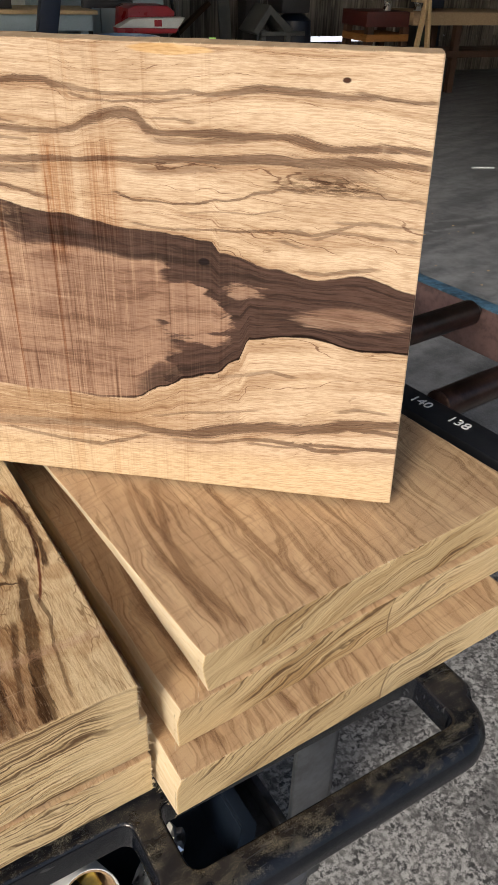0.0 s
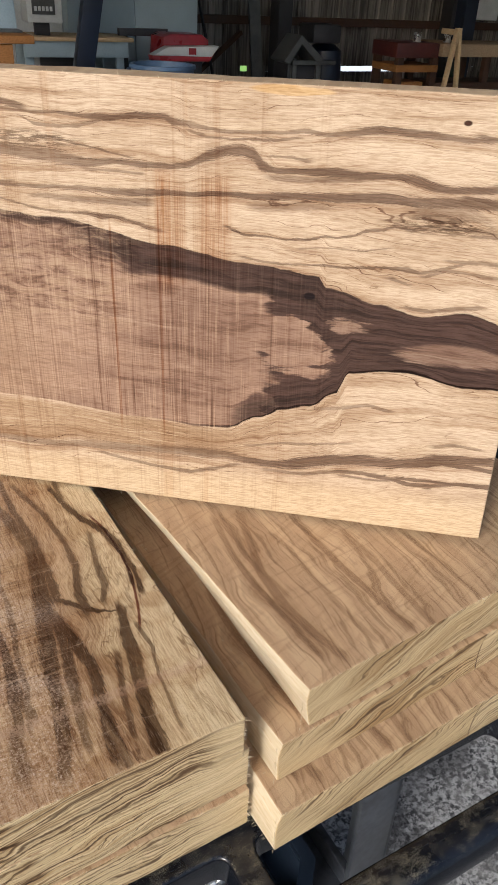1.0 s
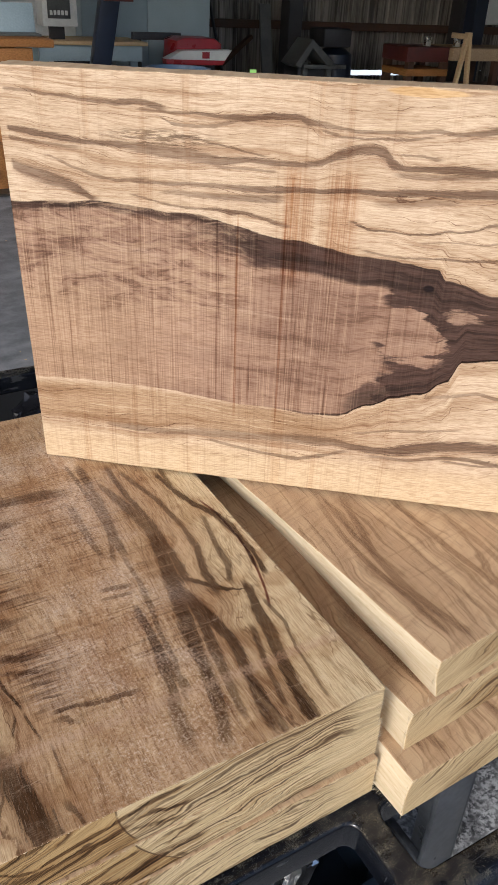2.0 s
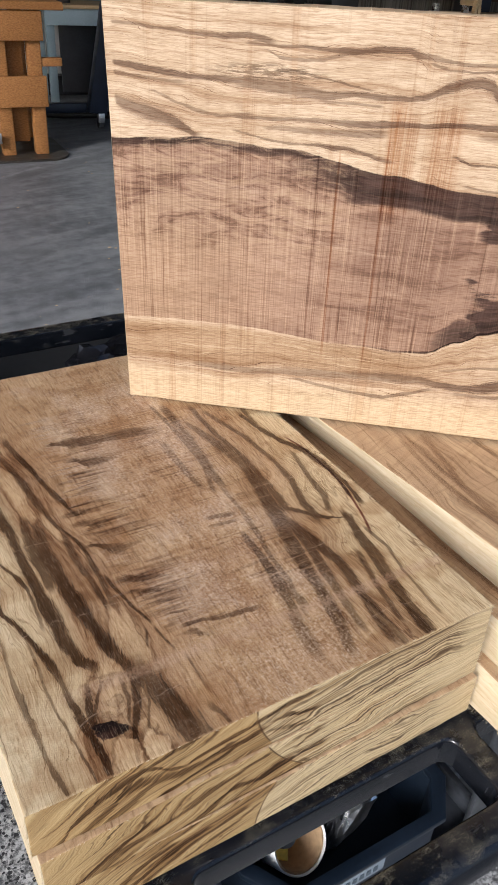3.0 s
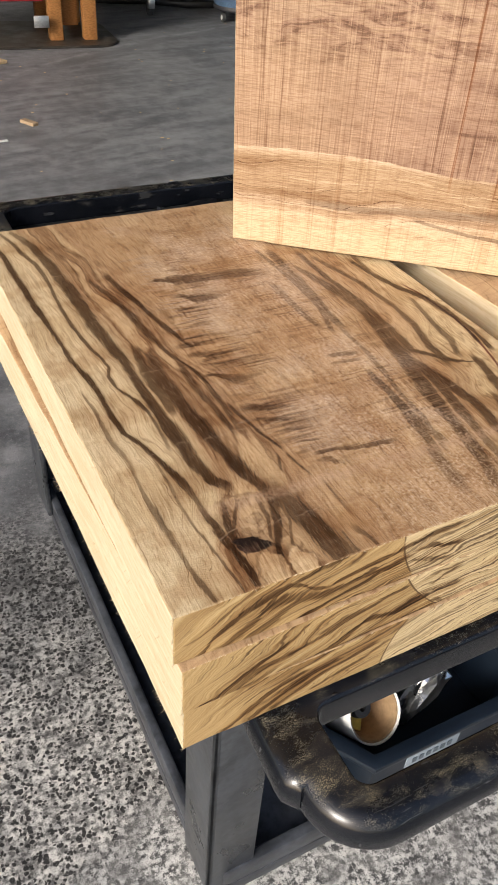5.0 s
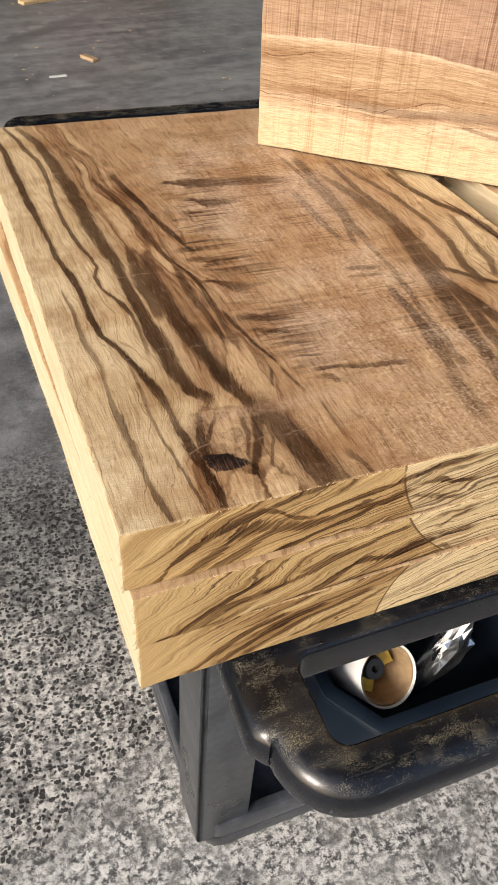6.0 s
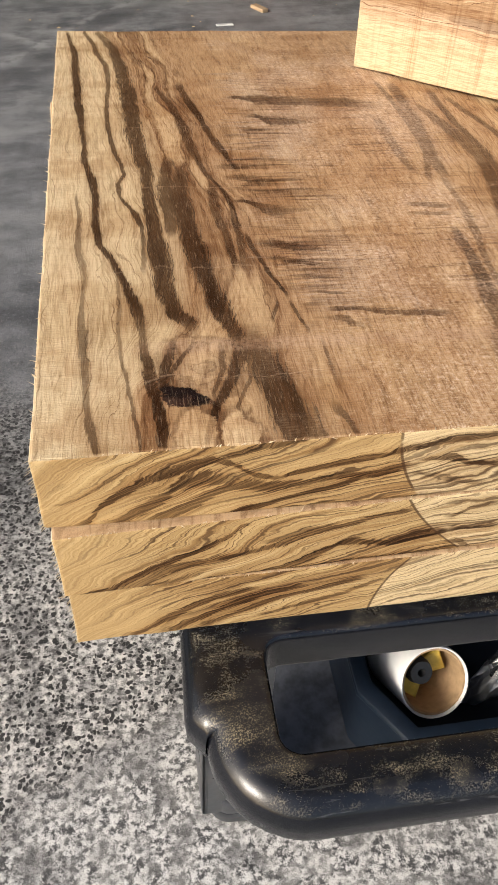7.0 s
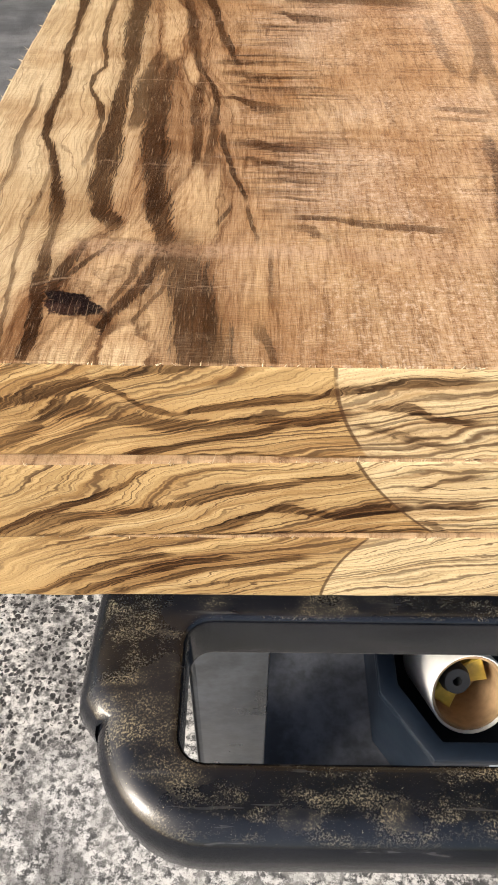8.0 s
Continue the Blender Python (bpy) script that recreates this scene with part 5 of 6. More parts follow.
def concrete():
    """Smooth dark floor under the roof, worn exposed aggregate outside."""
    g = Mat("concrete_floor", 0.75)
    x, y = g.x, g.y
    big = g.noise(g.P, 1.4, 4.0)
    mid = g.noise(g.P, 11.0, 5.0, 0.65)
    grit = g.noise(g.P, 190.0, 3.0, 0.7)
    # exposed aggregate: pale paste round dark pits
    bendv = g.t.nodes.new("ShaderNodeTexNoise")
    bendv.inputs["Scale"].default_value, bendv.inputs["Detail"].default_value = 45.0, 4.0
    g.t.links.new(g.P, bendv.inputs["Vector"])
    mixv = g.t.nodes.new("ShaderNodeVectorMath")
    mixv.operation = "MULTIPLY_ADD"
    g.t.links.new(bendv.outputs["Color"], mixv.inputs[0])
    mixv.inputs[1].default_value = (0.016, 0.016, 0.0)
    g.t.links.new(g.P, mixv.inputs[2])
    cell = g.cells(mixv.outputs[0], 118.0)
    size = g.t.nodes.new("ShaderNodeSeparateXYZ")
    g.t.links.new(cell.outputs["Color"], size.inputs[0])
    dist = Sig(g, cell.outputs["Distance"]) + (grit - 0.5) * 0.7
    pit = g.step(dist - Sig(g, size.outputs[0]) * 0.30, 0.30, 0.25) * g.step(Sig(g, size.outputs[1]), 0.20, 0.30)
    mott = g.noise(g.P, 75.0, 5.0, 0.75)
    gray = g.noise(g.P, 26.0, 4.0, 0.65)
    paste = g.mix(g.step(mott, 0.40, 0.60), (0.13, 0.126, 0.12), (0.62, 0.60, 0.565))
    rough = g.mix(pit * 0.96, paste, (0.014, 0.013, 0.013))
    fines = g.mix(g.step(mott, 0.42, 0.58), (0.055, 0.055, 0.055), (0.62, 0.61, 0.585))
    fines = g.mix(g.step(gray, 0.42, 0.60) * 0.5, fines, (0.42, 0.41, 0.385))
    line = y - 0.30 - x * 0.55 + (mid - 0.5) * 0.20 + (big - 0.5) * 0.1
    out = g.mix(g.step(line, -0.02, 0.03), fines, rough)
    out = g.mix(g.step(g.m("ABSOLUTE", line), 0.05, 0.0) * 0.35, out, (0.035, 0.034, 0.036))
    out = g.mix(g.step(grit, 0.57, 0.68) * 0.5, out, (0.035, 0.034, 0.033))
    out = g.mix(g.step(grit, 0.42, 0.32) * 0.3, out, (0.55, 0.53, 0.50))
    # outdoor concrete is darkened from about y 0.5 and from x 0.3 on
    out = darken(g, g.step(y + (mid - 0.5) * 0.5 + (big - 0.5) * 0.5, 0.50, 0.85), out, (0.42, 0.43, 0.45))
    out = darken(g, g.step(x + (mid - 0.5) * 0.6 + (big - 0.5) * 0.8, 0.30, 0.9), out, (0.72, 0.72, 0.73))
    blot = g.noise(g.P, 7.0, 4.0, 0.6)
    out = darken(g, g.step(blot * 0.6 + gray * 0.4, 0.49, 0.58) * 0.75, out, (0.32, 0.32, 0.33))
    streak = g.noise(g.vec(x * 1.2 + y * 0.5, y * 7.0 - x * 2.2), 1.0, 4.0)
    inn = g.mix(g.step(streak * 0.34 + mid * 0.40 + big * 0.26, 0.37, 0.64), (0.082, 0.086, 0.095), (0.25, 0.257, 0.27))
    inn = g.mix(g.step(grit, 0.62, 0.70) * 0.35, inn, (0.34, 0.34, 0.33))
    inn = g.mix(g.step(big, 0.55, 0.68) * 0.5, inn, (0.05, 0.052, 0.056))
    for ox, oy, rad in ((4.0, -1.0, 4.6), (4.2, -1.3, 4.75), (-3.0, 0.5, 3.9), (5.0, 1.0, 6.1)):
        dx, dy = x - ox, y - oy
        ring = g.m("SQRT", dx * dx + dy * dy) + (big - 0.5) * 0.15
        tread = band(g, ring, rad, 0.05, 0.5) * g.step(mid, 0.36, 0.52)
        inn = g.mix(tread * 0.4, inn, (0.045, 0.046, 0.05))
        inn = g.mix(band(g, ring, rad + 0.10, 0.02, 0.8) * g.step(mid, 0.40, 0.56) * 0.4, inn, (0.33, 0.33, 0.34))
    # indoor floor is darkened towards its near side, below y 2.6
    inn = darken(g, g.step(y + (mid - 0.5) * 0.6, 2.6, 1.3) * 0.35, inn, (0.55, 0.56, 0.58))
    inn = g.mix(g.step(mott, 0.55, 0.66) * g.step(y, 3.0, 1.0) * 0.5, inn, (0.30, 0.30, 0.30))
    inn = darken(g, g.step(mott, 0.46, 0.36) * g.step(y, 3.0, 1.0) * 0.6, inn, (0.45, 0.45, 0.46))
    far = g.step(y + (mid - 0.5) * 0.25 + (big - 0.5) * 0.4, 0.95, 1.35)
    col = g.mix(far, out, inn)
    g.bump(pit * -1.0 + mott * 0.6 + grit * 0.3, 0.6, 0.004)
    return g.done(col, 0.85 - far * 0.35 + (mid - 0.5) * 0.2)


SHEET, CONCRETE = corrugated(), concrete()


def glow(name, c, k):
    g = Mat(name, 1.0)
    g.b.inputs["Base Color"].default_value = (*c, 1)
    g.b.inputs["Emission Color"].default_value = (*c, 1)
    g.b.inputs["Emission Strength"].default_value = k
    return g.mat


DAY, LEAFDAY = glow("daylit_yard", (0.9, 0.93, 1.0), 1.0), glow("daylit_grass", (0.35, 0.6, 0.15), 0.9)

# ---- mesh helpers ----


def obj(name, bm, mats, parent=None, label="", smooth=False):
    me = bpy.data.meshes.new(name)
    bm.normal_update()
    bm.to_mesh(me)
    bm.free()
    for k in (mats if isinstance(mats, (list, tuple)) else [mats]):
        me.materials.append(k)
    if smooth:
        for p in me.polygons:
            p.use_smooth = True
        me.set_sharp_from_angle(angle=radians(38))
    ob = new(name, me)
    if parent is not None:
        ob.parent = parent
    if label:
        ob["label"] = label
    return ob


def part(name, bm, mats, parent, label="", smooth=True):
    return obj(name, bm, mats, parent, label, smooth)


def empty(name, m, label, category, group="", kind=""):
    ob = new(name)
    ob.empty_display_size = 0.05
    ob.matrix_world = m
    return tagged(ob, label, category, group, kind)


def box(x0, x1, y0, y1, z0, z1, bevel=0.004, seg=2):
    bm = bmesh.new()
    bmesh.ops.create_cube(bm, size=1.0, matrix=Matrix.Translation(((x0 + x1) / 2, (y0 + y1) / 2, (z0 + z1) / 2)) @ Matrix.Diagonal((x1 - x0, y1 - y0, z1 - z0, 1)))
    if bevel:
        bmesh.ops.bevel(bm, geom=list(bm.edges), offset=bevel, segments=seg, affect="EDGES", profile=0.5)
    return bm


def add(bm, other, m=None):
    me = bpy.data.meshes.new("tmp")
    other.to_mesh(me)
    other.free()
    if m is not None:
        me.transform(m)
    bm.from_mesh(me)
    bpy.data.meshes.remove(me)
    return bm


def tube(path, r, n=12, flat=1.0, closed=False):
    """A round bar along a path of points; r may be a list."""
    bm = bmesh.new()
    pts = [Vector(p) for p in path]
    rings = []
    for i, p in enumerate(pts):
        a = pts[i - 1] if (i or closed) else pts[i]
        b = pts[(i + 1) % len(pts)] if (i + 1 < len(pts) or closed) else pts[i]
        d = (b - a).normalized()
        up = Vector((0, 0, 1)) if abs(d.z) < 0.95 else Vector((1, 0, 0))
        s = d.cross(up).normalized()
        t = s.cross(d).normalized()
        k = r[i] if isinstance(r, (list, tuple)) else r
        rings.append([bm.verts.new(p + s * math.cos(2 * math.pi * j / n) * k + t * math.sin(2 * math.pi * j / n) * k * flat) for j in range(n)])
    m = len(rings)
    for i in range(m if closed else m - 1):
        A, B = rings[i], rings[(i + 1) % m]
        for j in range(n):
            bm.faces.new((A[j], A[(j + 1) % n], B[(j + 1) % n], B[j]))
    if not closed:
        bm.faces.new(rings[0][::-1])
        bm.faces.new(rings[-1])
    bmesh.ops.recalc_face_normals(bm, faces=bm.faces)
    return bm


def lathe(profile, n=32):
    """Turns a closed or open (radius, height) outline round z."""
    bm = bmesh.new()
    rings = [[bm.verts.new((r * math.cos(2 * math.pi * j / n), r * math.sin(2 * math.pi * j / n), z)) for j in range(n)] for r, z in profile]
    for A, B in zip(rings, rings[1:]):
        for j in range(n):
            bm.faces.new((A[j], A[(j + 1) % n], B[(j + 1) % n], B[j]))
    bm.faces.new(rings[0][::-1])
    bm.faces.new(rings[-1])
    bmesh.ops.recalc_face_normals(bm, faces=bm.faces)
    return bm


def rounded(x0, x1, y0, y1, r, n=8):
    """Outline of a rectangle with rounded corners; r is one radius or four, from the corner x0 y0 on."""
    rs = r if isinstance(r, (list, tuple)) else [r] * 4
    out = []
    for (cx, cy, sx, sy, a0), k in zip(((x0, y0, 1, 1, 180), (x1, y0, -1, 1, 270), (x1, y1, -1, -1, 0), (x0, y1, 1, -1, 90)), rs):
        for i in range(n + 1):
            a = radians(a0 + 90 * i / n)
            out.append((cx + sx * k + k * math.cos(a), cy + sy * k + k * math.sin(a)))
    return out


def prism(outer, holes, z0, z1, bevel=0.0, seg=3, inner=None):
    """A flat plate of any outline with holes, from z0 to z1."""
    bm = bmesh.new()
    edges = []
    for loop in [outer, *holes]:
        vs = [bm.verts.new((x, y, z1)) for x, y in loop]
        edges += [bm.edges.new((a, b)) for a, b in zip(vs, vs[1:] + vs[:1])]
    bmesh.ops.triangle_fill(bm, use_beauty=True, edges=edges)
    bm.normal_update()
    for f in bm.faces:
        if f.normal.z < 0:
            f.normal_flip()
    top = list(bm.faces)
    res = bmesh.ops.extrude_face_region(bm, geom=top, use_keep_orig=True)
    low = [v for v in res["geom"] if isinstance(v, bmesh.types.BMVert)]
    for v in low:
        v.co.z = z0
    bmesh.ops.recalc_face_normals(bm, faces=bm.faces)
    if bevel:
        bm.normal_update()
        sharp = [e for e in bm.edges if len(e.link_faces) == 2 and abs(e.link_faces[0].normal.z) + abs(e.link_faces[1].normal.z) > 0.9 and e.calc_face_angle(0) > 1.0]
        rims = [(min(p[0] for p in h) - 1e-4, max(p[0] for p in h) + 1e-4, min(p[1] for p in h) - 1e-4, max(p[1] for p in h) + 1e-4) for h in holes]
        hole = lambda e: any(a <= v.co.x <= b and c <= v.co.y <= d for a, b, c, d in rims for v in e.verts)
        groups = [(sharp, bevel)] if inner is None else [([e for e in sharp if not hole(e)], bevel), ([e for e in sharp if hole(e)], inner)]
        for edges, off in groups:
            bmesh.ops.bevel(bm, geom=[e for e in edges if e.is_valid], offset=off, segments=seg, affect="EDGES", profile=0.5, clamp_overlap=True)
    return bm


def offset(loop, d):
    """Moves a counter-clockwise outline inwards by d."""
    out = []
    m = len(loop)
    for i, p in enumerate(loop):
        a, b = Vector(loop[i - 1]), Vector(loop[(i + 1) % m])
        e = (b - a).normalized()
        out.append((p[0] - e.y * d, p[1] + e.x * d))
    return out


def rim_plate(outer, holes, z0, z1, r, rh, n=6):
    """A plate with a well-rounded outer edge and softly rounded holes."""
    bm = bmesh.new()
    def ring(loop, z):
        return [bm.verts.new((x, y, z)) for x, y in loop]
    def skin(A, B):
        for i in range(len(A)):
            j = (i + 1) % len(A)
            bm.faces.new((A[i], A[j], B[j], B[i]))
    tops, lows = [], []
    for loop, rad, sign in [(outer, r, 1)] + [(k, rh, -1) for k in holes]:
        levels = [(rad * (1 - math.cos(radians(90 * i / n))), z1 - rad * (1 - math.sin(radians(90 * i / n)))) for i in range(n, -1, -1)]
        rb = min(rad, 0.012)
        levels += [(rb * (1 - math.cos(radians(90 * i / n))), z0 + rb * (1 - math.sin(radians(90 * i / n)))) for i in range(0, n + 1)]
        rings = [ring(offset(loop, sign * d), z) for d, z in levels]
        for A, B in zip(rings, rings[1:]):
            skin(A, B)
        tops.append(rings[0])
        lows.append(rings[-1])
    for group in (tops, lows):
        edges = []
        for vs in group:
            for a, b in zip(vs, vs[1:] + vs[:1]):
                edges.append(bm.edges.get((a, b)))
        bmesh.ops.triangle_fill(bm, use_beauty=True, edges=edges)
    bmesh.ops.recalc_face_normals(bm, faces=bm.faces)
    return bm


def slab(name, w, d, h, mats, label, category, m, group="", seed=0, cuts=22, wane=0.0, axes="xyz"):
    """A sawn slab from its near lower corner: slot 0 top and underside, 1 ends (facing y), 2 sides (facing x)."""
    bm = bmesh.new()
    bmesh.ops.create_cube(bm, size=1.0, matrix=Matrix.Translation((w / 2, d / 2, h / 2)) @ Matrix.Diagonal((w, d, h, 1)))
    bmesh.ops.bevel(bm, geom=list(bm.edges), offset=0.0016, segments=2, affect="EDGES", profile=0.5)
    for f in bm.faces:
        n = f.normal
        k = max(range(3), key=lambda i: abs(n[i]))
        f.material_index = (2, 1, 0)[k]
    for axis, n in ((0, cuts), (1, cuts), (2, 4)):
        for i in range(1, n):
            size = (w, d, h)[axis]
            co = Vector((0, 0, 0))
            co[axis] = size * i / n
            no = Vector((0, 0, 0))
            no[axis] = 1
            bmesh.ops.bisect_plane(bm, geom=bm.verts[:] + bm.edges[:] + bm.faces[:], plane_co=co, plane_no=no)
    rng = random.Random(seed)
    off = Vector((seed * 3.1, seed * 1.7, seed * 0.9))
    for v in bm.verts:
        e = noise.noise_vector(v.co * 30 + off) * 0.0007 + noise.noise_vector(v.co * 140 + off) * 0.0004
        v.co += e
        if wane and v.co.x < 0.14:
            up = v.co.z / h
            v.co.x += (wane * (0.35 + 0.65 * min(1, v.co.y / 0.3)) * (1 - up) + 0.007 * max(0, up - 0.55) ** 2 / 0.2) * (1 - v.co.x / 0.14)
        if wane and v.co.x < w * 0.05:
            v.co.x += 0.003 * noise.noise(v.co * 9 + off)
    ob = obj(name, bm, mats, None, "", False)
    ob.matrix_world = m
    return tagged(ob, label, category, group)


def splinters(parent, rows, seed, mat):
    """Torn fibres along edges: rows of start, end, count, outward direction."""
    rng = random.Random(seed)
    bm = bmesh.new()
    for a, b, n, out in rows:
        a, b, out = Vector(a), Vector(b), Vector(out)
        for i in range(n):
            p = a.lerp(b, rng.random())
            d = (out + Vector((rng.uniform(-.6, .6), rng.uniform(-.6, .6), rng.uniform(-.5, .4)))).normalized() * rng.uniform(0.0006, 0.004) * (1.6 if rng.random() < 0.12 else 1.0)
            s = Vector((rng.uniform(-1, 1), rng.uniform(-1, 1), rng.uniform(-1, 1))).normalized() * rng.uniform(0.0002, 0.0005)
            q = out.normalized() * -0.0012
            vs = [bm.verts.new(p + q - s), bm.verts.new(p + q + s), bm.verts.new(p + q + s.cross(d).normalized() * 0.0004), bm.verts.new(p + d)]
            for f in ((0, 1, 3), (1, 2, 3), (2, 0, 3), (0, 2, 1)):
                bm.faces.new([vs[k] for k in f])
    o = part("splinters", bm, mat, parent, "pale torn fibres along the edges", False)
    o["kind"] = "stuff"
    return o


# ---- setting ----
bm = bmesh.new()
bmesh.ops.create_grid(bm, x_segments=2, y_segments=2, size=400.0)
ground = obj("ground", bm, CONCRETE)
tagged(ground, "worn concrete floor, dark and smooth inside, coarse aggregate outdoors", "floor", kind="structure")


def setting(name, bm, mat, label, category):
    return tagged(obj(name, bm, mat), label, category, kind="structure")


XL, XR, YF, YB, EAVE = -7.0, 11.0, -0.7, 10.4, 4.4
# unseen side walls and roof shape daylight: open left, covered above the cart
setting("wall_west", box(XL - 0.2, XL, 3.0, YB, 0, EAVE, 0), BLOCK, "unseen plain painted side wall of the workshop", "wall")
setting("wall_east", box(XR, XR + 0.2, YF, YB, 0, EAVE, 0), BLOCK, "unseen plain painted side wall of the workshop", "wall")
setting("ceiling_porch", box(XL - 0.2, -1.4, 2.9, YB + 0.2, EAVE, EAVE + 0.12, 0), CEIL, "unseen grey sheet-metal roof over the workshop, shaping the daylight", "ceiling")
setting("ceiling", box(-1.4, XR + 0.2, YF - 0.1, YB + 0.2, EAVE, EAVE + 0.12, 0), CEIL, "unseen grey sheet-metal roof over the workshop, shaping the daylight", "ceiling")
CART = pose(0, 0, 0, 0, 0, 4.9)

# ---- cart ----


def cart():
    c = empty("utility_cart", CART, "black moulded plastic utility cart dusted with sawdust", "utility cart")
    hand = rounded(0.080, 0.835, -0.127, 0.5, [0.060, 0.060, 0.01, 0.01], 9)
    outer = [(0.071, 0.02), (0.068, -0.048), (0.069, -0.058), (0.074, -0.064), (0.079, -0.070)] + hand[:20] + [(0.836, -0.070), (0.841, -0.064), (0.846, -0.058), (0.847, -0.048), (0.844, 0.02)] + rounded(0.071, 0.844, -0.1, 1.165, 0.04, 6)[14:]
    h1 = rounded(0.123, 0.429, -0.087, -0.012, 0.013, 5)
    h2 = rounded(0.459, 0.790, -0.087, -0.012, 0.013, 5)
    well = rounded(0.118, 0.797, 0.020, 1.118, 0.03, 5)
    part("top_rim", rim_plate(outer, [h1, h2, well], 0.777, 0.817, 0.019, 0.005), PLASTIC, c, "black rim with a two-hole push handle, dusted with sawdust")
    part("tray_floor", box(0.117, 0.798, 0.112, 1.1185, 0.690, 0.700, 0), TRAY, c)
    for x0, x1 in ((0.106, 0.1165), (0.7985, 0.809)):
        part("tray_side", box(x0, x1, 0.112, 1.128, 0.690, 0.778, 0), TRAY, c)
    part("tray_back", box(0.117, 0.798, 1.119, 1.128, 0.690, 0.778, 0), TRAY, c)
    bm = box(0.106, 0.809, 0.0, 0.128, -0.008, 0.0, 0)
    bmesh.ops.transform(bm, matrix=pose(0, 0.018, 0.786, -43.5), verts=bm.verts)
    part("tray_front", bm, TRAY, c)
    part("rib", box(0.440, 0.475, 0.130, 0.60, 0.700, 0.826, 0.004), TRAY, c)
    part("side_ledge", box(0.085, 0.116, 0.03, 0.62, 0.8165, 0.8265, 0.003), PLASTIC, c)
    part("side_ledge", box(0.800, 0.831, 0.03, 0.62, 0.8165, 0.8265, 0.003), PLASTIC, c)
    for x, y, sx, sy in ((0.098, 0.116, 1, 1), (0.817, 0.116, -1, 1), (0.098, 1.070, 1, -1), (0.817, 1.070, -1, -1)):
        bm = box(min(x, x + sx * 0.078), max(x, x + sx * 0.078), min(y, y + sy * 0.012), max(y, y + sy * 0.012), 0.150, 0.778, 0.004)
        add(bm, box(min(x, x + sx * 0.012), max(x, x + sx * 0.012), min(y, y + sy * 0.085), max(y, y + sy * 0.085), 0.150, 0.778, 0.004))
        part("leg", bm, GREYLEG, c, "worn grey angle-shaped leg")
    rim = rounded(0.110, 0.805, 0.112, 1.076, 0.03, 6)
    part("lower_shelf", prism(rim, [], 0.120, 0.150, 0.006, 2), DECKING, c)
    part("lower_rim", prism(rim, [rounded(0.126, 0.789, 0.130, 1.058, 0.02, 6)], 0.1485, 0.195, 0.004, 2), DECKING, c)
    for x, y in ((0.150, 0.170), (0.765, 0.170), (0.150, 1.015), (0.765, 1.015)):
        bm = tube([(x - 0.012, y + 0.02, 0.05), (x + 0.012, y + 0.02, 0.05)], 0.049, 24)
        w = part("caster", bm, RUBBER, c, "grey rubber caster")
        bm = box(x - 0.019, x - 0.014, y - 0.005, y + 0.045, 0.045, 0.121, 0.001)
        add(bm, box(x + 0.014, x + 0.019, y - 0.005, y + 0.045, 0.045, 0.121, 0.001))
        part("fork", bm, STEEL, w)
    return c


cart()

# ---- stacked slabs ----
H = 0.0535
DECK = 0.8270
LZ = [DECK, DECK + H, DECK + 2 * H]
L_AT = [(0.006, -0.005, 0.455, 0.632), (0.004, -0.007, 0.458, 0.592), (0.0, 0.0, 0.452, 0.636)]
for k, (x, y, w, d) in enumerate(L_AT):
    eg = end_grain("slab_end_grain", 3.0 + 5.3 * k, (0.184, 0.238, 0.204)[k], (-0.38, 0.81, 0.36)[k], drawn=(low_end, middle_end, top_end)[k])
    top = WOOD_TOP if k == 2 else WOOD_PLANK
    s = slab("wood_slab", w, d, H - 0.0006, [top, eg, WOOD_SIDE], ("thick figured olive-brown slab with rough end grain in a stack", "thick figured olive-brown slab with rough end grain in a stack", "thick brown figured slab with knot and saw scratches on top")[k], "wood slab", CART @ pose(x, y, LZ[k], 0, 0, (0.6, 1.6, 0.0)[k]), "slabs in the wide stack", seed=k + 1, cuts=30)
    splinters(s, [((0, 0, 0), (0, d, 0), 130, (-1.0, 0, -0.2)), ((0, 0, H), (0, d, H), 70, (-0.6, 0, 0.3)), ((0, 0, H), (0, 0, 0), 40, (-1, -1, 0)), ((0, 0, H), (w, 0, H), 130, (0, -0.5, 0.7)), ((w, 0, 0), (w, 0, H), 40, (1, -0.4, 0)), ((w, 0, H), (w, d, H), 60, (1, 0, 0.3))], 11 + k, WOOD_SIDE)
R_AT = [(0.467, -0.038, 2.0, 0.470), (0.483, -0.007, 3.2, 0.470), (0.511, -0.002, 4.0, 0.475)]
for k, (x, y, a, w) in enumerate(R_AT):
    eg = end_grain("plank_end_grain", 21.0 + 4.7 * k, (0.255, 0.272, 0.60)[k], (-0.2, -0.1, 0.0)[k], 0.16, -3.5, 0.75, pale=0.65)
    s = slab("wood_plank", w, 0.60, H - 0.0006, [WOOD_PLANK, eg, WOOD_SIDE], ("thick sawn olive-wood board with streaked end grain in a stack", "thick sawn olive-wood board with streaked end grain in a stack", "thick brown sawn board with a pale edge, topmost in its stack")[k], "wood board", CART @ pose(x, y, LZ[k] + 0.001, 0, 0, a), "boards in the narrow stack", seed=k + 7, cuts=26, wane=(0.004, 0.012, 0.034)[k])
    s.data.transform(Matrix(((1, (0.015, 0.026, 0)[k], 0, 0), (0, 1, 0, 0), (0, 0, 1, 0), (0, 0, 0, 1))))
    splinters(s, [((0, 0, 0), (0, 0, H), 25, (-1, -1, 0)), ((0, 0, 0), (0, 0.4, 0), 40, (-1, 0, -0.2)), ((0, 0, H), (w, 0, H), 60, (0, -1, 0.4))], 31 + k, WOOD_SIDE)

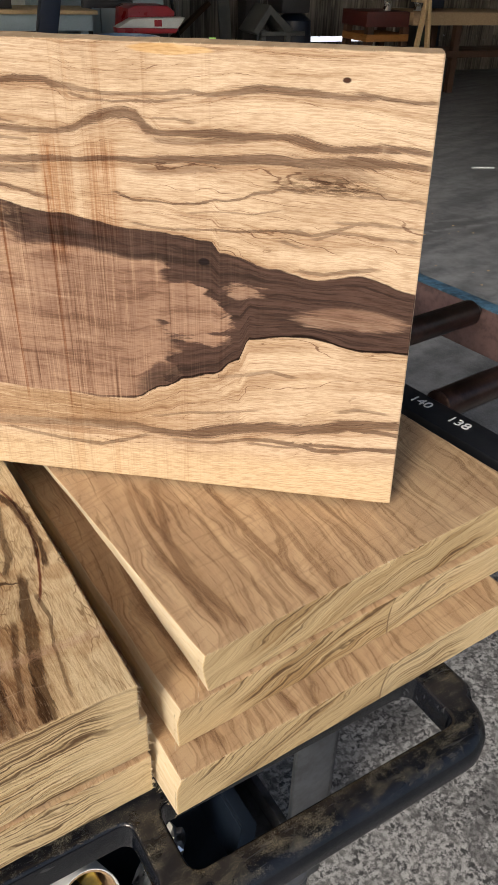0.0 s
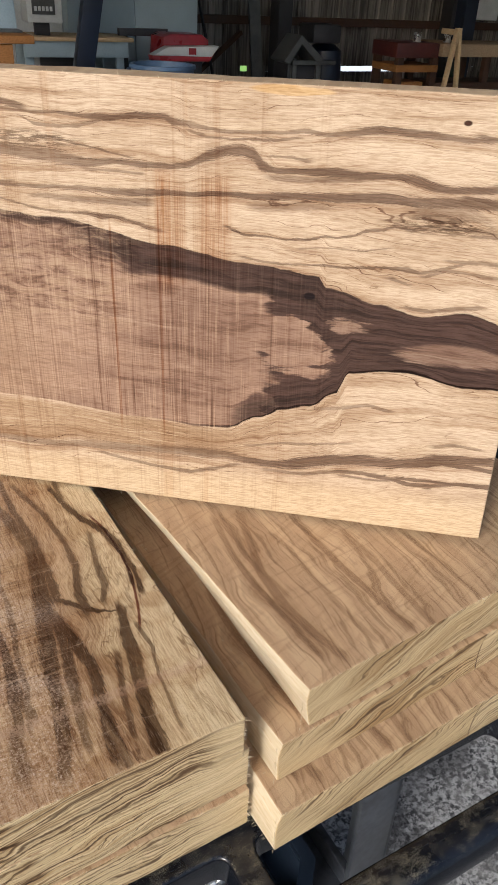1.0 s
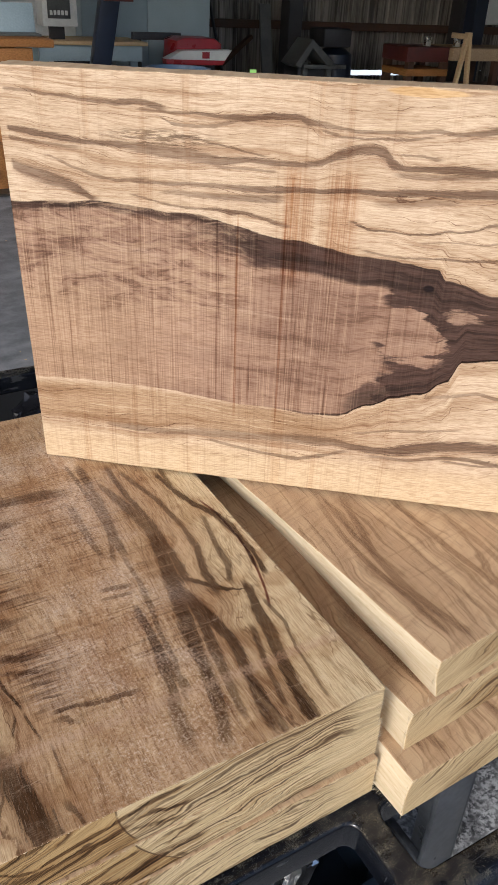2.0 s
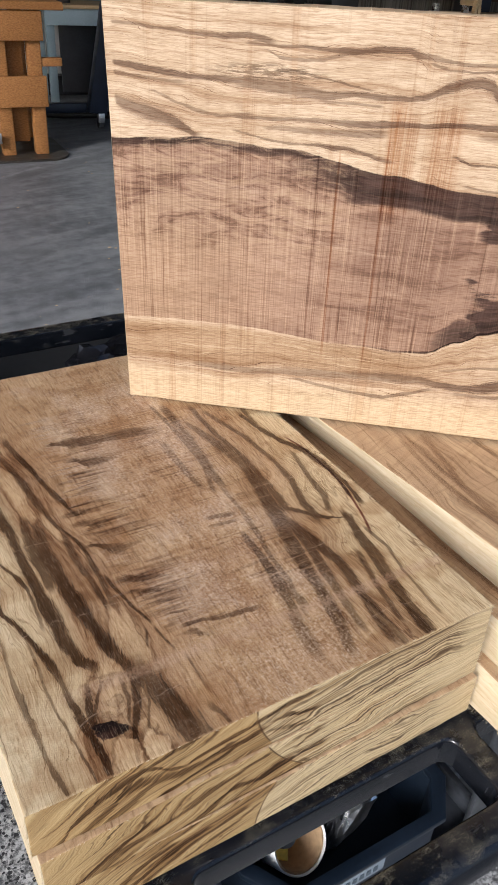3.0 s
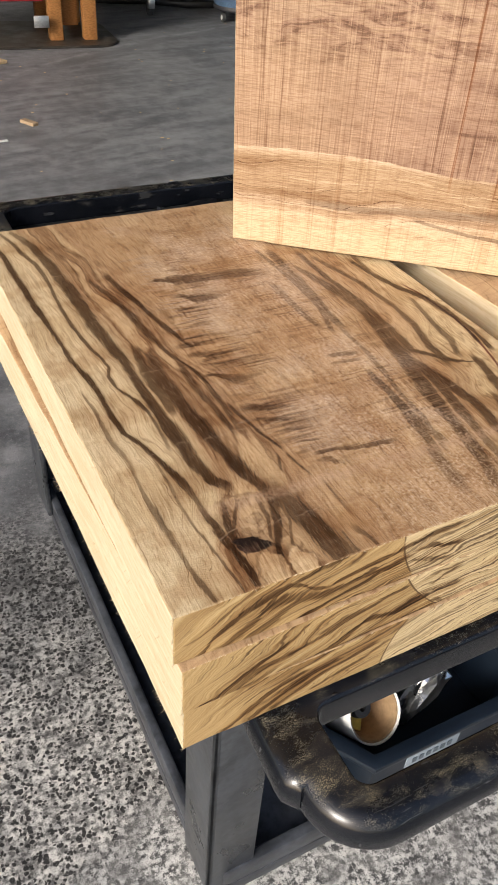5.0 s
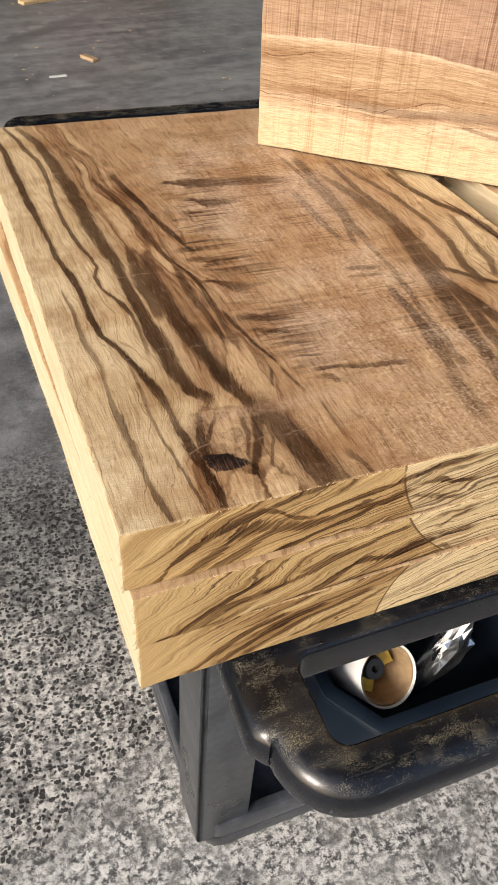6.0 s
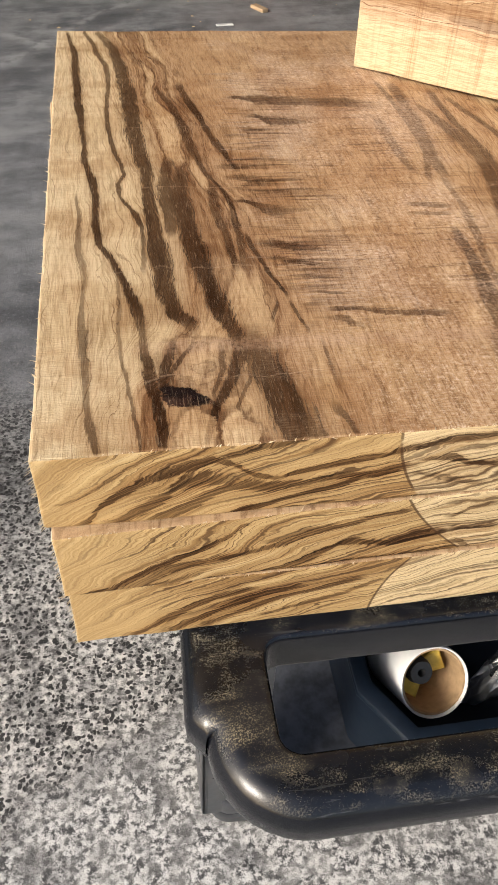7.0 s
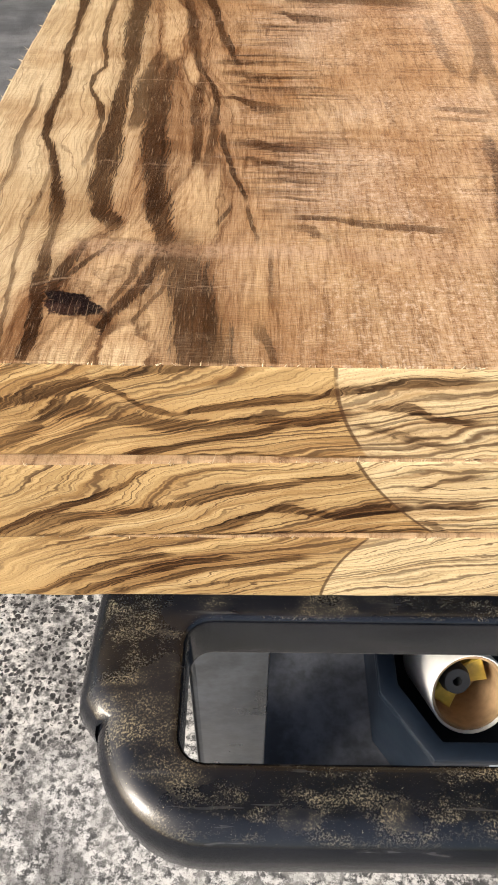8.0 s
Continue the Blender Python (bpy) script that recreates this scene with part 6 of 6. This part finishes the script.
# ---- upright board ----
D = Vector((0.797 - 0.249, 0.153 - 0.544, 0.008)).normalized()
ANG = math.degrees(math.atan2(D.y, D.x))
b = slab("upright_board", 0.6735, 0.045, 0.4655, [WOOD_EDGE, WOOD_FACE, WOOD_SIDE], "pale figured board with dark heartwood wedge, standing on edge", "wood board", pose(0.249, 0.544, 0.9885, 0, 0, ANG) @ pose(0, 0, 0, 0, -0.75, 0), seed=15, cuts=34)
b.data.transform(Matrix(((1, 0, -0.019, 0), (0, 1, 0, 0), (0, 0, 1, 0), (0, 0, 0, 1))))
splinters(b, [((0, 0, 0), (0.67, 0, 0), 60, (0, -1, -0.3)), ((0, 0, 0.4655), (0.67, 0, 0.4655), 60, (0, -0.6, 0.6))], 44, WOOD_SIDE)

# ---- things on the lower shelf ----


def tote():
    t = empty("storage_tote", CART, "open navy plastic tote with chamfered corners", "storage bin")
    o = [(0.375, 0.118), (0.650, 0.118), (0.700, 0.175), (0.700, 0.50), (0.650, 0.55), (0.375, 0.55), (0.325, 0.50), (0.325, 0.195)]
    i = [(0.380, 0.130), (0.645, 0.130), (0.688, 0.180), (0.688, 0.495), (0.645, 0.538), (0.380, 0.538), (0.337, 0.495), (0.337, 0.200)]
    o2 = [(0.5125 + (x - 0.5125) * 1.06, 0.334 + (y - 0.334) * 1.05) for x, y in o]
    part("wall", prism(o, [i], 0.1505, 0.300, 0.002, 1), BIN, t)
    part("lip", prism(o2, [i], 0.2995, 0.313, 0.003, 2), BIN, t)
    part("base", prism(i, [], 0.1505, 0.156, 0), BIN, t)
    lab = part("label", box(0.440, 0.545, 0.1165, 0.1185, 0.245, 0.280, 0.0005), LABELG, t, "grey label with worn lettering")
    for k in range(6):
        part("letter_bar", box(0.452 + k * 0.014, 0.460 + k * 0.014, 0.1150, 0.1166, 0.256, 0.268, 0), BAR, lab)
    return t


tote()
r = empty("paper_roll", CART @ pose(0.424, 0.232, 0.264, 50, 0, 6), "white paper roll with cardboard core and yellow insert", "paper roll")
part("roll", lathe([(0.030, -0.075), (0.050, -0.075), (0.051, -0.070), (0.051, 0.048), (0.050, 0.050), (0.0487, 0.050), (0.0478, 0.046), (0.0478, -0.062)], 40), PAPER, r)
part("core", lathe([(0.001, -0.060), (0.0472, -0.060), (0.0472, 0.046), (0.0445, 0.046), (0.044, 0.040), (0.044, -0.040), (0.001, -0.045)], 32), CARD, r, "brown cardboard core")
for a, reach in ((15, 0.038), (235, 0.036)):
    part("insert", prism([(0.006, -0.010), (reach, -0.017), (reach + 0.002, 0.016), (0.008, 0.012)], [], -0.04, 0.012, 0.002, 1), YELLOW, r, "yellow plastic insert").matrix_local = pose(-0.006, 0.006, 0, 0, 0, a)
part("plug", lathe([(0.004, -0.042), (0.017, -0.042), (0.019, 0.025), (0.016, 0.036), (0.006, 0.036), (0.005, 0.02)], 20), TRAY, r, "black rubber plug").matrix_local = pose(-0.012, 0.012, 0)


def crumple(name, size, mat, m, label, category, seed, smooth=False, sub=4, tall=1.0):
    bm = bmesh.new()
    bmesh.ops.create_icosphere(bm, subdivisions=sub, radius=1.0)
    off = Vector((seed, seed * 2, seed * 3))
    for v in bm.verts:
        q = Vector((v.co.x, v.co.y, v.co.z * tall))
        k = 1 + 0.45 * noise.noise(q * 2.1 + off) + 0.25 * abs(noise.noise(q * 5.5 + off)) + 0.12 * noise.noise(q * 12 + off)
        v.co = Vector((v.co.x * size[0], v.co.y * size[1], v.co.z * size[2])) * k
    ob = obj(name, bm, mat, None, "", smooth)
    ob.matrix_world = m
    return tagged(ob, label, category)


crumple("foil_wrapper", (0.042, 0.024, 0.085), FOIL, CART @ pose(0.555, 0.225, 0.245, 8, 16, 20), "crumpled shiny silver foil wrapper in the tote", "foil", 3, sub=3, tall=0.3)
crumple("plastic_bag", (0.10, 0.06, 0.055), BAG, CART @ pose(0.44, 1.02, 0.752, 0, 0, 20), "crumpled black plastic bag lying in the cart tray", "bag", 5, True)

# ---- roller conveyor ----


def conveyor():
    c = empty("roller_conveyor", CART @ pose(1.090, -0.25, 0, 0, 0, 5.0), "steel roller conveyor with dark rusty rollers and black rail", "roller conveyor")
    near = part("near_rail", box(-0.008, 0.052, 0, 1.2, 0.885, 0.950, 0.004), RAIL, c, "black painted rail with white handwritten numbers")
    far = part("far_rail", box(0.42, 0.45, 0, 1.2, 0.85, 0.945, 0.003), RUSTRAIL, c, "rusty reddish channel rail")
    part("paint_edge", box(0.418, 0.452, 0, 1.2, 0.9452, 0.9492, 0.001), BLUECHIP, far, "chipped blue paint along the edge")
    for k in range(5):
        y = 0.107 + 0.22 * k
        bm = tube([(0.052, y, 0.938), (0.056, y, 0.938), (0.395, y, 0.938), (0.402, y, 0.938), (0.42, y, 0.938)], [0.020, 0.0255, 0.0255, 0.020, 0.010], 24)
        part("roller", bm, ROLLER, c)
    for x in (0.022, 0.435):
        for y in (0.10, 1.10):
            part("leg", box(x - 0.018, x + 0.018, y - 0.02, y + 0.02, 0.0, 0.885 if x < 0.1 else 0.85, 0.003), RAIL, c)
    for txt, y in (("140", 0.575), ("138", 0.500)):
        cu = bpy.data.curves.new("numbers", "FONT")
        cu.body, cu.size, cu.extrude = txt, 0.026, 0.0004
        tmp = bpy.data.objects.new("numbers", cu)
        scene.collection.objects.link(tmp)
        dg = bpy.context.evaluated_depsgraph_get()
        me = bpy.data.meshes.new_from_object(tmp.evaluated_get(dg))
        bpy.data.objects.remove(tmp)
        me.materials.clear()
        me.materials.append(CHALK)
        me.transform(pose(0, 0, 0, 0, 0, -86))
        t = new("numbers", me)
        t.parent = near
        t.matrix_local = pose(0.016, y, 0.9507)
        t["label"] = "white handwritten number"
    return c


conveyor()

# ---- back of the workshop ----


def corrugated_wall(name, x0, x1, z0, z1, y, label):
    bm = bmesh.new()
    prof = []
    x = x0
    while x < x1:
        prof += [(x, 0), (x + 0.16, 0), (x + 0.175, -0.022), (x + 0.205, -0.022)]
        x += 0.22
    prof.append((x1, 0))
    rows = [[bm.verts.new((a, y + b + d, z)) for a, b in prof] for d, z in ((0, z0), (0, z1), (0.006, z1), (0.006, z0))]
    for A, B in zip(rows, rows[1:] + rows[:1]):
        for k in range(len(prof) - 1):
            bm.faces.new((A[k], A[k + 1], B[k + 1], B[k]))
    bmesh.ops.recalc_face_normals(bm, faces=bm.faces)
    return tagged(obj(name, bm, SHEET), label, "wall", kind="structure")


corrugated_wall("wall_north_lower", XL, XR, 0.0, 0.43, YB - 0.1, "weathered corrugated metal wall sheeting of the workshop")
corrugated_wall("wall_north_gap", 5.20, 6.45, 0.43, 0.50, YB - 0.1, "weathered corrugated metal wall sheeting of the workshop")
corrugated_wall("wall_north_left", XL, 5.08, 0.43, 0.50, YB - 0.1, "weathered corrugated metal wall sheeting of the workshop")
corrugated_wall("wall_north_right", 7.60, XR, 0.43, 0.50, YB - 0.1, "weathered corrugated metal wall sheeting of the workshop")
corrugated_wall("wall_north", XL, XR, 0.50, EAVE, YB - 0.1, "weathered corrugated metal wall sheeting of the workshop")
setting("backdrop", box(6.2, 10.5, YB + 1.5, YB + 1.52, 0.0, 1.0, 0), DAY, "bright daylit yard beyond the wall", "backdrop")
setting("backdrop", box(4.9, 6.1, YB + 1.5, YB + 1.52, 0.0, 1.0, 0), LEAFDAY, "bright grass beyond the wall", "backdrop")
for z in (1.06, 2.2, 3.3):
    setting("girt", box(XL, XR, YB - 0.24, YB - 0.13, z - 0.05, z + 0.05, 0.004), GIRT, "rust-brown timber rail across the sheeting", "rail")
for x in (5.55, 8.35):
    setting("column", box(x - 0.1, x + 0.1, YB - 0.50, YB - 0.25, 0, EAVE, 0.004), DARKMETAL, "dark steel column against the back wall", "column")


def enclosure():
    e = empty("machine_enclosure", pose(0, 0, 0), "large pale blue-grey sheet-metal machine enclosure", "machine")
    part("panel", box(2.45, 3.20, 9.0, 9.9, 0.20, 2.6, 0.01), PANEL, e)
    part("panel", box(3.205, 3.95, 9.0, 9.9, 0.20, 2.6, 0.01), PANEL, e)
    part("panel", box(0.9, 2.445, 9.25, 9.9, 0.20, 2.6, 0.01), WHITEBOX, e)
    part("plinth", box(0.95, 3.9, 9.1, 9.85, 0.0, 0.20, 0.005), DARKMETAL, e)
    return e


enclosure()


def desk():
    d = empty("metal_desk", pose(0, 0, 0), "grey metal desk with a pale wooden top", "desk")
    part("top", box(1.75, 2.90, 8.1, 8.8, 0.925, 0.960, 0.004), PALEPINE, d, "pale wooden top")
    part("apron", box(1.80, 2.85, 8.14, 8.18, 0.78, 0.925, 0.003), PANEL, d)
    for x in (1.82, 2.74):
        for y in (8.2, 8.7):
            part("leg", box(x, x + 0.08, y, y + 0.05, 0, 0.925, 0.003), PANEL, d)
    part("back_panel", box(2.05, 2.45, 8.65, 8.69, 0.1, 0.925, 0.003), DARKMETAL, d)
    return d


desk()


def control_box():
    e = empty("control_cabinet", pose(0, 0, 0), "off-white control cabinet with dark button panel", "control panel")
    part("case", box(1.86, 2.20, 8.15, 8.45, 1.08, 1.85, 0.01), WHITEBOX, e)
    f = part("face", box(1.91, 2.13, 8.138, 8.150, 1.15, 1.60, 0.003), GREYMETAL, e, "dark grey button panel")
    for i in range(5):
        part("switch", box(1.93 + i * 0.037, 1.955 + i * 0.037, 8.128, 8.139, 1.18, 1.22, 0.002), WHITEBOX, f)
    for i in range(4):
        part("switch", box(1.94 + i * 0.045, 1.965 + i * 0.045, 8.128, 8.139, 1.36, 1.39, 0.002), RED if i % 2 else DARKMETAL, f)
    part("bracket", box(1.96, 2.10, 8.3, 8.4, 0.9605, 1.08, 0.003), DARKMETAL, e)
    return e


control_box()


def gantry():
    e = empty("gantry_hoist", pose(0, 0, 0), "dark blue steel gantry post on casters", "gantry")
    bm = box(-0.085, 0.085, -0.06, 0.06, 0, 3.6, 0.008)
    bmesh.ops.transform(bm, matrix=pose(2.02, 7.25, 0.13, 0, 11.5, 0), verts=bm.verts)
    part("post", bm, NAVY, e)
    part("foot_beam", box(1.45, 2.12, 7.30, 7.40, 0.13, 0.21, 0.005), NAVY, e)
    part("collar", box(2.20, 2.46, 7.14, 7.36, 1.34, 1.44, 0.006), REDBROWN, e)
    for x in (1.50, 2.05):
        w = part("caster", tube([(x - 0.02, 7.24, 0.055), (x + 0.02, 7.24, 0.055)], 0.055, 20), RUBBER, e)
        part("fork", box(x - 0.03, x + 0.03, 7.17, 7.21, 0.06, 0.14, 0.004), STEEL, w)
    return e


gantry()


def hose(path, label):
    ob = obj("hose", tube(path, 0.035, 10), HOSE, None, "", True)
    return tagged(ob, label, "hose")


hose([(1.4, 8.0, 0.036), (1.8, 7.75, 0.036), (2.2, 7.7, 0.036), (2.5, 7.5, 0.036), (2.9, 7.5, 0.036), (3.1, 7.7, 0.036), (2.9, 7.95, 0.036), (2.6, 7.9, 0.036)], "thick black hose coiled on the floor")


def bin_on_wheels():
    e = empty("waste_bin", pose(2.80, 6.95, 0), "blue-grey round waste bin on a caster dolly", "waste bin")
    part("tub", lathe([(0.001, 0.13), (0.225, 0.13), (0.235, 0.15), (0.285, 0.80), (0.30, 0.81), (0.30, 0.84), (0.27, 0.84), (0.22, 0.17), (0.001, 0.16)], 40), BINBLUE, e)
    part("dolly", lathe([(0.001, 0.095), (0.23, 0.095), (0.24, 0.11), (0.23, 0.131), (0.001, 0.131)], 32), DARKMETAL, e)
    for a in (200, 255, 310, 70):
        x, y = 0.19 * math.cos(radians(a)), 0.19 * math.sin(radians(a))
        w = part("caster", tube([(x - 0.012, y, 0.04), (x + 0.012, y, 0.04)], 0.04, 18), RUBBER, e)
        part("hub", tube([(x - 0.015, y, 0.04), (x + 0.015, y, 0.04)], 0.02, 14), WHITEBOX, w)
    return e


bin_on_wheels()


def workbench():
    e = empty("wooden_workbench", pose(0, 0, 0), "orange pine workbench with slatted end and red tray", "workbench")
    for x in (0.30, 0.98, 1.24):
        part("leg", box(x, x + 0.10, 6.22, 6.32, 0.02, 1.02, 0.006), PINE, e)
        part("leg", box(x, x + 0.10, 6.85, 6.95, 0.02, 1.02, 0.006), PINE, e)
    part("slat", box(0.96, 1.36, 6.18, 6.22, 0.38, 0.60, 0.006), PINE, e)
    part("slat", box(0.96, 1.36, 6.18, 6.22, 0.84, 1.04, 0.006), PINE, e)
    part("back_slat", box(1.02, 1.22, 6.34, 6.37, 0.10, 1.00, 0.004), PINE, e)
    part("peg", box(1.34, 1.50, 6.23, 6.29, 0.66, 0.72, 0.006), PINE, e)
    part("top", box(0.10, 1.52, 6.16, 7.05, 1.045, 1.10, 0.006), PINE, e)
    part("tray", box(0.34, 0.955, 6.24, 6.80, 0.28, 0.80, 0.01), RED, e, "red enamel tray")
    part("bracket", box(0.86, 0.97, 6.165, 6.18, 0.12, 0.20, 0.002), STEEL, e)
    return e


workbench()
tagged(obj("floor_plate", prism(rounded(0.05, 1.50, 6.05, 6.95, 0.2, 8), [], 0.0005, 0.019, 0.004, 1), MAT), "stained dark floor plate under the workbench", "mat")
lap = empty("laptop", pose(1.33, 6.55, 1.1005), "open grey laptop on the workbench", "laptop")
part("base", box(-0.16, 0.16, -0.11, 0.11, 0, 0.016, 0.003), GREYMETAL, lap)
bm = box(-0.16, 0.16, 0, 0.008, 0, 0.21, 0.003)
bmesh.ops.transform(bm, matrix=pose(0, 0.11, 0.012, -12), verts=bm.verts)
part("screen", bm, PANEL, lap)


def planer():
    e = empty("planer", pose(0, 0, 0), "red and white planer hood on a dark frame", "planer")
    o = [(3.02, 0.82), (3.20, 0.92), (3.76, 0.93), (3.66, 0.80), (3.05, 0.785)]
    def wedge(pts, y0, y1):
        bm = prism(pts, [], 0, y1 - y0, 0.008, 2)
        bmesh.ops.transform(bm, matrix=pose(0, y1, 0, 90), verts=bm.verts)
        return bm
    part("hood", wedge([(3.03, 0.825), (3.20, 0.905), (3.76, 0.915), (3.68, 0.815)], 7.90, 8.05), WHITEBOX, e, "white hood front")
    part("skirt", wedge([(3.04, 0.77), (3.03, 0.824), (3.685, 0.814), (3.76, 0.912), (3.66, 0.77)], 7.92, 8.05), RED, e, "red skirt")
    part("cover", wedge([(3.18, 0.80), (3.20, 0.98), (3.28, 1.01), (3.62, 1.01), (3.70, 0.96), (3.70, 0.80)], 8.055, 8.45), RED, e, "red cover")
    part("badge", box(3.42, 3.50, 7.893, 7.90, 0.835, 0.895, 0.001), RED, e)
    part("frame", wedge([(2.86, 0.0), (2.86, 1.03), (3.40, 1.03), (3.40, 0.96), (2.95, 0.96), (2.95, 0.0)], 8.47, 8.55), DARKMETAL, e)
    part("stand", box(3.25, 3.65, 8.1, 8.4, 0.0, 0.80, 0.01), DARKMETAL, e)
    return e


planer()
tagged(obj("blue_drum", lathe([(0.001, 0), (0.29, 0), (0.30, 0.02), (0.30, 0.68), (0.31, 0.70), (0.30, 0.72), (0.001, 0.72)], 36), BLUEDRUM, None, "", True), "dark blue steel drum beside the planer", "drum").matrix_world = pose(3.02, 7.75, 0)


def grinder():
    e = empty("grey_machine", pose(0, 0, 0), "grey bench machine with gabled guard and dark motor", "machine")
    bm = prism([(5.00, 0.70), (5.22, 0.98), (5.55, 0.72), (5.48, 0.66), (5.23, 0.88), (5.08, 0.66)], [], 0, 0.40, 0.006, 2)
    bmesh.ops.transform(bm, matrix=pose(0, 9.2, 0, 90), verts=bm.verts)
    part("guard", bm, GREYMETAL, e)
    part("motor", box(5.46, 5.86, 8.95, 9.35, 0.88, 1.09, 0.03), DARKMETAL, e)
    part("body", box(5.10, 5.50, 8.9, 9.3, 0.10, 0.66, 0.02), DARKMETAL, e)
    part("head", lathe([(0.001, 0.25), (0.24, 0.25), (0.25, 0.3), (0.22, 0.80), (0.1, 0.88), (0.001, 0.88)], 24), NAVY, e).matrix_local = pose(5.74, 9.15, 0)
    for x in (5.14, 5.48):
        part("post", box(x, x + 0.06, 8.84, 8.90, 0, 0.72, 0.004), GREYMETAL, e)
    part("table", box(5.12, 5.72, 8.80, 8.895, 0.655, 0.70, 0.004), GREYMETAL, e)
    part("foot", box(5.1, 5.95, 8.9, 9.4, 0, 0.10, 0.01), DARKMETAL, e)
    part("foot", box(5.6, 5.9, 9.0, 9.3, 0.1, 0.26, 0.01), DARKMETAL, e)
    return e


grinder()


def leaning(name, a, b, w, t, mat, label, category):
    a, b = Vector(a), Vector(b)
    d = b - a
    bm = box(-w / 2, w / 2, -t / 2, t / 2, 0, d.length, 0.004)
    bmesh.ops.transform(bm, matrix=Matrix.Translation(a) @ d.to_track_quat("Z", "Y").to_matrix().to_4x4(), verts=bm.verts)
    return tagged(obj(name, bm, mat), label, category)


leaning("timber_prop", (5.05, 9.55, 0.005), (5.10, 9.95, 1.30), 0.15, 0.05, GREYMETAL, "grey weathered timber leaning against the back wall", "timber")
leaning("timber_brace", (4.15, 9.85, 0.35), (5.0, 10.1, 0.92), 0.07, 0.05, GIRT, "brown timber brace against the corrugated wall", "timber")
leaning("metal_rod", (4.55, 9.7, 0.005), (4.32, 10.1, 1.6), 0.03, 0.03, DARKMETAL, "thin dark rod leaning on the rail", "rod")


def right_bench():
    e = empty("timber_bench", pose(0, 0, 0), "long heavy timber bench with red-brown drawer box", "bench")
    part("top", box(6.95, 9.6, 8.3, 9.0, 0.80, 0.945, 0.008), WOOD_EDGE, e)
    part("drawer_box", box(6.30, 6.93, 8.35, 8.9, 0.78, 0.945, 0.006), REDBROWN, e, "red-brown painted drawer box")
    part("shelf", box(6.32, 6.95, 8.35, 8.9, 0.62, 0.70, 0.006), PINE, e)
    part("shelf", box(6.95, 9.5, 8.35, 8.9, 0.42, 0.50, 0.006), GIRT, e)
    for x in (6.34, 6.86, 7.7, 9.3):
        for y in (8.36, 8.84):
            part("leg", box(x, x + 0.09, y, y + 0.08, 0, 0.80 if x > 6.9 else 0.78, 0.004), GIRT, e)
    part("crate", box(6.46, 6.80, 8.42, 8.8, 0.12, 0.50, 0.006), PINE, e)
    part("crate_foot", box(6.45, 6.85, 8.42, 8.8, 0.0, 0.12, 0.004), GIRT, e)
    return e


right_bench()
for x in (6.72, 7.18):
    tagged(obj("tin_can", lathe([(0.001, 0), (0.045, 0), (0.047, 0.005), (0.045, 0.10), (0.047, 0.105), (0.001, 0.105)], 20), GLASSJAR, None, "", True), "small shiny tin can on the bench", "can").matrix_world = pose(x, 8.55, 0.9455)


def sawhorse():
    e = empty("sawhorse", pose(6.86, 7.95, 0), "pale wooden A-shaped trestle", "trestle")
    for s in (-1, 1):
        for y in (0,):
            bm = box(-0.020, 0.020, -0.03, 0.03, 0, 1.14, 0.003)
            bmesh.ops.transform(bm, matrix=pose(s * 0.155, y, 0.005, 0, -s * 7.2, 0), verts=bm.verts)
            part("leg", bm, PALEPINE, e)
    part("beam", box(-0.02, 0.02, 0.032, 0.30, 1.06, 1.12, 0.004), PALEPINE, e)
    return e


sawhorse()
setting("column", box(7.72, 7.92, 8.95, 9.15, 0, EAVE, 0.006), NAVY, "dark blue-grey steel column beside the bench", "column")
for k in range(3):
    setting("window_panel", box(8.7 + 0.75 * k, 9.35 + 0.75 * k, YB - 0.20, YB - 0.14, 1.14, 2.1, 0.01), WHITEBOX, "pale painted panel on the back wall", "panel")
# litter
rng = random.Random(5)
tagged(obj("wood_chip", box(-0.055, 0.055, -0.02, 0.02, 0, 0.018, 0.003), WOOD_EDGE), "small brown wood offcut lying on the floor", "offcut").matrix_world = pose(0.50, 4.31, 0.0005, 0, 0, -58)
tagged(obj("paint_chip", box(-0.045, 0.045, -0.012, 0.012, 0, 0.006, 0.002), WHITEBOX), "small white chip lying on the dark floor", "chip").matrix_world = pose(0.30, 4.035, 0.0005, 0, 0, 12)
tagged(obj("wood_strip", box(-0.24, 0.15, -0.035, 0.035, 0, 0.02, 0.003), PALEPINE), "pale wooden strip lying on the dark floor", "offcut").matrix_world = pose(0.43, 5.63, 0.0005, 0, 0, 30)
tagged(obj("metal_strip", box(-0.10, 0.10, -0.012, 0.012, 0, 0.01, 0.002), WHITEBOX), "white strip lying on the dark floor", "strip").matrix_world = pose(5.25, 4.82, 0.0005, 0, 0, -20)
bm = bmesh.new()
for k in range(260):
    x, y = rng.uniform(-1.2, 4.5), rng.uniform(2.5, 7.0)
    s = rng.uniform(0.002, 0.008)
    add(bm, box(x - s, x + s, y - s * 0.6, y + s * 0.6, 0.0005, 0.0005 + s * 0.4, 0))
o = tagged(obj("floor_crumbs", bm, PALEPINE), "scattered pale wood crumbs on the dark floor", "crumbs", kind="stuff")
